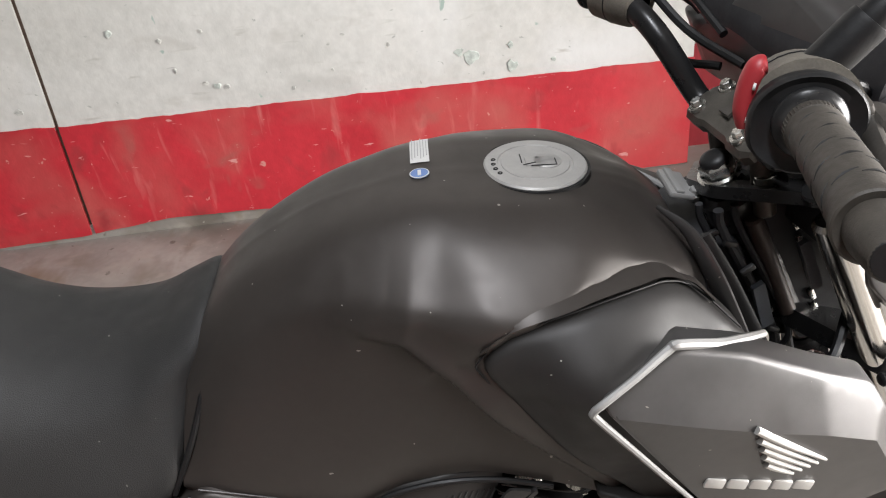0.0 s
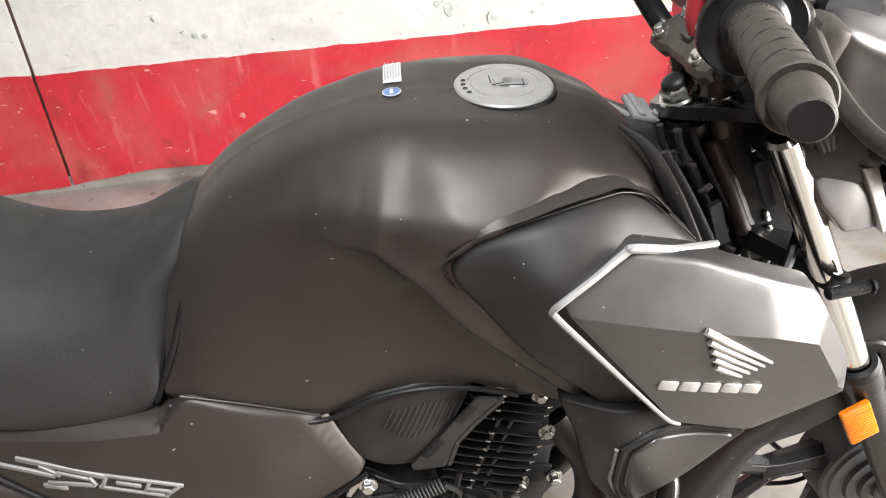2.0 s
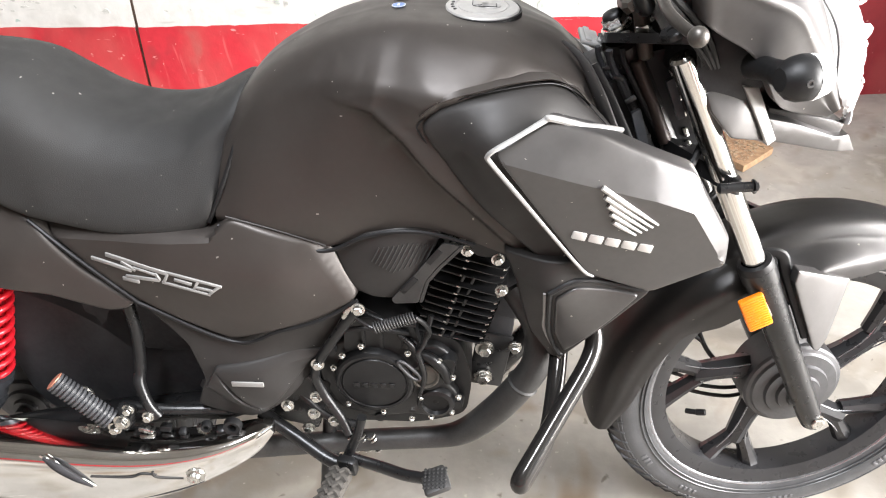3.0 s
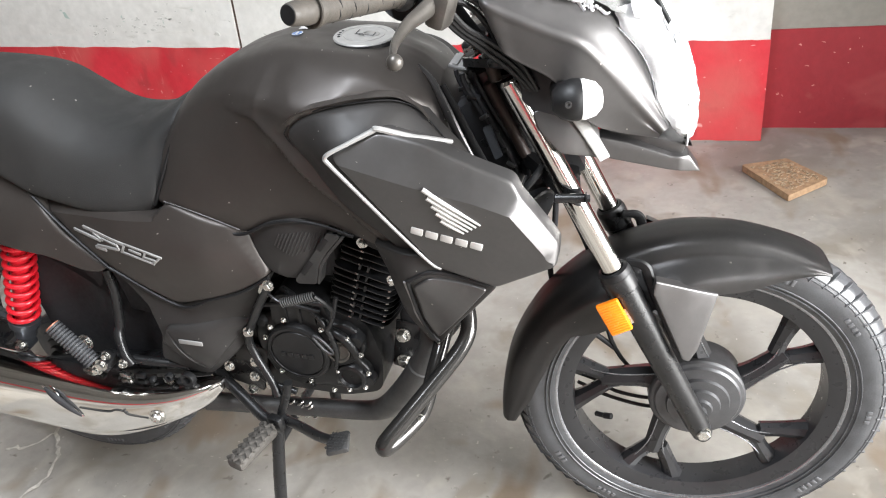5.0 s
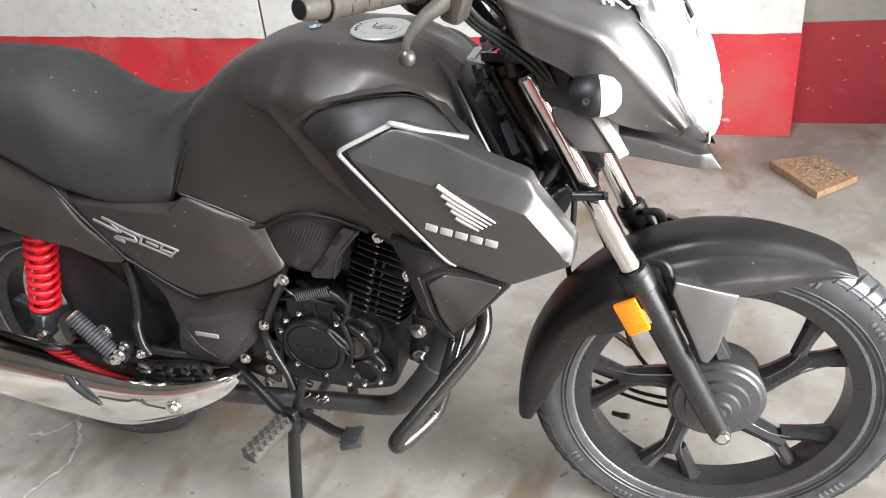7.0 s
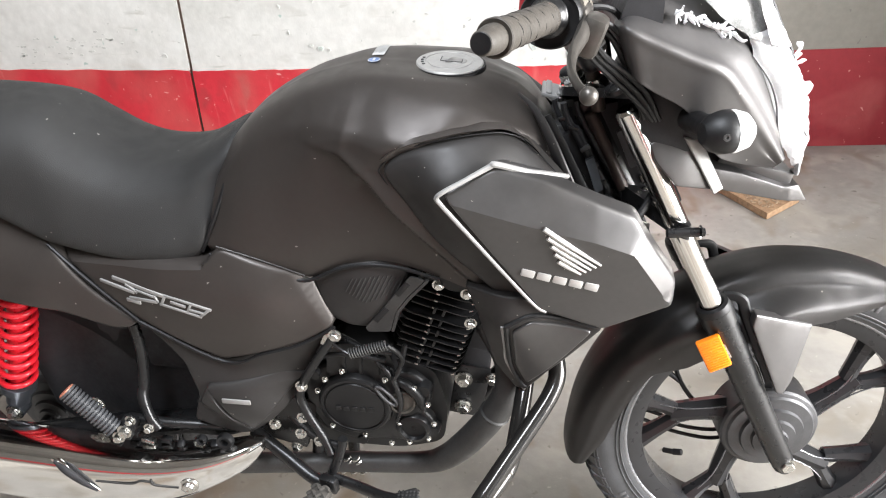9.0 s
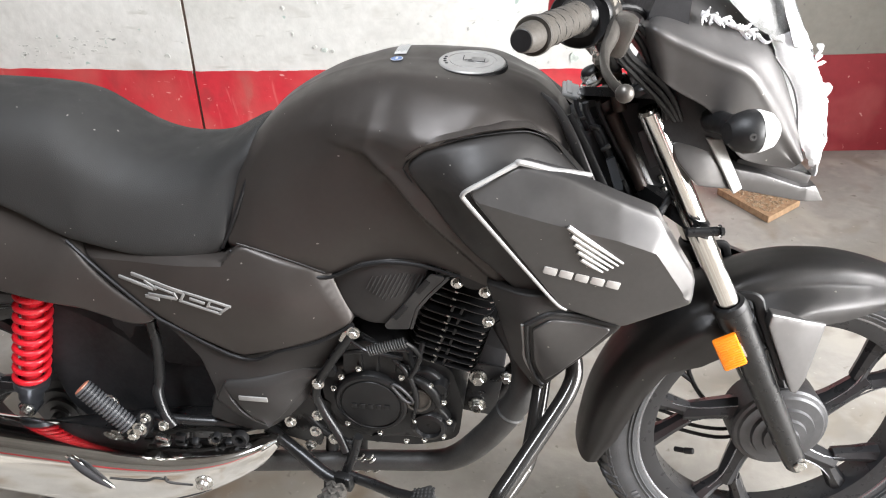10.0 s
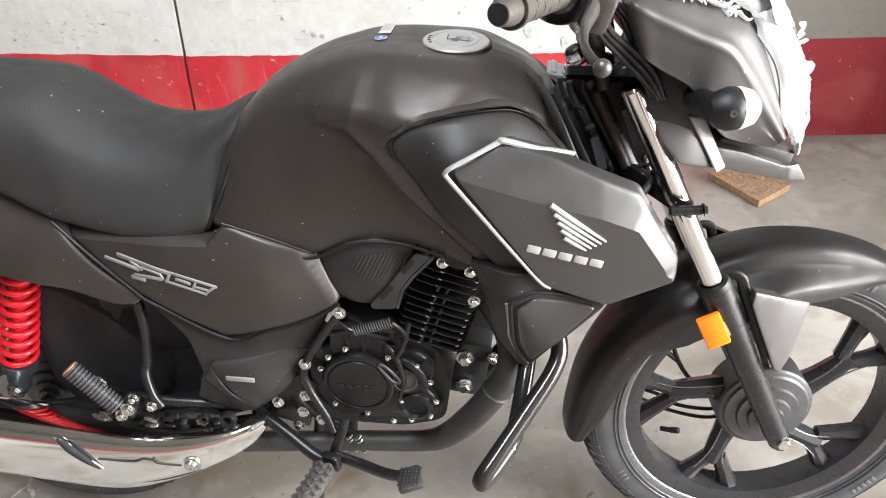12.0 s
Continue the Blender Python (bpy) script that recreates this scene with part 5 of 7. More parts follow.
for sgn in (-1, 1):
    a, b = Vector((0.271, sgn * 0.186, 1.0455)), Vector((0.205, sgn * 0.3427, 1.0665))
    w = (b - a).normalized()
    n = (b - a).length
    rear = Vector((-0.9276, 0.3736 * -sgn, 0))
    over = Vector((0.0417, 0.1036 * -sgn, 0.9937))
    gp = bmesh.new()
    prof = [(0.0111, 0.011), (0.0163, 0.0112), (0.0163, 0.0205), (0.0158, 0.0212), (0.0154, n - 0.030), (0.0157, n - 0.026), (0.0176, n - 0.024), (0.0176, n - 0.0185), (0.0166, n - 0.0175), (0.0130, n - 0.0185)]
    lathe(gp, a, w, prof, 40)
    grip = part("grip", gp, GRIP, bar, "dusty black rubber handlebar grip with cut grooves", 35, True)
    fg = lathe(bmesh.new(), a, w, [(0.0111, 0), (0.0205, 0.0), (0.0212, 0.0012), (0.0212, 0.0032), (0.0200, 0.0046), (0.0182, 0.0062), (0.0168, 0.0095), (0.0160, 0.0113)], 40)
    part("flange", fg, SATIN, grip, "smooth black flange", 50, True)
    ew = lathe(bmesh.new(), a, w, [(0.0132, n - 0.019), (0.0134, n - 0.012), (0.0110, n + 0.009), (0.0100, n + 0.0120), (0.0092, n + 0.0126)], 36)
    end = part("bar_end", ew, GRIP, grip, "tapered matt black bar-end weight", 30, True)
    part("end_face", lathe(bmesh.new(), a, w, [(0.0096, n + 0.0123), (0.0090, n + 0.0128), (0, n + 0.0128)], 28), BLACK, end, "", 30, True)
    u = w.orthogonal().normalized()
    v = w.cross(u)
    kn = bmesh.new()
    for i in range(44):
        th = 2 * math.pi * i / 44
        d = u * math.cos(th) + v * math.sin(th)
        rod(kn, a + w * 0.0118 + d * 0.0161, a + w * 0.0200 + d * 0.0161, 0.0006, 5)
    part("knurled_collar", kn, GRIP, grip, "", 40, True)
    for j in range(5):
        for i in range(7):
            th = 2 * math.pi * (i + 0.5 * (j % 2)) / 7
            rb = bmesh.new()
            c = a + w * (0.034 + 0.0225 * j)
            pts = [c + w * s * 0.35 + (u * math.cos(th + s * 62) + v * math.sin(th + s * 62)) * 0.01525 for s in (-0.007, 0.0, 0.007)]
            sweep(rb, pts, [0.0005, 0.0011, 0.0005], 5, 2)
            part("groove", rb, BLACK, grip, "", 40, True)
    # throttle drum end, dusty two-part switch housing behind it
    dr = lathe(bmesh.new(), a, w, [(0.0200, -0.003), (0.0270, -0.0035), (0.0315, -0.001), (0.0330, -0.003), (0.0336, -0.009), (0.0325, -0.016), (0.020, -0.016)], 40)
    for vert in dr.verts:
        d = vert.co - a
        if d.dot(over) > 0:
            vert.co -= over * 0.16 * d.dot(over)
        if d.dot(over) < 0 and d.dot(rear) > 0:
            vert.co += rear * 0.10 * d.dot(rear) * ease01(-d.dot(over) / 0.02)
    if sgn < 0:
        drum = part("throttle_drum", dr, BLACK, bar, "matt black throttle drum housing", 35, True)
    else:
        dr.free()
    slim = 1.0 if sgn < 0 else 0.72
    sw = lathe(bmesh.new(), a, w, [(r * slim, h) for r, h in ((0.0165, -0.064), (0.026, -0.063), (0.0310, -0.058), (0.0330, -0.046), (0.0338, -0.0165), (0.018, -0.0155))], 32)
    house = part("switch_housing", sw, CASE, bar, "dusty brown-grey switch housing with a split line", 35, True)
    sp = lathe(bmesh.new(), a, w, [(r * slim, h) for r, h in ((0.0320, -0.0390), (0.0340, -0.0386), (0.0340, -0.0378), (0.0320, -0.0374))], 32)
    part("split_line", sp, BLACK, house, "", 35, True)
    if sgn < 0:
        c = a - w * 0.0235
        rs = sweep(bmesh.new(), [c + rear * 0.0225 + over * 0.0300, c + rear * 0.0275 + over * 0.0285, c + rear * 0.0320 + over * 0.0160, c + rear * 0.0335 + over * 0.0020, c + rear * 0.0318 - over * 0.0080],
                   [0.0050, 0.0066, 0.0068, 0.0066, 0.0056], 14, 6, 1.25)
        part("kill_switch", rs, REDSW, house, "red engine stop switch", 35, True)
        for f in (0.018, -0.002):
            sy = lathe(bmesh.new(), a - w * 0.0135 + rear * (0.0296 - 0.15 * f) + over * f, (rear * 0.8 - w * 0.2 + over * 0.2).normalized(), [(0.0012, 0.002), (0.0012, 0.0036), (0.0022, 0.0036), (0.0022, 0.002)], 14)
            part("switch_mark", sy, PAPER, drum, "", 35, True)
    lv = bmesh.new()
    piv = Vector((0.306, sgn * 0.180, 1.040))
    block(lv, piv + Vector((-0.010, 0.010 * -sgn, 0.003)), (0.040, 0.036, 0.020), (0, 0, 20 * sgn), 0.006)
    block(lv, (0.314, sgn * 0.186, 1.024), (0.026, 0.036, 0.044), (0, 22, 15 * sgn), 0.008)
    perch = part("lever_perch", lv, LEVER if sgn < 0 else SATIN, bar, "grey cast lever perch", 35, True)
    le = bmesh.new()
    sweep(le, [piv + Vector((0.004, 0, -0.002)), (0.304, sgn * 0.200, 1.031), (0.2965, sgn * 0.222, 1.0275), (0.2875, sgn * 0.250, 1.0243), (0.282, sgn * 0.288, 1.018), (0.285, sgn * 0.320, 1.0140), (0.289, sgn * 0.332, 1.0122)],
          [0.0115, 0.0115, 0.0100, 0.0082, 0.0066, 0.0056, 0.0054], 12, 6, 0.62, up=(0, 0, 1))
    lev = part("brake_lever" if sgn < 0 else "clutch_lever", le, LEVER, bar, "brown-grey cast alloy hand lever with ball end", 45, True)
    bl = bmesh.new()
    bmesh.ops.create_uvsphere(bl, u_segments=20, v_segments=12, radius=0.0085)
    bl.transform(Matrix.Translation((0.2905, sgn * 0.338, 1.0115)))
    part("lever_ball", bl, LEVER, lev, "", 60, True)
# mirror stem
ms = bmesh.new()
a_stem = Vector((0.297, -0.158, 1.070))
top = a_stem + Vector((0.62, -0.22, 0.75)) * 0.16
rod(ms, a_stem, top, 0.0085, 16)
lathe(ms, a_stem, top - a_stem, [(0, -0.006), (0.0135, -0.006), (0.0135, 0.028), (0.0128, 0.031), (0.0105, 0.031), (0.0098, 0.052), (0.0085, 0.054)], 20)
part("mirror_stem", ms, BLACK, bar, "black mirror stem", 40, True)
for k, pts in enumerate((((0.290, -0.150, 1.045), (0.345, -0.130, 1.035), (0.372, -0.105, 0.985), (0.392, -0.085, 0.920), (0.405, -0.070, 0.860)),
                         ((0.292, -0.158, 1.030), (0.335, -0.140, 1.015), (0.362, -0.118, 0.970), (0.388, -0.098, 0.905), (0.402, -0.080, 0.850)),
                         ((0.304, -0.160, 1.045), (0.352, -0.135, 1.010), (0.378, -0.108, 0.950), (0.400, -0.095, 0.890)),
                         ((0.300, 0.165, 1.045), (0.350, 0.130, 1.030), (0.372, 0.090, 0.96), (0.38, 0.06, 0.88)))):
    cb = sweep(bmesh.new(), pts, 0.0036, 8, 6)
    part("control_cable", cb, BLACK, bar, "", 40, True)

# front mudguard
FENDER_A = np.concatenate([np.linspace(54.5, 84, 9), np.linspace(92, 124, 5), np.linspace(129, 146, 6), np.linspace(152, 187, 8)])
secs = []
for deg in FENDER_A:
    a = radians(deg)
    crest = np.interp(deg, [51, 60, 80, 95, 110, 130, 150, 175, 187], [0.310, 0.314, 0.319, 0.321, 0.321, 0.318, 0.318, 0.325, 0.335])
    edge = np.interp(deg, [51, 56, 60, 64, 72, 79, 90, 110, 125, 133, 138, 143, 155, 163, 176, 182, 187], [0.306, 0.304, 0.294, 0.280, 0.258, 0.246, 0.243, 0.235, 0.224, 0.228, 0.240, 0.256, 0.258, 0.261, 0.274, 0.292, 0.308])
    hw = np.interp(deg, [51, 60, 100, 150, 180, 187], [0.030, 0.046, 0.063, 0.060, 0.054, 0.048])
    deep = crest - edge
    bow = np.interp(deg, [60, 100, 124, 140, 187], [0.004, 0.010, 0.010, 0.003, 0.002])
    k = min(1.0, deep / 0.075)
    fl = float(np.interp(deg, [56, 72, 106, 124], [0.0, 1.0, 1.0, 0.0]))
    wide = float(np.interp(deg, [54, 64, 78, 90, 102, 112, 124], [0.034, 0.052, 0.068, 0.081, 0.094, 0.084, 0.066]))
    plain = [(0, 0), (0.002, 0.42 * hw), (0.010, 0.76 * hw), (0.022, 0.94 * hw), (0.034, hw + bow), (0.050, 1.03 * hw + bow), (0.062, 1.05 * hw + bow)]
    ledge = [(0, 0), (0.002, 0.38 * hw), (0.009, 0.64 * hw), (0.022, 0.78 * hw), (0.031, 0.86 * hw), (0.048, 0.93 * wide), (0.058, wide)]
    rows = [(crest - (p[0] * (1 - fl) + q[0] * fl) * k, p[1] * (1 - fl) + q[1] * fl) for p, q in zip(plain, ledge)]
    rows.append((edge, (1.04 * hw + bow * 0.8) * (1 - fl) + (wide + 0.002) * fl))
    secs.append([(WC.x + r * math.cos(a), y, WC.z + r * math.sin(a)) for r, y in rows])
fd = loft(bmesh.new(), secs, 4, 3, True, False)
bmesh.ops.solidify(fd, geom=fd.faces[:], thickness=0.003)
bmesh.ops.translate(fd, vec=(0, WC.y, 0), verts=fd.verts[:])
fender = part("front_mudguard", fd, GREY, bike, "matte metallic grey front mudguard", 50, True)
for sgn in (-1, 1):
    g = shell(bmesh.new(), [(0.5600, 0.5950), (0.6520, 0.5545), (0.6230, 0.4730), (0.6100, 0.4560), (0.6000, 0.4610), (0.5560, 0.5760)], smooth_half([(0.560, 0.594, 0.103), (0.652, 0.555, 0.078), (0.610, 0.458, 0.112), (0.600, 0.54, 0.100), (0.575, 0.54, 0.106)]), 0.014, 0.0025, 0.008, 0.003, side=sgn)
    bmesh.ops.translate(g, vec=(0, WC.y * 0.7, 0), verts=g.verts[:])
    part("mudguard_stay", g, GREY, fender, "grey triangular mudguard stay", 40, True)
    gk = bmesh.new()
    sweep(gk, [(0.520, sgn * 0.074 + 0.01, 0.612), (0.545, sgn * 0.078 + 0.01, 0.606), (0.556, sgn * 0.082 + 0.01, 0.575), (0.592, sgn * 0.100 + 0.01, 0.475)], [0.006, 0.008, 0.008, 0.006], 8, 5, 0.7)
    part("fork_brace", gk, BLACK, fender, "", 40, True)
# side reflector
rf = bmesh.new()
block(rf, (0.501, -0.111, 0.546), (0.034, 0.009, 0.058), (0, -24, 0), 0.003)
refl = part("side_reflector", rf, ORANGE, bike, "amber plastic side reflector on a bracket", 35, True)
for k in range(12):
    rl = bmesh.new()
    block(rl, (0.5013 - 0.0024 * (k - 5.5) * 0.4 * 0, -0.1158, 0.546), (0.030, 0.0014, 0.0022), (0, -24, 0), 0.0006)
    rl.transform(Matrix.Translation(Vector((-0.41, 0, 0.91)) * 0.0044 * (k - 5.5)))
    part("prism", rl, ORANGE, refl, "", 35, True)
rk = bmesh.new()
block(rk, (0.515, -0.102, 0.540), (0.030, 0.006, 0.030), (0, -24, 0), 0.002)
part("reflector_bracket", rk, STEEL, refl, "", 40, True)
bc = sweep(bmesh.new(), [(0.42, 0.02, 0.70), (0.47, 0.045, 0.55), (0.50, 0.05, 0.38), (0.55, 0.05, 0.30), (0.60, 0.045, 0.29)], 0.004, 8, 6)
part("brake_cable", bc, BLACK, bike, "black front brake cable", 40, True)

for pts in (((0.430, 0.05, 0.312), (0.478, 0.05, 0.289), (0.508, 0.05, 0.265), (0.570, 0.05, 0.250), (0.620, 0.05, 0.262)), ((0.440, 0.05, 0.286), (0.4975, 0.05, 0.252), (0.570, 0.05, 0.230), (0.620, 0.05, 0.246))):
    part("hub_cable", sweep(bmesh.new(), pts, 0.0034, 8, 6), BLACK, bike, "", 40, True)
hr = sweep(bmesh.new(), [(0.408, 0.030, 0.700), (0.413, 0.030, 0.660), (0.405, 0.032, 0.580), (0.398, 0.036, 0.510), (0.430, 0.040, 0.430), (0.500, 0.044, 0.360)], 0.0048, 8, 6)
part("front_hose", hr, LOOM, bike, "black front cable in its sleeve", 50)

# headlamp cowl
CR = [(0.346, 0.126, 1.014), (0.354, 0.158, 1.021), (0.385, 0.160, 1.004), (0.424, 0.158, 0.984), (0.466, 0.153, 0.963), (0.494, 0.138, 0.929), (0.527, 0.115, 0.882), (0.566, 0.093, 0.826)]
UP = [(0.356, 0.095, 1.026), (0.368, 0.115, 1.036), (0.400, 0.122, 1.026), (0.440, 0.121, 1.006), (0.478, 0.116, 0.986), (0.509, 0.107, 0.960), (0.545, 0.091, 0.894), (0.573, 0.079, 0.824)]
TP = [(0.362, 0, 1.066), (0.372, 0, 1.075), (0.410, 0, 1.068), (0.450, 0, 1.050), (0.490, 0, 1.024), (0.520, 0, 0.990), (0.560, 0, 0.900), (0.588, 0, 0.815)]
LO = [(0.366, 0.118, 0.963), (0.372, 0.143, 0.958), (0.392, 0.142, 0.943), (0.428, 0.138, 0.919), (0.452, 0.132, 0.886), (0.474, 0.120, 0.853), (0.503, 0.100, 0.832), (0.559, 0.078, 0.810)]
secs = []
for c, u, t_, l in zip(CR, UP, TP, LO):
    c, u, t_, l = (np.array(q) for q in (c, u, t_, l))
    toward = lambda p, q, d: p + (q - p) / np.linalg.norm(q - p) * d  # noqa: E731
    bulge = np.array((0, 0.005, 0))
    secs.append([t_, (t_ * 0.4 + u * 0.6) + np.array((0, 0, 0.008)), u, toward(c, u, 0.016), toward(c, u, 0.005), toward(c, l, 0.004), toward(c, l, 0.014), (c + l) / 2 + bulge * 0.15, toward(l, c, 0.006), l, l + np.array((0.0005, -0.004, -0.0015)), l + np.array((0.004, -0.030, -0.004))])
cw = part("headlamp_cowl", loft(bmesh.new(), secs, 6, 7), GREY_MUTED, bike, "matte metallic grey headlamp cowl with a folded edge", 60, True)
cb = bmesh.new()
block(cb, (0.435, 0, 0.905), (0.10, 0.20, 0.12), (0, 24, 0), 0.02)
part("cowl_bracket", cb, LOOM, cw, "", 40, True)

cluster = prism(bmesh.new(), [(0.353, 1.000), (0.353, 1.030), (0.366, 1.062), (0.400, 1.060), (0.394, 0.958), (0.374, 0.962)], -0.136, 0.136, 0.008)
part("instrument_pod", cluster, LOOM, bike, "black plastic back of the instrument cluster", 30, True)
for pts in (((0.345, 0.060, 1.020), (0.338, 0.130, 1.050), (0.330, 0.200, 1.075), (0.318, 0.270, 1.080)), ((0.350, 0.030, 1.000), (0.325, 0.090, 1.020), (0.300, 0.150, 1.060), (0.275, 0.240, 1.085)), ((0.352, 0.075, 0.985), (0.322, 0.110, 0.990), (0.292, 0.150, 1.040))):
    part("control_cable", sweep(bmesh.new(), pts, 0.0042, 8, 6), BLACK, bar, "", 40, True)

# headlamp under its crumpled wrapping
def crumple(v, size, amp):
    """Sharp-creased folds of thin film."""
    p = v.co
    f = sum((0.35 - abs(noise.noise(p * size * k + Vector((k, 2 * k, 5))))) / k for k in (1.0, 2.3))
    g = noise.noise(p * size * 0.7 + Vector((7, 1, 3)))
    v.co += Vector((0.8 * f, 0.5 * g, 0.35 * f)) * amp


ln_secs = []
for x0, z0, w0, x1 in ((0.497, 0.990, 0.106, 0.548), (0.512, 0.962, 0.103, 0.570), (0.532, 0.930, 0.097, 0.588), (0.546, 0.895, 0.091, 0.603), (0.557, 0.855, 0.083, 0.613), (0.572, 0.824, 0.078, 0.617), (0.592, 0.797, 0.056, 0.616)):
    ln_secs.append([(x1, 0, z0 + 0.004), (x1 - 0.004, w0 * 0.40, z0 + 0.003), (x1 * 0.72 + x0 * 0.28, w0 * 0.78, z0 + 0.002), (x1 * 0.32 + x0 * 0.68, w0 * 0.97, z0), (x0 + 0.002, w0 - 0.002, z0)])
lb = loft(bmesh.new(), ln_secs, 12, 10, True, False)
for v in lb.verts:
    crumple(v, 34.0, 0.010)
bmesh.ops.solidify(lb, geom=lb.faces[:], thickness=0.002)
lamp = part("headlamp", lb, FILM, bike, "headlamp still wrapped in crumpled white film", 28, True)
sm = bmesh.new()
sweep(sm, [(0.508, -0.106, 0.966), (0.534, -0.098, 0.932), (0.548, -0.092, 0.900), (0.556, -0.088, 0.862), (0.568, -0.082, 0.830)], [0.0008, 0.0012, 0.0012, 0.0011, 0.0008], 6, 5)
part("lamp_seam", sm, ALLOY, lamp, "", 50, True)
rnd = random.Random(5)
for k in range(34):
    f = k / 33
    p = Vector((0.412 + 0.075 * f, -0.130 + 0.026 * f, 1.028 - 0.038 * f))
    fr = bmesh.new()
    d = Vector((rnd.uniform(-0.5, 0.6), rnd.uniform(-0.9, -0.2), rnd.uniform(-0.7, 0.5))).normalized()
    n = rnd.uniform(0.007, 0.016)
    q = Vector((rnd.uniform(-1, 1), rnd.uniform(-1, 1), rnd.uniform(-1, 1))) * 0.005
    sweep(fr, [p, p + d * n * 0.5 + q, p + d * n], [0.0026, 0.0022, 0.0010], 5, 3, 0.6)
    part("film_shred", fr, FILM, lamp, "", 60, True)
for k in range(12):
    a = k / 11
    p = Vector((0.577 + 0.022 * math.sin(a * 2.0) + rnd.uniform(-0.003, 0.003), -0.062 + 0.012 * a, 0.950 - 0.150 * a))
    fr = bmesh.new()
    pts = [p + Vector((rnd.uniform(-0.008, 0.006), rnd.uniform(-0.012, 0.010), rnd.uniform(-0.012, 0.012))) for _ in range(4)]
    sweep(fr, pts, [0.002, 0.007, 0.006, 0.0012], 6, 4, 0.25)
    part("film_fold", fr, FILM, lamp, "", 30, True)
tp = sweep(bmesh.new(), [(0.600, -0.058, 0.858), (0.603, -0.054, 0.838), (0.605, -0.050, 0.818)], [0.0025, 0.0035, 0.002], 6, 3, 0.5)
part("blue_tape", tp, BLUE, lamp, "scrap of pale blue tape", 50, True)
vs = loft(bmesh.new(), [[(0.578, 0, 0.948), (0.569, 0.050, 0.948), (0.546, 0.085, 0.962), (0.500, 0.110, 0.988)], [(0.545, 0, 1.020), (0.531, 0.050, 1.022), (0.500, 0.085, 1.028), (0.450, 0.112, 1.030)], [(0.500, 0, 1.090), (0.488, 0.050, 1.090), (0.455, 0.080, 1.095), (0.420, 0.098, 1.095)]], 9, 9, True, False)
for v in vs.verts:
    crumple(v, 30.0, 0.006)
bmesh.ops.solidify(vs, geom=vs.faces[:], thickness=0.002)
screen = part("fly_screen", vs, SMOKE, bike, "small fly screen still wrapped in wrinkled film", 28, True)
for sgn in (-1, 1):
    es = sweep(bmesh.new(), [(0.575, 0.048 * sgn, 0.948), (0.556, 0.049 * sgn, 0.985), (0.537, 0.050 * sgn, 1.022), (0.494, 0.050 * sgn, 1.090)], 0.0032, 8, 5)
    part("screen_edge", es, BLACK, screen, "", 50, True)
    fw = loft(bmesh.new(), [[(0.556, 0.070 * sgn, 0.962), (0.542, 0.090 * sgn, 0.966), (0.520, 0.102 * sgn, 0.974)], [(0.530, 0.070 * sgn, 1.010), (0.522, 0.080 * sgn, 1.010), (0.512, 0.088 * sgn, 1.010)], [(0.512, 0.070 * sgn, 1.050), (0.508, 0.074 * sgn, 1.050), (0.503, 0.078 * sgn, 1.050)]], 6, 6, False, False)
    for v in fw.verts:
        v.co += Vector((0.006, 0.006 * sgn, 0.003))
        crumple(v, 40.0, 0.005)
    part("film_flap", fw, FILM, screen, "loose white film flap", 28, True)

# fork covers and beak under the lamp
for sgn in (-1, 1):
    wf = smooth_half([(0.401, 0.862, 0.097), (0.442, 0.868, 0.092), (0.433, 0.808, 0.106), (0.408, 0.839, 0.104), (0.482, 0.791, 0.088), (0.445, 0.836, 0.100)])
    wd = shell(bmesh.new(), [(0.399, 0.862), (0.414, 0.868), (0.444, 0.869), (0.487, 0.788), (0.433, 0.806), (0.406, 0.840)], wf, 0.05, 0.003, 0.006, 0.004, [[(0.414, 0.866), (0.440, 0.812)]], sgn)
    cov = part("fork_cover", wd, GREY, bike, "angular grey fork cover with a pale edge", 26, True)
    es = shell(bmesh.new(), [(0.439, 0.870), (0.462, 0.864), (0.498, 0.790), (0.484, 0.786)], lambda x, z: 0.1035 - (x - 0.445) * 0.22 - 0.35 * max(0.0, (x - 0.445) * 0.90 + (z - 0.869) * 0.44), 0.03, 0.002, 0.006, 0.002, side=sgn)
    part("pale_edge", es, TRIM, cov, "", 40, True)
    bk = shell(bmesh.new(), [(0.484, 0.818), (0.521, 0.806), (0.579, 0.780), (0.602, 0.777), (0.618, 0.750), (0.574, 0.761), (0.494, 0.787)], lambda x, z: 0.086 - (x - 0.484) * 0.15 - 0.18 * max(0.0, (z - 0.806) + (x - 0.484) * 0.30) - 0.3 * max(0.0, (x - 0.590)), 0.03, 0.002, 0.007, 0.002, [[(0.484, 0.806), (0.600, 0.771)], [(0.590, 0.782), (0.585, 0.756)]], sgn)
    part("beak_side", bk, GREY, bike, "grey beak panel under the headlamp", 20, True)
bkm = bmesh.new()
block(bkm, (0.545, 0, 0.795), (0.105, 0.115, 0.022), (0, 16, 0), 0.004)
part("beak", bkm, GREY, bike, "", 40, True)

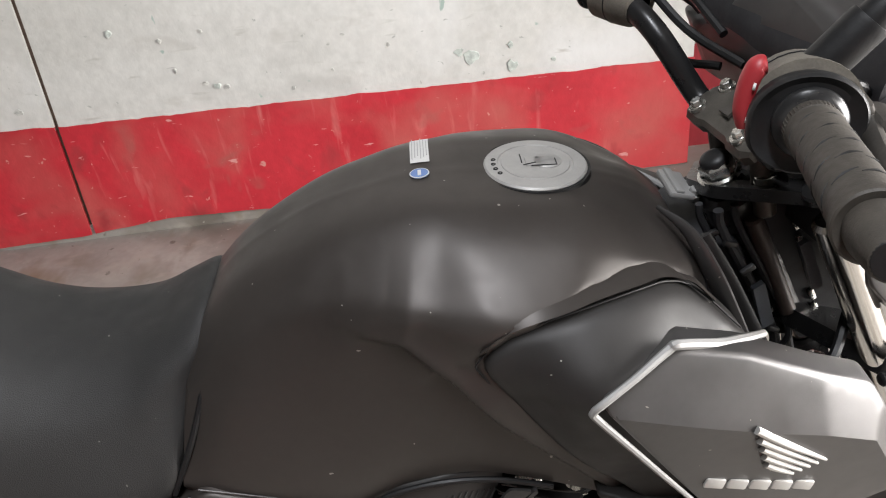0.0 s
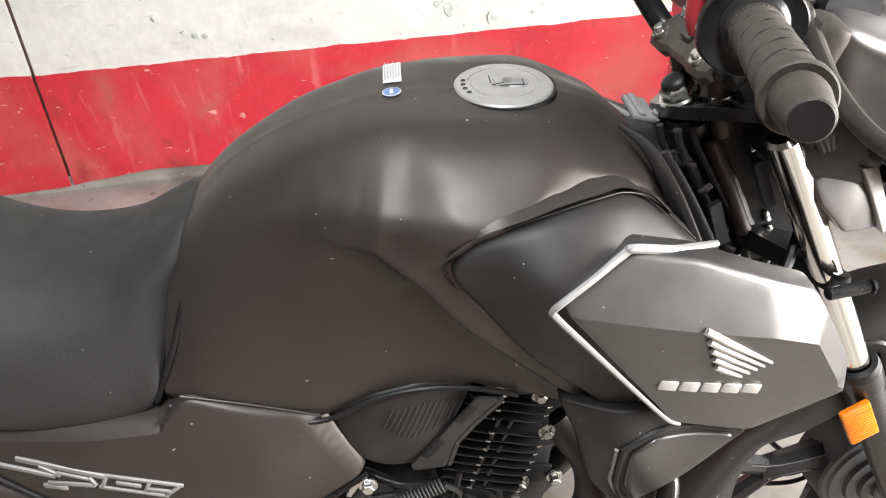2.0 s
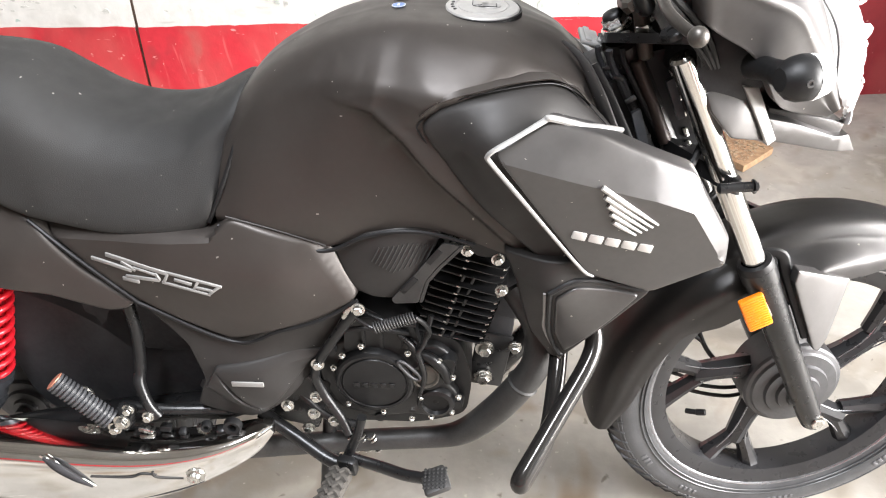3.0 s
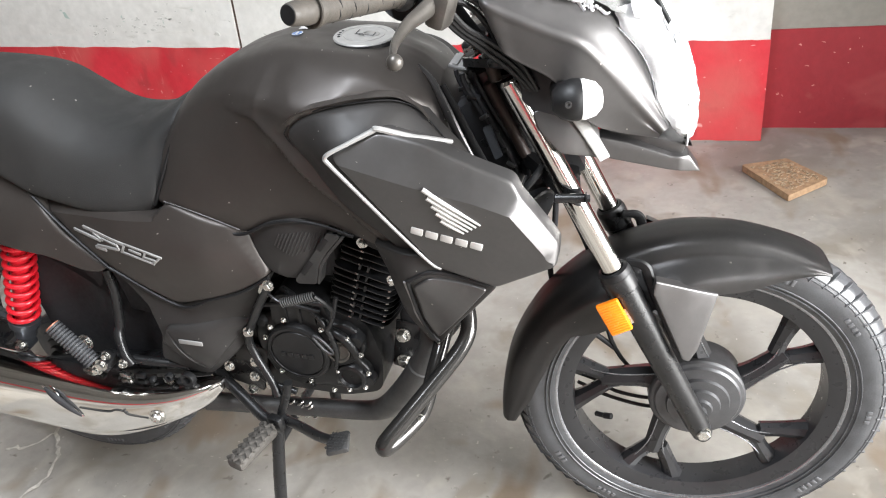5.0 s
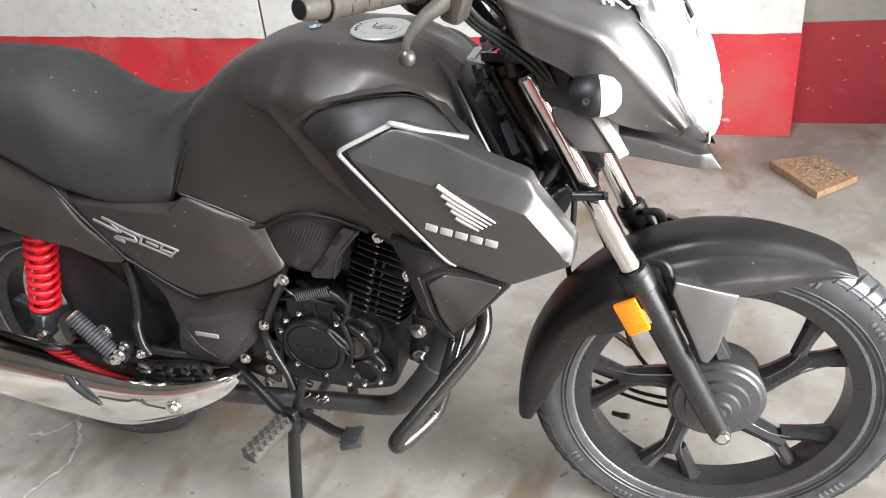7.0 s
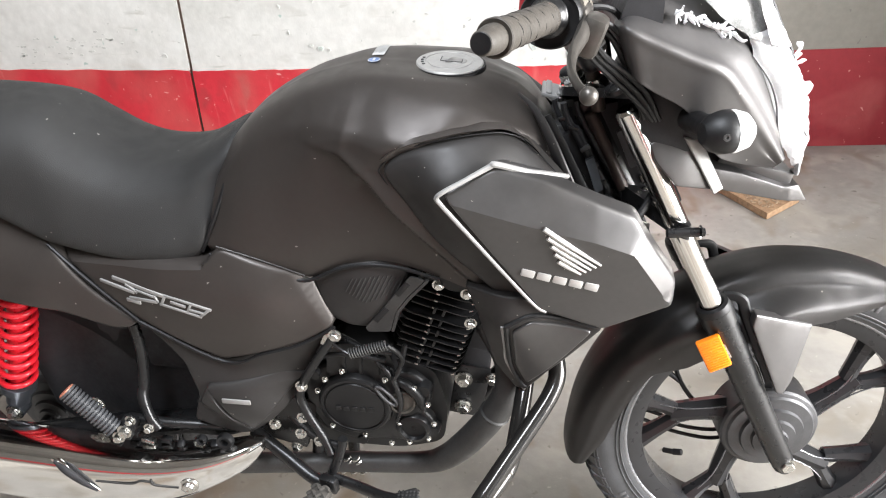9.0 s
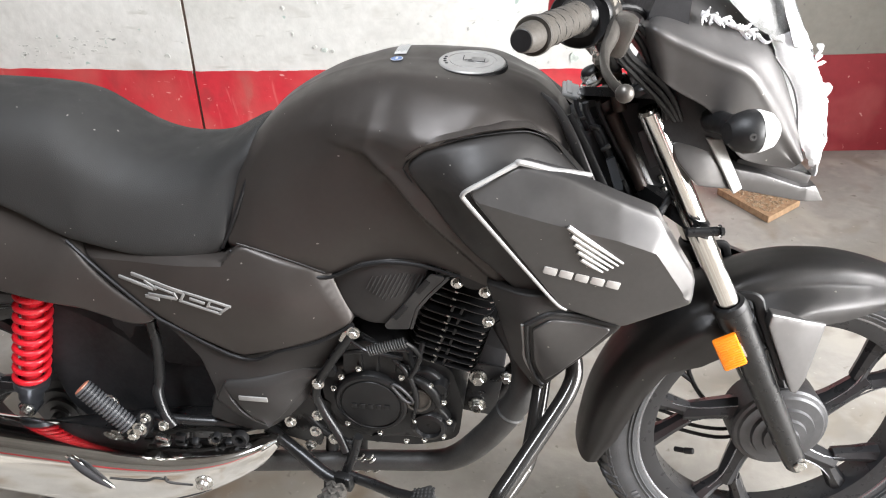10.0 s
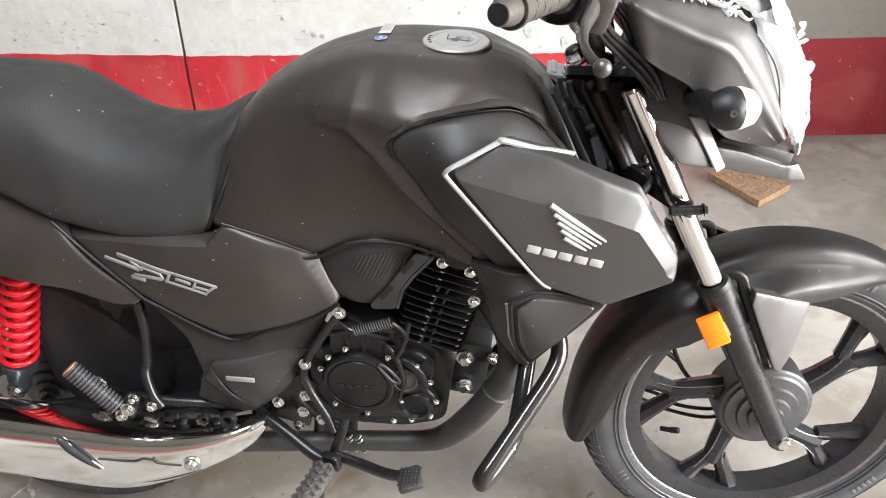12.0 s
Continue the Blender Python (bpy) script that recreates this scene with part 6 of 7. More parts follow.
# turn signal
ind = bmesh.new()
IC = Vector((0.446, -0.200, 0.913))
lathe(ind, IC - Vector((0.016, 0, 0)), (1, 0.16, -0.05), [(0, 0), (0.012, 0.001), (0.020, 0.009), (0.0245, 0.022), (0.0245, 0.031), (0.023, 0.034)], 10)
indi = part("turn_signal", ind, BLACK, bike, "black turn signal with pale wrapped lens", 40, True)
inl = lathe(bmesh.new(), IC - Vector((0.016, 0, 0)), (1, 0.16, -0.05), [(0.0235, 0.033), (0.0237, 0.037), (0.0195, 0.050), (0.0115, 0.057), (0, 0.059)], 20)
part("lens", inl, LENS, indi, "pale clear lens", 60, True)
isc = lathe(bmesh.new(), IC + Vector((0.004, -0.0245, 0.004)), (0, -1, 0.1), [(0.004, 0), (0.004, 0.002), (0.002, 0.002), (0.0015, 0.001), (0, 0.001)], 14)
part("lens_screw", isc, PIPE, indi, "", 30, True)
ist = sweep(bmesh.new(), [(0.440, -0.120, 0.900), (0.444, -0.150, 0.905), (0.448, -0.185, 0.910)], [0.016, 0.013, 0.016], 12, 5)
part("stalk", ist, BLACK, indi, "", 40, True)

# ---- engine ----
en = bmesh.new()
for y0, y1, out in ((-0.100, 0.11, [(-0.150, 0.500), (-0.060, 0.530), (0.040, 0.520), (0.110, 0.500), (0.125, 0.420), (0.112, 0.345), (0.040, 0.325), (-0.130, 0.335), (-0.165, 0.420)]),):
    loop = rounded(out, 0.022, 4)
    a = [en.verts.new((x, y0, z)) for x, z in loop]
    b = [en.verts.new((x, y1, z)) for x, z in loop]
    for i in range(len(loop)):
        j = (i + 1) % len(loop)
        en.faces.new((a[i], a[j], b[j], b[i]))
    en.faces.new(a)
    en.faces.new(b[::-1])
engine = part("engine", en, ENGINE, bike, "black single-cylinder air-cooled engine with finned barrel", 30)
case = shell(bmesh.new(), [(-0.104, 0.470), (-0.085, 0.503), (-0.030, 0.524), (0.028, 0.521), (0.052, 0.502), (0.078, 0.500), (0.100, 0.478), (0.104, 0.446), (0.088, 0.426), (0.104, 0.404), (0.102, 0.372), (0.072, 0.352), (0.030, 0.360), (-0.030, 0.354), (-0.082, 0.378), (-0.102, 0.424)], smooth_half([(-0.1, 0.45, 0.112), (0.0, 0.44, 0.124), (0.1, 0.45, 0.112), (0.0, 0.51, 0.114), (0.02, 0.36, 0.116), (0.07, 0.40, 0.118)]), 0.03, 0.006, 0.008, 0.010)
part("crankcase_cover", case, ENGINE, engine, "black painted crankcase cover", 40)
cl = lathe(bmesh.new(), (-0.018, -0.108, 0.442), (0, -1, 0), [(0.060, 0), (0.060, 0.014), (0.058, 0.019), (0.0545, 0.0215), (0.0505, 0.0215), (0.0495, 0.019), (0.0480, 0.019), (0.0465, 0.0215), (0.010, 0.023), (0, 0.023)], 56)
clutch = part("clutch_cover", cl, ENGINE, engine, "round black clutch cover", 30)
for k in range(5):
    lt = bmesh.new()
    block(lt, (-0.044 + 0.013 * k, -0.1315, 0.441 - 0.0006 * k), (0.009, 0.002, 0.009), (0, 2, 0), 0.0008)
    part("cast_bar", lt, SATIN, clutch)
lg_ = bmesh.new()
sweep(lg_, [(0.024, -0.129, 0.486), (0.034, -0.129, 0.479), (0.050, -0.128, 0.455), (0.047, -0.128, 0.448), (0.037, -0.129, 0.455), (0.022, -0.129, 0.479)], 0.0028, 8, 5, closed=True)
part("filler_lug", lg_, ALLOY, clutch, "dark cast filler lug", 50)
for x, z in ((-0.076, 0.468), (-0.060, 0.492), (-0.030, 0.510), (0.036, 0.495), (0.048, 0.405), (-0.012, 0.374), (-0.064, 0.392), (0.060, 0.362), (0.092, 0.372), (0.104, 0.405), (0.098, 0.446), (0.080, 0.480), (0.030, 0.358)):
    part("case_bolt", bolt(bmesh.new(), (x, -0.121, z), (0, -1, 0), 0.0032, 0.006), STEEL, engine, "", 30)
ub = prism(bmesh.new(), [(-0.058, 0.492), (-0.050, 0.548), (-0.030, 0.560), (0.020, 0.556), (0.046, 0.545), (0.056, 0.500)], -0.116, -0.06, 0.010)
part("upper_case", ub, ENGINE, engine, "black upper crankcase casting", 30)
rb_ = sweep(bmesh.new(), [(0.026, -0.120, 0.530), (0.044, -0.124, 0.510), (0.054, -0.126, 0.480), (0.056, -0.126, 0.448), (0.046, -0.125, 0.412)], [0.0035, 0.0045, 0.0048, 0.0045, 0.0035], 8, 5)
part("case_rib", rb_, SATIN, engine, "", 50)
for k in range(3):
    wb = prism(bmesh.new(), [(-0.030 + 0.026 * k, 0.502), (-0.026 + 0.026 * k, 0.548), (-0.022 + 0.026 * k, 0.548), (-0.025 + 0.026 * k, 0.502)], -0.119, -0.110, 0.001)
    part("case_web", wb, ENGINE, engine, "", 30)
of = lathe(bmesh.new(), (0.069, -0.100, 0.391), (0, -1, 0), [(0.030, 0), (0.030, 0.018), (0.027, 0.024), (0.021, 0.026), (0.019, 0.020), (0.004, 0.019), (0, 0.021)], 36)
part("oil_filter_cover", of, ENGINE, engine, "round black oil filter cover", 30)
nb = lathe(bmesh.new(), (0.058, -0.100, 0.446), (0.1, -1, 0.15), [(0.032, 0), (0.032, 0.012), (0.028, 0.020), (0.020, 0.022), (0.018, 0.016), (0, 0.018)], 36)
part("oil_pump_cover", nb, ENGINE, engine, "", 30)
oc = bmesh.new()
sweep(oc, [(0.052, -0.118, 0.492), (0.070, -0.121, 0.482), (0.084, -0.121, 0.462), (0.090, -0.120, 0.436)], [0.006, 0.008, 0.008, 0.006], 10, 5)
part("oil_gallery", oc, ENGINE, engine, "black cast oil gallery", 50)
pr = lathe(bmesh.new(), (0.058, -0.121, 0.449), (0.1, -1, 0.15), [(0.0205, 0), (0.0205, 0.004), (0.0185, 0.005), (0.0165, 0.004), (0.0160, 0.001), (0, 0.002)], 32)
part("pump_ring", pr, CLAMP, engine, "", 30)
for x, z, r in ((0.092, 0.470, 0.012), (0.040, 0.508, 0.010), (-0.078, 0.498, 0.010), (0.100, 0.384, 0.010), (-0.020, 0.358, 0.009)):
    part("bolt_boss", lathe(bmesh.new(), (x, -0.104, z), (0, -1, 0), [(r * 1.15, 0), (r, 0.012), (r * 0.9, 0.0165), (0, 0.0165)], 20), ENGINE, engine, "", 30)
for pts, r in ((((0.10, -0.09, 0.500), (0.135, -0.085, 0.520), (0.160, -0.07, 0.560)), 0.0045),
               (((-0.10, -0.118, 0.520), (-0.06, -0.130, 0.545), (-0.01, -0.126, 0.548), (0.040, -0.118, 0.530)), 0.0040)):
    part("hose", sweep(bmesh.new(), pts, r, 8, 6), BLACK, engine, "thin black rubber hose", 50)
dr = bmesh.new()
block(dr, (0.190, -0.020, 0.560), (0.070, 0.030, 0.160), (0, 14, 0), 0.008)
block(dr, (0.165, -0.018, 0.470), (0.050, 0.030, 0.110), (0, 8, 0), 0.008)
part("engine_bracket", dr, LOOM, frame_ob, "black engine front bracket", 40)

# barrel leaning forward, with fins
AX = Vector((math.sin(radians(19)), 0, math.cos(radians(19))))
CB = Vector((0.090, 0, 0.492))
brl = bmesh.new()
rod(brl, CB - AX * 0.02, CB + AX * 0.19, 0.058, 28)
barrel = part("barrel", brl, ENGINE, engine, "black finned cylinder barrel", 30)
fin_shape = rounded([(-0.058, -0.098), (0.050, -0.100), (0.060, -0.060), (0.060, 0.060), (0.050, 0.098), (-0.058, 0.098)], 0.022, 4)
ANG = Matrix.Rotation(radians(19), 4, "Y")
for k in range(11):
    fn = bmesh.new()
    z0 = 0.012 + 0.0135 * k
    s = 1.0 if k < 8 else 0.92
    loop = [Vector((x * s, y * s, 0)) for x, y in fin_shape]
    rings = []
    for dz, ins in ((0, 0.97), (0.0008, 1.0), (0.0022, 1.0), (0.003, 0.97)):
        rings.append([fn.verts.new(CB + ANG @ Vector((p.x * ins, p.y * ins, z0 + dz))) for p in loop])
    for ra, rb in zip(rings, rings[1:]):
        for i in range(len(loop)):
            j = (i + 1) % len(loop)
            fn.faces.new((ra[i], ra[j], rb[j], rb[i]))
    fn.faces.new(rings[0][::-1])
    fn.faces.new(rings[-1])
    part("fin", fn, ENGINE, barrel, "", 30)
# thin strips stand in for the highlights on the fins' edges
for k in range(11):
    s = 1.0 if k < 8 else 0.92
    for x0, x1, dip in ((-0.050, -0.012, -0.004), (0.006, 0.046, 0.004)):
        ed = bmesh.new()
        sweep(ed, [CB + ANG @ Vector((x * s, -0.0995 * s, 0.0135 + 0.0135 * k + dz)) for x, dz in ((x0, 0.001), ((x0 + x1) / 2, 0.0), (x1, dip * 0.4))], 0.0008, 6, 2)
        part("fin_edge_glint", ed, PIPE, barrel)
# bright flecks build the glints at the fin ends as small parts
for k in range(11):
    s = 1.0 if k < 8 else 0.92
    for x in (-0.013, 0.045):
        tp_ = bmesh.new()
        block(tp_, CB + ANG @ Vector((x * s, -0.1000 * s, 0.0140 + 0.0135 * k)), (0.0055, 0.0022, 0.0018), (0, 30 if x < 0 else -10, 0), 0.0005)
        part("fin_tip_glint", tp_, STEEL, barrel, "", 40)
for k in range(6):
    for x in (-0.010, 0.004):
        ed = bmesh.new()
        block(ed, CB + ANG @ Vector((x, -0.097, 0.020 + 0.0205 * k)), (0.004, 0.004, 0.012), (0, 24, 0), 0.0008)
        part("fin_web", ed, SATIN, barrel)
hdm = bmesh.new()
block(hdm, CB + AX * 0.178, (0.105, 0.165, 0.050), (0, 19, 0), 0.012)
head = part("cylinder_head", hdm, ENGINE, engine, "black cylinder head", 30)
for x, z, y in ((0.172, 0.590, -0.098), (0.128, 0.650, -0.086), (0.168, 0.634, -0.086)):
    part("head_bolt", bolt(bmesh.new(), (x, y, z), (0.1, -1, 0), 0.0062, 0.009), STEEL, head, "", 30)
hc = lathe(bmesh.new(), CB + AX * 0.185 + Vector((0.004, -0.070, -0.004)), (0, -1, 0), [(0.028, 0), (0.028, 0.014), (0.024, 0.018), (0, 0.018)], 28)
part("cam_cover", hc, ENGINE, head, "", 30)
for x, z, r in ((0.143, 0.427, 0.010), (0.138, 0.366, 0.010), (0.190, 0.430, 0.007)):
    part("mount_bolt", bolt(bmesh.new(), (x, -0.040, z), (0, -1, 0), r, 0.013), STEEL, frame_ob, "bright engine mounting bolt", 30)
mp = bmesh.new()
block(mp, (0.150, -0.036, 0.398), (0.056, 0.006, 0.110), (0, 12, 0), 0.004)
part("mount_plate", mp, SATIN, frame_ob)
# intake side: cover with fine grooves, bracket, spring
air_half = smooth_half([(-0.043, 0.694, 0.124), (0.049, 0.719, 0.128), (0.098, 0.703, 0.120), (0.040, 0.610, 0.134), (-0.020, 0.630, 0.136), (0.030, 0.670, 0.142)])
ab = shell(bmesh.new(), [(-0.045, 0.690), (-0.008, 0.711), (0.049, 0.719), (0.092, 0.714), (0.100, 0.702), (0.046, 0.606), (0.003, 0.610), (-0.020, 0.624), (-0.030, 0.640)], air_half, 0.05, 0.005, 0.009, 0.012)
airbox = part("intake_cover", ab, DARK, bike, "black intake cover with fine diagonal grooves", 40)
for k in range(13):
    gl = bmesh.new()
    x, z = 0.016 + 0.0058 * k, 0.6885 - 0.0004 * k
    n = 0.020 + 0.0035 * min(k, 12 - k)
    pts = [(x - n * 0.42 * s, -(air_half(x - n * 0.42 * s, z - n * 0.72 * s) + 0.0003), z - n * 0.72 * s) for s in (-0.35, 0.3, 1.0)]
    sweep(gl, pts, 0.0011, 5, 2)
    part("groove", gl, PIPE, airbox)
bs = prism(bmesh.new(), [(0.121, 0.694), (0.101, 0.700), (0.062, 0.652), (0.026, 0.610), (0.030, 0.603), (0.062, 0.604), (0.074, 0.640), (0.092, 0.664)], -0.1395, -0.1365, 0.004)
brk = part("intake_bracket", bs, PIPE, airbox, "dark slotted metal bracket", 30)
for x, z, n in ((0.088, 0.679, 0.026), (0.052, 0.634, 0.030)):
    so = bmesh.new()
    block(so, (x, -0.1398, z), (0.0085, 0.0016, n), (0, 41, 0), 0.0036)
    part("slot", so, BLACK, brk)
fl_ = prism(bmesh.new(), [(0.1225, 0.694), (0.093, 0.663), (0.075, 0.640), (0.063, 0.604), (0.0675, 0.604), (0.079, 0.638), (0.097, 0.661), (0.1265, 0.692)], -0.1395, -0.120, 0.002)
part("bracket_flange", fl_, PIPE, brk, "", 30)
tx = lathe(bmesh.new(), (0.108, -0.118, 0.690), (1, -0.1, 0.1), [(0, 0), (0.006, 0), (0.006, 0.020), (0, 0.020)], 12)
part("hose_clip", tx, STEEL, bike, "bright hose clip", 40)
spg = coil(bmesh.new(), (0.056, -0.148, 0.586), (0.000, -0.158, 0.576), 0.0068, 0.0015, 15)
part("return_spring", spg, PIPE, bike, "dark steel pedal return spring", 60)
for pts, r in ((((0.056, -0.148, 0.586), (0.066, -0.142, 0.570), (0.072, -0.134, 0.548), (0.066, -0.13, 0.53)), 0.0035), (((0.0, -0.158, 0.576), (-0.010, -0.155, 0.580), (-0.028, -0.150, 0.592)), 0.0025)):
    part("spring_link", sweep(bmesh.new(), pts, r, 8, 5), SATIN, bike)
stp = bmesh.new()
block(stp, (-0.030, -0.145, 0.592), (0.020, 0.008, 0.026), (0, 28, 0), 0.003)
part("stop_lug", stp, STEEL, bike, "worn bright stop lug")
for pts, r in ((((-0.020, -0.148, 0.600), (-0.060, -0.142, 0.545), (-0.098, -0.136, 0.480), (-0.096, -0.138, 0.440), (-0.072, -0.150, 0.392), (-0.062, -0.158, 0.365)), 0.0072),
               (((0.074, -0.115, 0.560), (0.062, -0.125, 0.520), (0.050, -0.128, 0.500)), 0.004), (((-0.03, -0.10, 0.56), (0.01, -0.115, 0.55), (0.05, -0.11, 0.54)), 0.006), (((-0.14, -0.11, 0.40), (-0.10, -0.12, 0.36), (-0.05, -0.12, 0.34)), 0.006)):
    part("brake_link", sweep(bmesh.new(), pts, r, 10, 6), SATIN, bike, "black bent steel link rod")
for x, y, z in ((-0.092, -0.140, 0.494), (-0.018, -0.150, 0.604), (-0.148, -0.148, 0.418), (-0.118, -0.130, 0.380), (-0.088, -0.132, 0.366), (-0.132, -0.128, 0.346), (-0.110, -0.126, 0.412)):
    part("frame_bolt", bolt(bmesh.new(), (x, y, z), (0, -1, 0.1), 0.0065, 0.009), STEEL, frame_ob, "", 30)
pv = bmesh.new()
block(pv, (-0.150, -0.110, 0.395), (0.10, 0.010, 0.11), (0, 20, 0), 0.006)
block(pv, (-0.235, -0.112, 0.385), (0.10, 0.012, 0.05), (0, -10, 0), 0.006)
part("pivot_plate", pv, SATIN, frame_ob, "black pressed pivot plate", 30)

# ---- exhaust ----
ex = bmesh.new()
sweep(ex, [(0.190, -0.060, 0.565), (0.222, -0.090, 0.515), (0.220, -0.108, 0.462), (0.192, -0.112, 0.412), (0.152, -0.106, 0.352), (0.108, -0.098, 0.302), (0.062, -0.094, 0.283), (-0.040, -0.098, 0.281), (-0.150, -0.112, 0.288), (-0.235, -0.140, 0.312)],
      [0.021, 0.0215, 0.022, 0.0225, 0.0225, 0.0205, 0.0180, 0.0175, 0.0175, 0.0175], 20, 8)
exhaust = part("exhaust_pipe", ex, PIPE, bike, "heat-black painted exhaust pipe", 40)
wl = lathe(bmesh.new(), (0.200, -0.112, 0.424), (0.45, -0.02, 0.89), [(0.0225, -0.003), (0.0248, 0), (0.0225, 0.003)], 24)
part("weld_ring", wl, PIPE, exhaust)
mu = bmesh.new()
rows = [(-0.180, -0.142, 0.366, 0.010, 0.010), (-0.206, -0.154, 0.356, 0.022, 0.022), (-0.260, -0.170, 0.344, 0.032, 0.032), (-0.340, -0.180, 0.329, 0.038, 0.047), (-0.430, -0.186, 0.326, 0.042, 0.062), (-0.540, -0.190, 0.343, 0.043, 0.065), (-0.700, -0.194, 0.372, 0.043, 0.062), (-0.860, -0.198, 0.408, 0.042, 0.058), (-0.980, -0.200, 0.436, 0.036, 0.048)]
cols = spline([r for r in rows], 6)
rings = []
for x, y, z, ry, rz in cols:
    ring = []
    for k in range(28):
        a = 2 * math.pi * k / 28
        c, s = math.cos(a), math.sin(a)
        pw = lambda t: math.copysign(abs(t) ** 0.52, t)  # noqa: E731
        ring.append(mu.verts.new((x, y + ry * pw(c), z + rz * pw(s))))
    rings.append(ring)
for ra, rb in zip(rings, rings[1:]):
    for k in range(28):
        mu.faces.new((ra[k], ra[(k + 1) % 28], rb[(k + 1) % 28], rb[k]))
mu.faces.new(rings[0][::-1])
mu.faces.new(rings[-1])
muffler = part("muffler", mu, CHROME, bike, "chromed muffler shield with a dark slot", 50)
part("shield_bolt", lathe(bmesh.new(), (-0.293, -0.208, 0.332), (0, -1, -0.1), [(0.0155, -0.004), (0.0155, 0.003), (0.011, 0.004), (0.010, 0.010), (0.004, 0.011), (0, 0.008)], 28), STEEL, muffler, "round bright shield bolt", 30)
# chromed rim and black slot first, then thin dark lines across the shield
for pts, r, mat in ((((-0.500, -0.2290, 0.4025), (-0.484, -0.2315, 0.383), (-0.462, -0.2310, 0.356), (-0.441, -0.2290, 0.330)), [0.0024, 0.0044, 0.0042, 0.0020], CHROME), (((-0.495, -0.2320, 0.400), (-0.480, -0.2340, 0.382), (-0.460, -0.2335, 0.356), (-0.443, -0.2310, 0.333)), [0.0024, 0.0070, 0.0062, 0.0020], LOOM), (((-0.345, -0.219, 0.345), (-0.365, -0.222, 0.351), (-0.385, -0.225, 0.347), (-0.440, -0.229, 0.354)), 0.0016, PIPE),
                    (((-0.310, -0.213, 0.330), (-0.345, -0.219, 0.340), (-0.350, -0.220, 0.352)), 0.0022, PIPE), (((-0.20, -0.170, 0.352), (-0.29, -0.206, 0.312), (-0.40, -0.222, 0.292), (-0.52, -0.225, 0.300)), 0.0020, PIPE)):
    part("shield_mark", sweep(bmesh.new(), pts, r, 8, 6, 0.8), mat, muffler, "", 50)
rnd = random.Random(14)
for k in range(9):
    x = -0.425 + 0.028 * k
    cl_ = bmesh.new()
    block(cl_, (x, -0.160 + rnd.uniform(-0.006, 0.006), 0.392 - 0.022 * k / 8 + rnd.uniform(-0.004, 0.004)), (rnd.uniform(0.010, 0.024), 0.012, rnd.uniform(0.006, 0.012)), (rnd.uniform(-20, 20), rnd.uniform(-30, 30), 0), 0.002)
    part("shield_clip", cl_, (SATIN, BLACK, STEEL)[k % 3], muffler, "", 40)
for x, r in ((-0.235, 0.014), (-0.275, 0.008)):
    gm = lathe(bmesh.new(), (x, -0.158, 0.388), (0, -1, 0.1), [(r * 0.45, 0), (r * 0.5, 0.010), (r * 0.9, 0.011), (r, 0.006), (r, 0)], 24)
    part("grommet", gm, BLACK, muffler, "black rubber grommet", 40)
un = sweep(bmesh.new(), [(-0.24, -0.130, 0.312), (-0.36, -0.150, 0.300), (-0.55, -0.170, 0.312), (-0.80, -0.185, 0.360)], [0.020, 0.042, 0.055, 0.05], 18, 6)
part("muffler_body", un, PIPE, muffler, "dark inner muffler body", 50)

# ---- guard, pegs, pedal, stand ----
cg = bmesh.new()
sweep(cg, [(0.255, -0.050, 0.590), (0.284, -0.095, 0.565), (0.297, -0.128, 0.534), (0.288, -0.156, 0.509), (0.250, -0.207, 0.473), (0.212, -0.258, 0.441), (0.193, -0.283, 0.424), (0.192, -0.284, 0.413), (0.203, -0.262, 0.410), (0.224, -0.222, 0.415), (0.233, -0.203, 0.428), (0.240, -0.180, 0.455), (0.248, -0.140, 0.490), (0.258, -0.070, 0.535)], 0.0128, 14, 7)
part("leg_guard", cg, node_material("gloss_black_tube", (0.05, 0.048, 0.046), 0.16, 0.7, 0.1, 30), bike, "glossy dark tubular leg guard", 50)
part("guard_bolt", bolt(bmesh.new(), (0.229, -0.222, 0.421), (0.3, -1, 0), 0.0050, 0.008), STEEL, bike, "", 30)
pg = bmesh.new()
sweep(pg, [(-0.205, -0.120, 0.372), (-0.150, -0.145, 0.345), (-0.095, -0.172, 0.322), (-0.060, -0.180, 0.316)], 0.0105, 12, 6)
peg_bar = part("peg_bar", pg, SATIN, bike, "black footpeg mounting bar", 40)

PA, PB = Vector((-0.072, -0.190, 0.322)), Vector((-0.098, -0.285, 0.316))
pk = bmesh.new()
block(pk, (0, 0, 0), (0.035, 0.096, 0.022), (0, 0, 0), 0.008)
M = Matrix.Translation((PA + PB) / 2) @ Matrix.Rotation(math.atan2(PB.y - PA.y, PB.x - PA.x) + math.pi / 2, 4, "Z")
pk.transform(M)
peg = part("rider_footpeg", pk, DUSTY, bike, "black rubber rider footpeg with chevron ribs", 35)
for k in range(7):
    for s in (-1, 1):
        ch = bmesh.new()
        sweep(ch, [(0, -0.040 + 0.0135 * k - 0.004, 0.012), (s * 0.008, -0.040 + 0.0135 * k + 0.003, 0.0120), (s * 0.0165, -0.040 + 0.0135 * k - 0.002, 0.0085)], 0.0036, 6, 3)
        ch.transform(M)
        part("tread_rib", ch, DUSTY, peg)
hz = bmesh.new()
block(hz, (-0.066, -0.182, 0.322), (0.030, 0.016, 0.030), (0, 0, -15), 0.004)
part("peg_hinge", hz, SATIN, peg_bar, "", 30)
bp = bmesh.new()
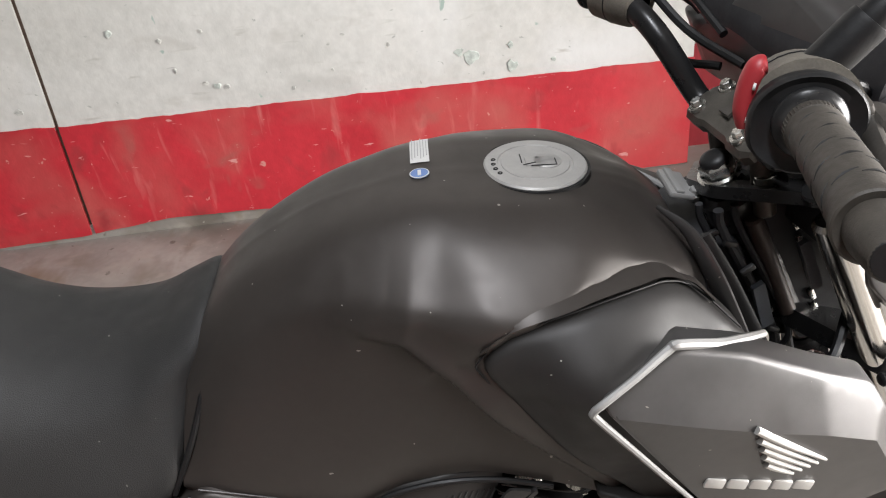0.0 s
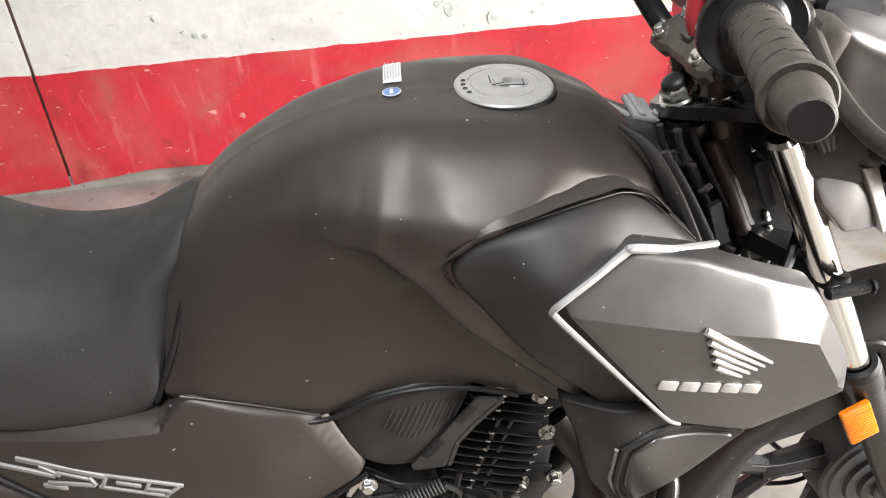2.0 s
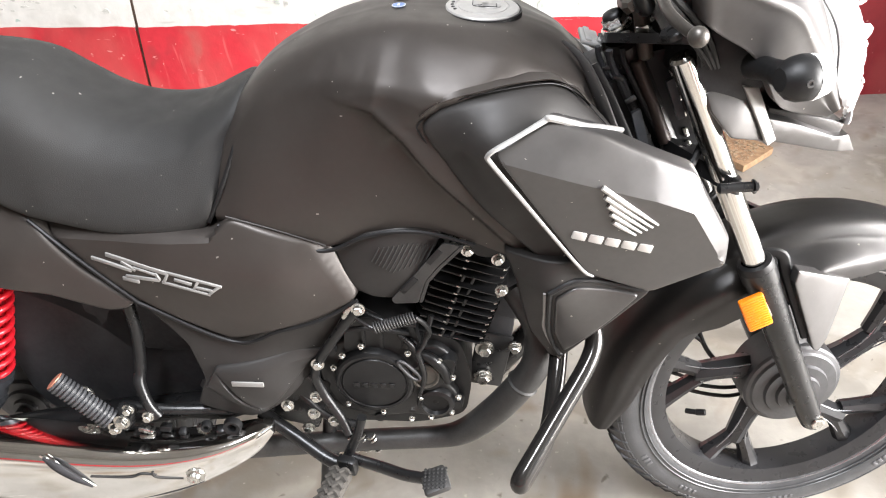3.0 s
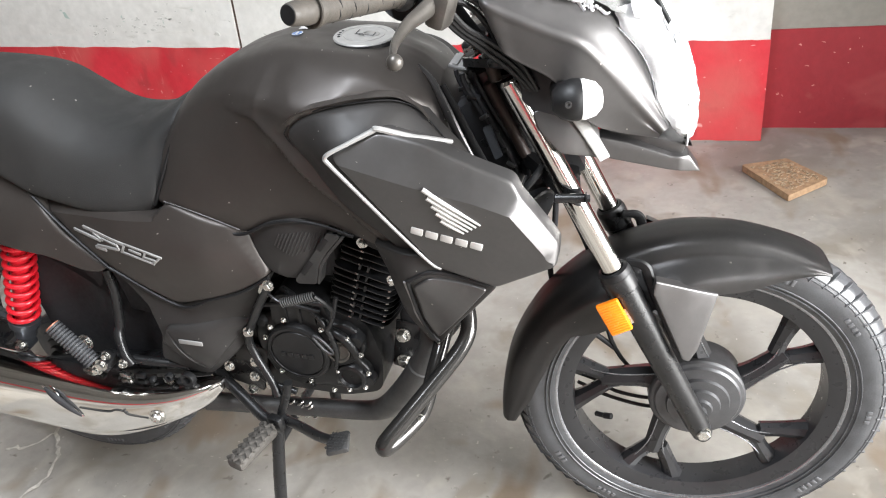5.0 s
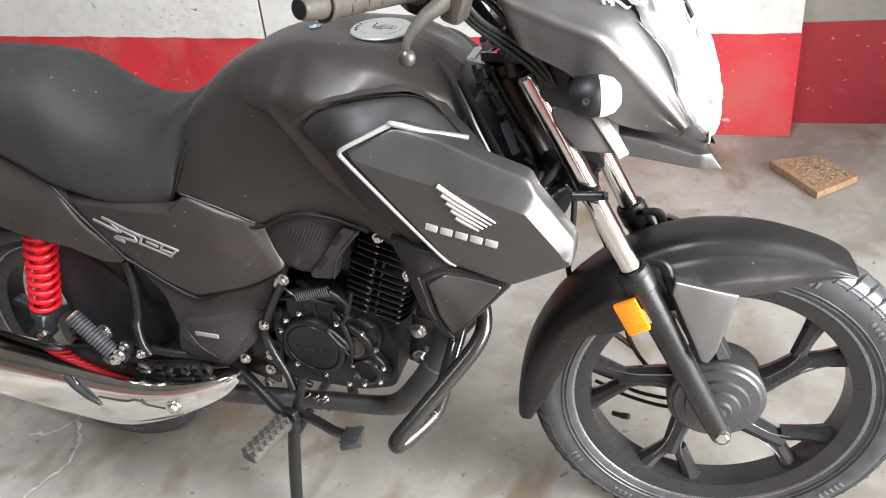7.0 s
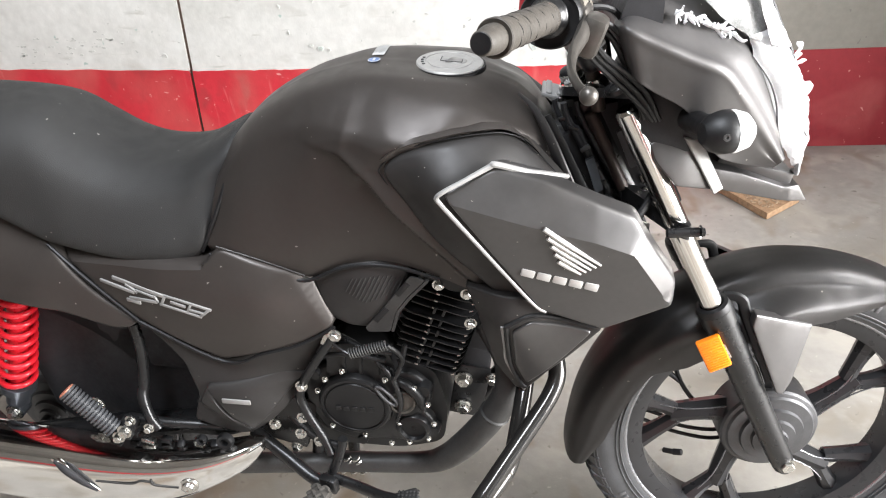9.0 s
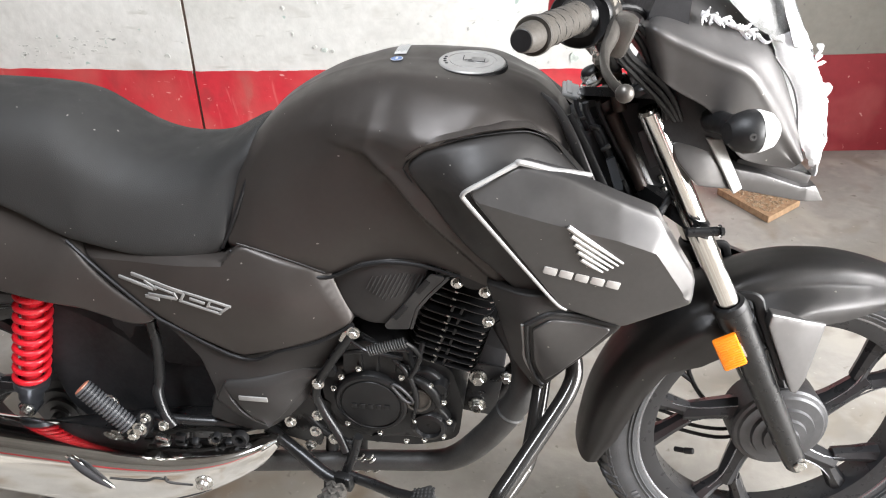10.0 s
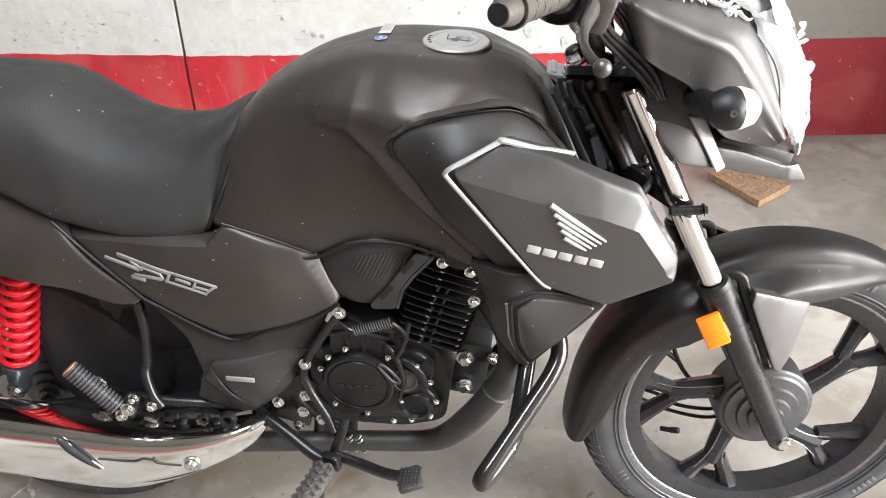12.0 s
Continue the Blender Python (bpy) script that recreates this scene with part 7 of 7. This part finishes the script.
sweep(bp, [(-0.040, -0.150, 0.392), (-0.050, -0.156, 0.360), (-0.066, -0.160, 0.325), (-0.070, -0.162, 0.312)], [0.009, 0.009, 0.010, 0.011], 12, 5, 0.8)
sweep(bp, [(-0.068, -0.164, 0.318), (-0.020, -0.178, 0.314), (0.020, -0.196, 0.318), (0.048, -0.208, 0.326), (0.062, -0.214, 0.330)], [0.010, 0.0105, 0.0105, 0.010, 0.009], 12, 6, 0.8)
pedal = part("brake_pedal", bp, SATIN, bike, "black bent steel rear brake pedal", 40)
pp_ = bmesh.new()
block(pp_, (0.070, -0.218, 0.332), (0.040, 0.044, 0.012), (0, -8, 18), 0.006)
pad = part("pedal_pad", pp_, PIPE, pedal, "knurled pedal pad", 35)
for i in range(6):
    for j in range(6):
        kn = bmesh.new()
        block(kn, (0.070 + (i - 2.5) * 0.0060, -0.218 + (j - 2.5) * 0.0064, 0.3388 + (i - 2.5) * 0.0008), (0.0042, 0.0042, 0.0018), (0, -8, 45), 0.0006)
        part("knurl", kn, PIPE, pad)
for sgn in (-1, 1):
    cs = bmesh.new()
    sweep(cs, [(-0.110, sgn * 0.085, 0.320), (-0.126, sgn * 0.120, 0.200), (-0.140, sgn * 0.140, 0.100), (-0.152, sgn * 0.152, 0.016)], [0.012, 0.012, 0.0125, 0.0125], 12, 5)
    block(cs, (-0.158, sgn * 0.154, 0.009), (0.060, 0.026, 0.012), (0, 0, 0), 0.004)
    part("stand_leg", cs, SATIN, bike, "black centre stand leg resting on the floor", 40)
cx = bmesh.new()
rod(cx, (-0.128, -0.118, 0.19), (-0.128, 0.118, 0.19), 0.009)
part("stand_crossbar", cx, SATIN, bike)
for k, x in enumerate((-0.128, -0.110, -0.094)):
    part("stand_spring_end", coil(bmesh.new(), (x + 0.05, -0.105, 0.300), (x + 0.062, -0.105, 0.262), 0.007, 0.002, 5), STEEL, bike)

# ---- rear ----
rear_wheel = wheel("rear_wheel", (-0.645, 0.0, 0.312), 0.050, "rear wheel with black five-spoke cast rim", False)
swg = bmesh.new()
for sgn in (-1, 1):
    sweep(swg, [(-0.190, sgn * 0.075, 0.375), (-0.300, sgn * 0.098, 0.372), (-0.500, sgn * 0.104, 0.350), (-0.680, sgn * 0.108, 0.320)], [0.020, 0.022, 0.022, 0.020], 12, 5, 0.7, up=(0, 1, 0))
part("swing_arm", swg, SATIN, bike, "black tubular rear swing arm", 40)
for sgn in (-1, 1):
    ta, tb_ = Vector((-0.538, sgn * 0.092, 0.668)), Vector((-0.628, sgn * 0.122, 0.404))
    ups = (ta - tb_).normalized()
    sp_ = part("shock_spring", coil(bmesh.new(), tb_ + ups * 0.062, ta, 0.0255, 0.0050, 10.5, 10, 22), RED, bike, "bright red coil of the rear shock absorber", 60)
    dm = bmesh.new()
    rod(dm, tb_ + ups * 0.050, ta + ups * 0.03, 0.0165, 20)
    part("damper", dm, RED, sp_, "red damper tube inside the coil")
    lowb = bmesh.new()
    lathe(lowb, tb_ + ups * 0.012, ups, [(0.012, 0), (0.020, 0.006), (0.020, 0.028), (0.028, 0.032), (0.029, 0.046), (0.020, 0.050)], 24)
    lathe(lowb, tb_ - Vector((0, 0.012, 0)), (0, 1, 0), [(0.006, 0), (0.016, 0), (0.016, 0.024), (0.006, 0.024)], 20)
    part("shock_clevis", lowb, node_material("blued_steel_casting", (0.07, 0.075, 0.085), 0.35, 0.6, 0.15, 40) if sgn < 0 else SATIN, sp_, "grey lower shock clevis", 30)
    part("shock_bolt", bolt(bmesh.new(), tb_ + Vector((0, sgn * 0.012, 0)), (0, sgn, 0), 0.009, 0.012), STEEL, sp_, "", 30)
# inner mudguard over the rear wheel and dark body behind the side cover
rg = []
for deg in np.linspace(28, 165, 9):
    a = radians(deg)
    rg.append([(-0.645 + r * math.cos(a), y, 0.312 + r * math.sin(a)) for r, y in ((0.362, 0), (0.360, 0.05), (0.345, 0.078), (0.300, 0.084))])
rgm = loft(bmesh.new(), rg, 4, 4, True, False)
bmesh.ops.solidify(rgm, geom=rgm.faces[:], thickness=0.003)
part("inner_mudguard", rgm, LOOM, bike, "black plastic inner rear mudguard", 50)
bx = bmesh.new()
block(bx, (-0.240, 0.0, 0.590), (0.30, 0.17, 0.26), (0, 0, 0), 0.02)
block(bx, (-0.02, 0.0, 0.640), (0.20, 0.18, 0.13), (0, 0, 0), 0.02)
part("airbox", bx, LOOM, bike, "black plastic airbox behind the covers", 40)
tailb = bmesh.new()
block(tailb, (-0.66, 0.0, 0.765), (0.46, 0.15, 0.09), (0, 9, 0), 0.015)
part("tail_base", tailb, BLACK, bike)
# passenger footpeg on its bracket
pb_ = bmesh.new()
sweep(pb_, [(-0.345, -0.128, 0.600), (-0.346, -0.132, 0.550), (-0.356, -0.140, 0.490), (-0.360, -0.150, 0.470), (-0.350, -0.165, 0.440), (-0.338, -0.170, 0.418)], [0.0085, 0.0085, 0.0085, 0.009, 0.0085, 0.008], 10, 6)
sweep(pb_, [(-0.400, -0.150, 0.420), (-0.340, -0.150, 0.412), (-0.270, -0.140, 0.400), (-0.200, -0.126, 0.385)], 0.0085, 10, 5)
block(pb_, (-0.385, -0.178, 0.428), (0.026, 0.034, 0.024), (0, 20, 0), 0.004)
ppb = part("passenger_peg_bracket", pb_, SATIN, bike, "black bent tube bracket of the passenger footpeg", 40)
for x, y, z, r in ((-0.378, -0.196, 0.437, 0.008), (-0.392, -0.196, 0.424, 0.007), (-0.368, -0.186, 0.452, 0.006), (-0.468, -0.130, 0.425, 0.011), (-0.460, -0.135, 0.395, 0.008), (-0.350, -0.175, 0.425, 0.006)):
    part("bracket_bolt", bolt(bmesh.new(), (x, y, z), (0, -1, 0.1), r, 0.010), STEEL, ppb, "bright zinc bolt", 30)
a, b = Vector((-0.394, -0.196, 0.440)), Vector((-0.452, -0.190, 0.510))
w = (b - a).normalized()
pf = bmesh.new()
n = (b - a).length
prof = [(0.0, 0), (0.011, 0)]
for k in range(14):
    f = k / 14
    prof += [(0.0152, n * (f + 0.010)), (0.0152, n * (f + 0.045)), (0.0124, n * (f + 0.052)), (0.0124, n * (f + 0.068))]
prof += [(0.0150, n), (0.0150, n + 0.003), (0, n + 0.003)]
lathe(pf, a, w, prof, 24)
ppeg = part("passenger_footpeg", pf, RUBBER, bike, "ribbed black rubber passenger footpeg, folded up", 25)
part("peg_end", lathe(bmesh.new(), a + w * (n + 0.002), w, [(0.0135, 0), (0.0140, 0.003), (0.010, 0.0045), (0, 0.0045)], 24), COPPER, ppeg, "worn reddish end cap", 40)
# number plate stay seen through the frame, small pale tabs
for x, z, l in ((-0.315, 0.456, 0.050), (-0.405, 0.458, 0.045)):
    tb2 = bmesh.new()
    block(tb2, (x, -0.02, z), (l, 0.004, 0.008), (0, 2, 0), 0.001)
    part("cable_tag", tb2, TRIM, bike, "pale cable tag behind the frame")

# black splash panel ahead of the rear wheel
sp2 = shell(bmesh.new(), [(-0.590, 0.380), (-0.600, 0.560), (-0.590, 0.655), (-0.400, 0.680), (-0.240, 0.620), (-0.180, 0.520), (-0.190, 0.400), (-0.210, 0.330), (-0.330, 0.300), (-0.450, 0.300), (-0.560, 0.320)], lambda x, z: 0.078 + 0.006 * math.sin(x * 40), 0.15, 0.006, 0.03, 0.02)
part("splash_panel", sp2, LOOM, bike, "black plastic splash panel ahead of the rear wheel", 40)
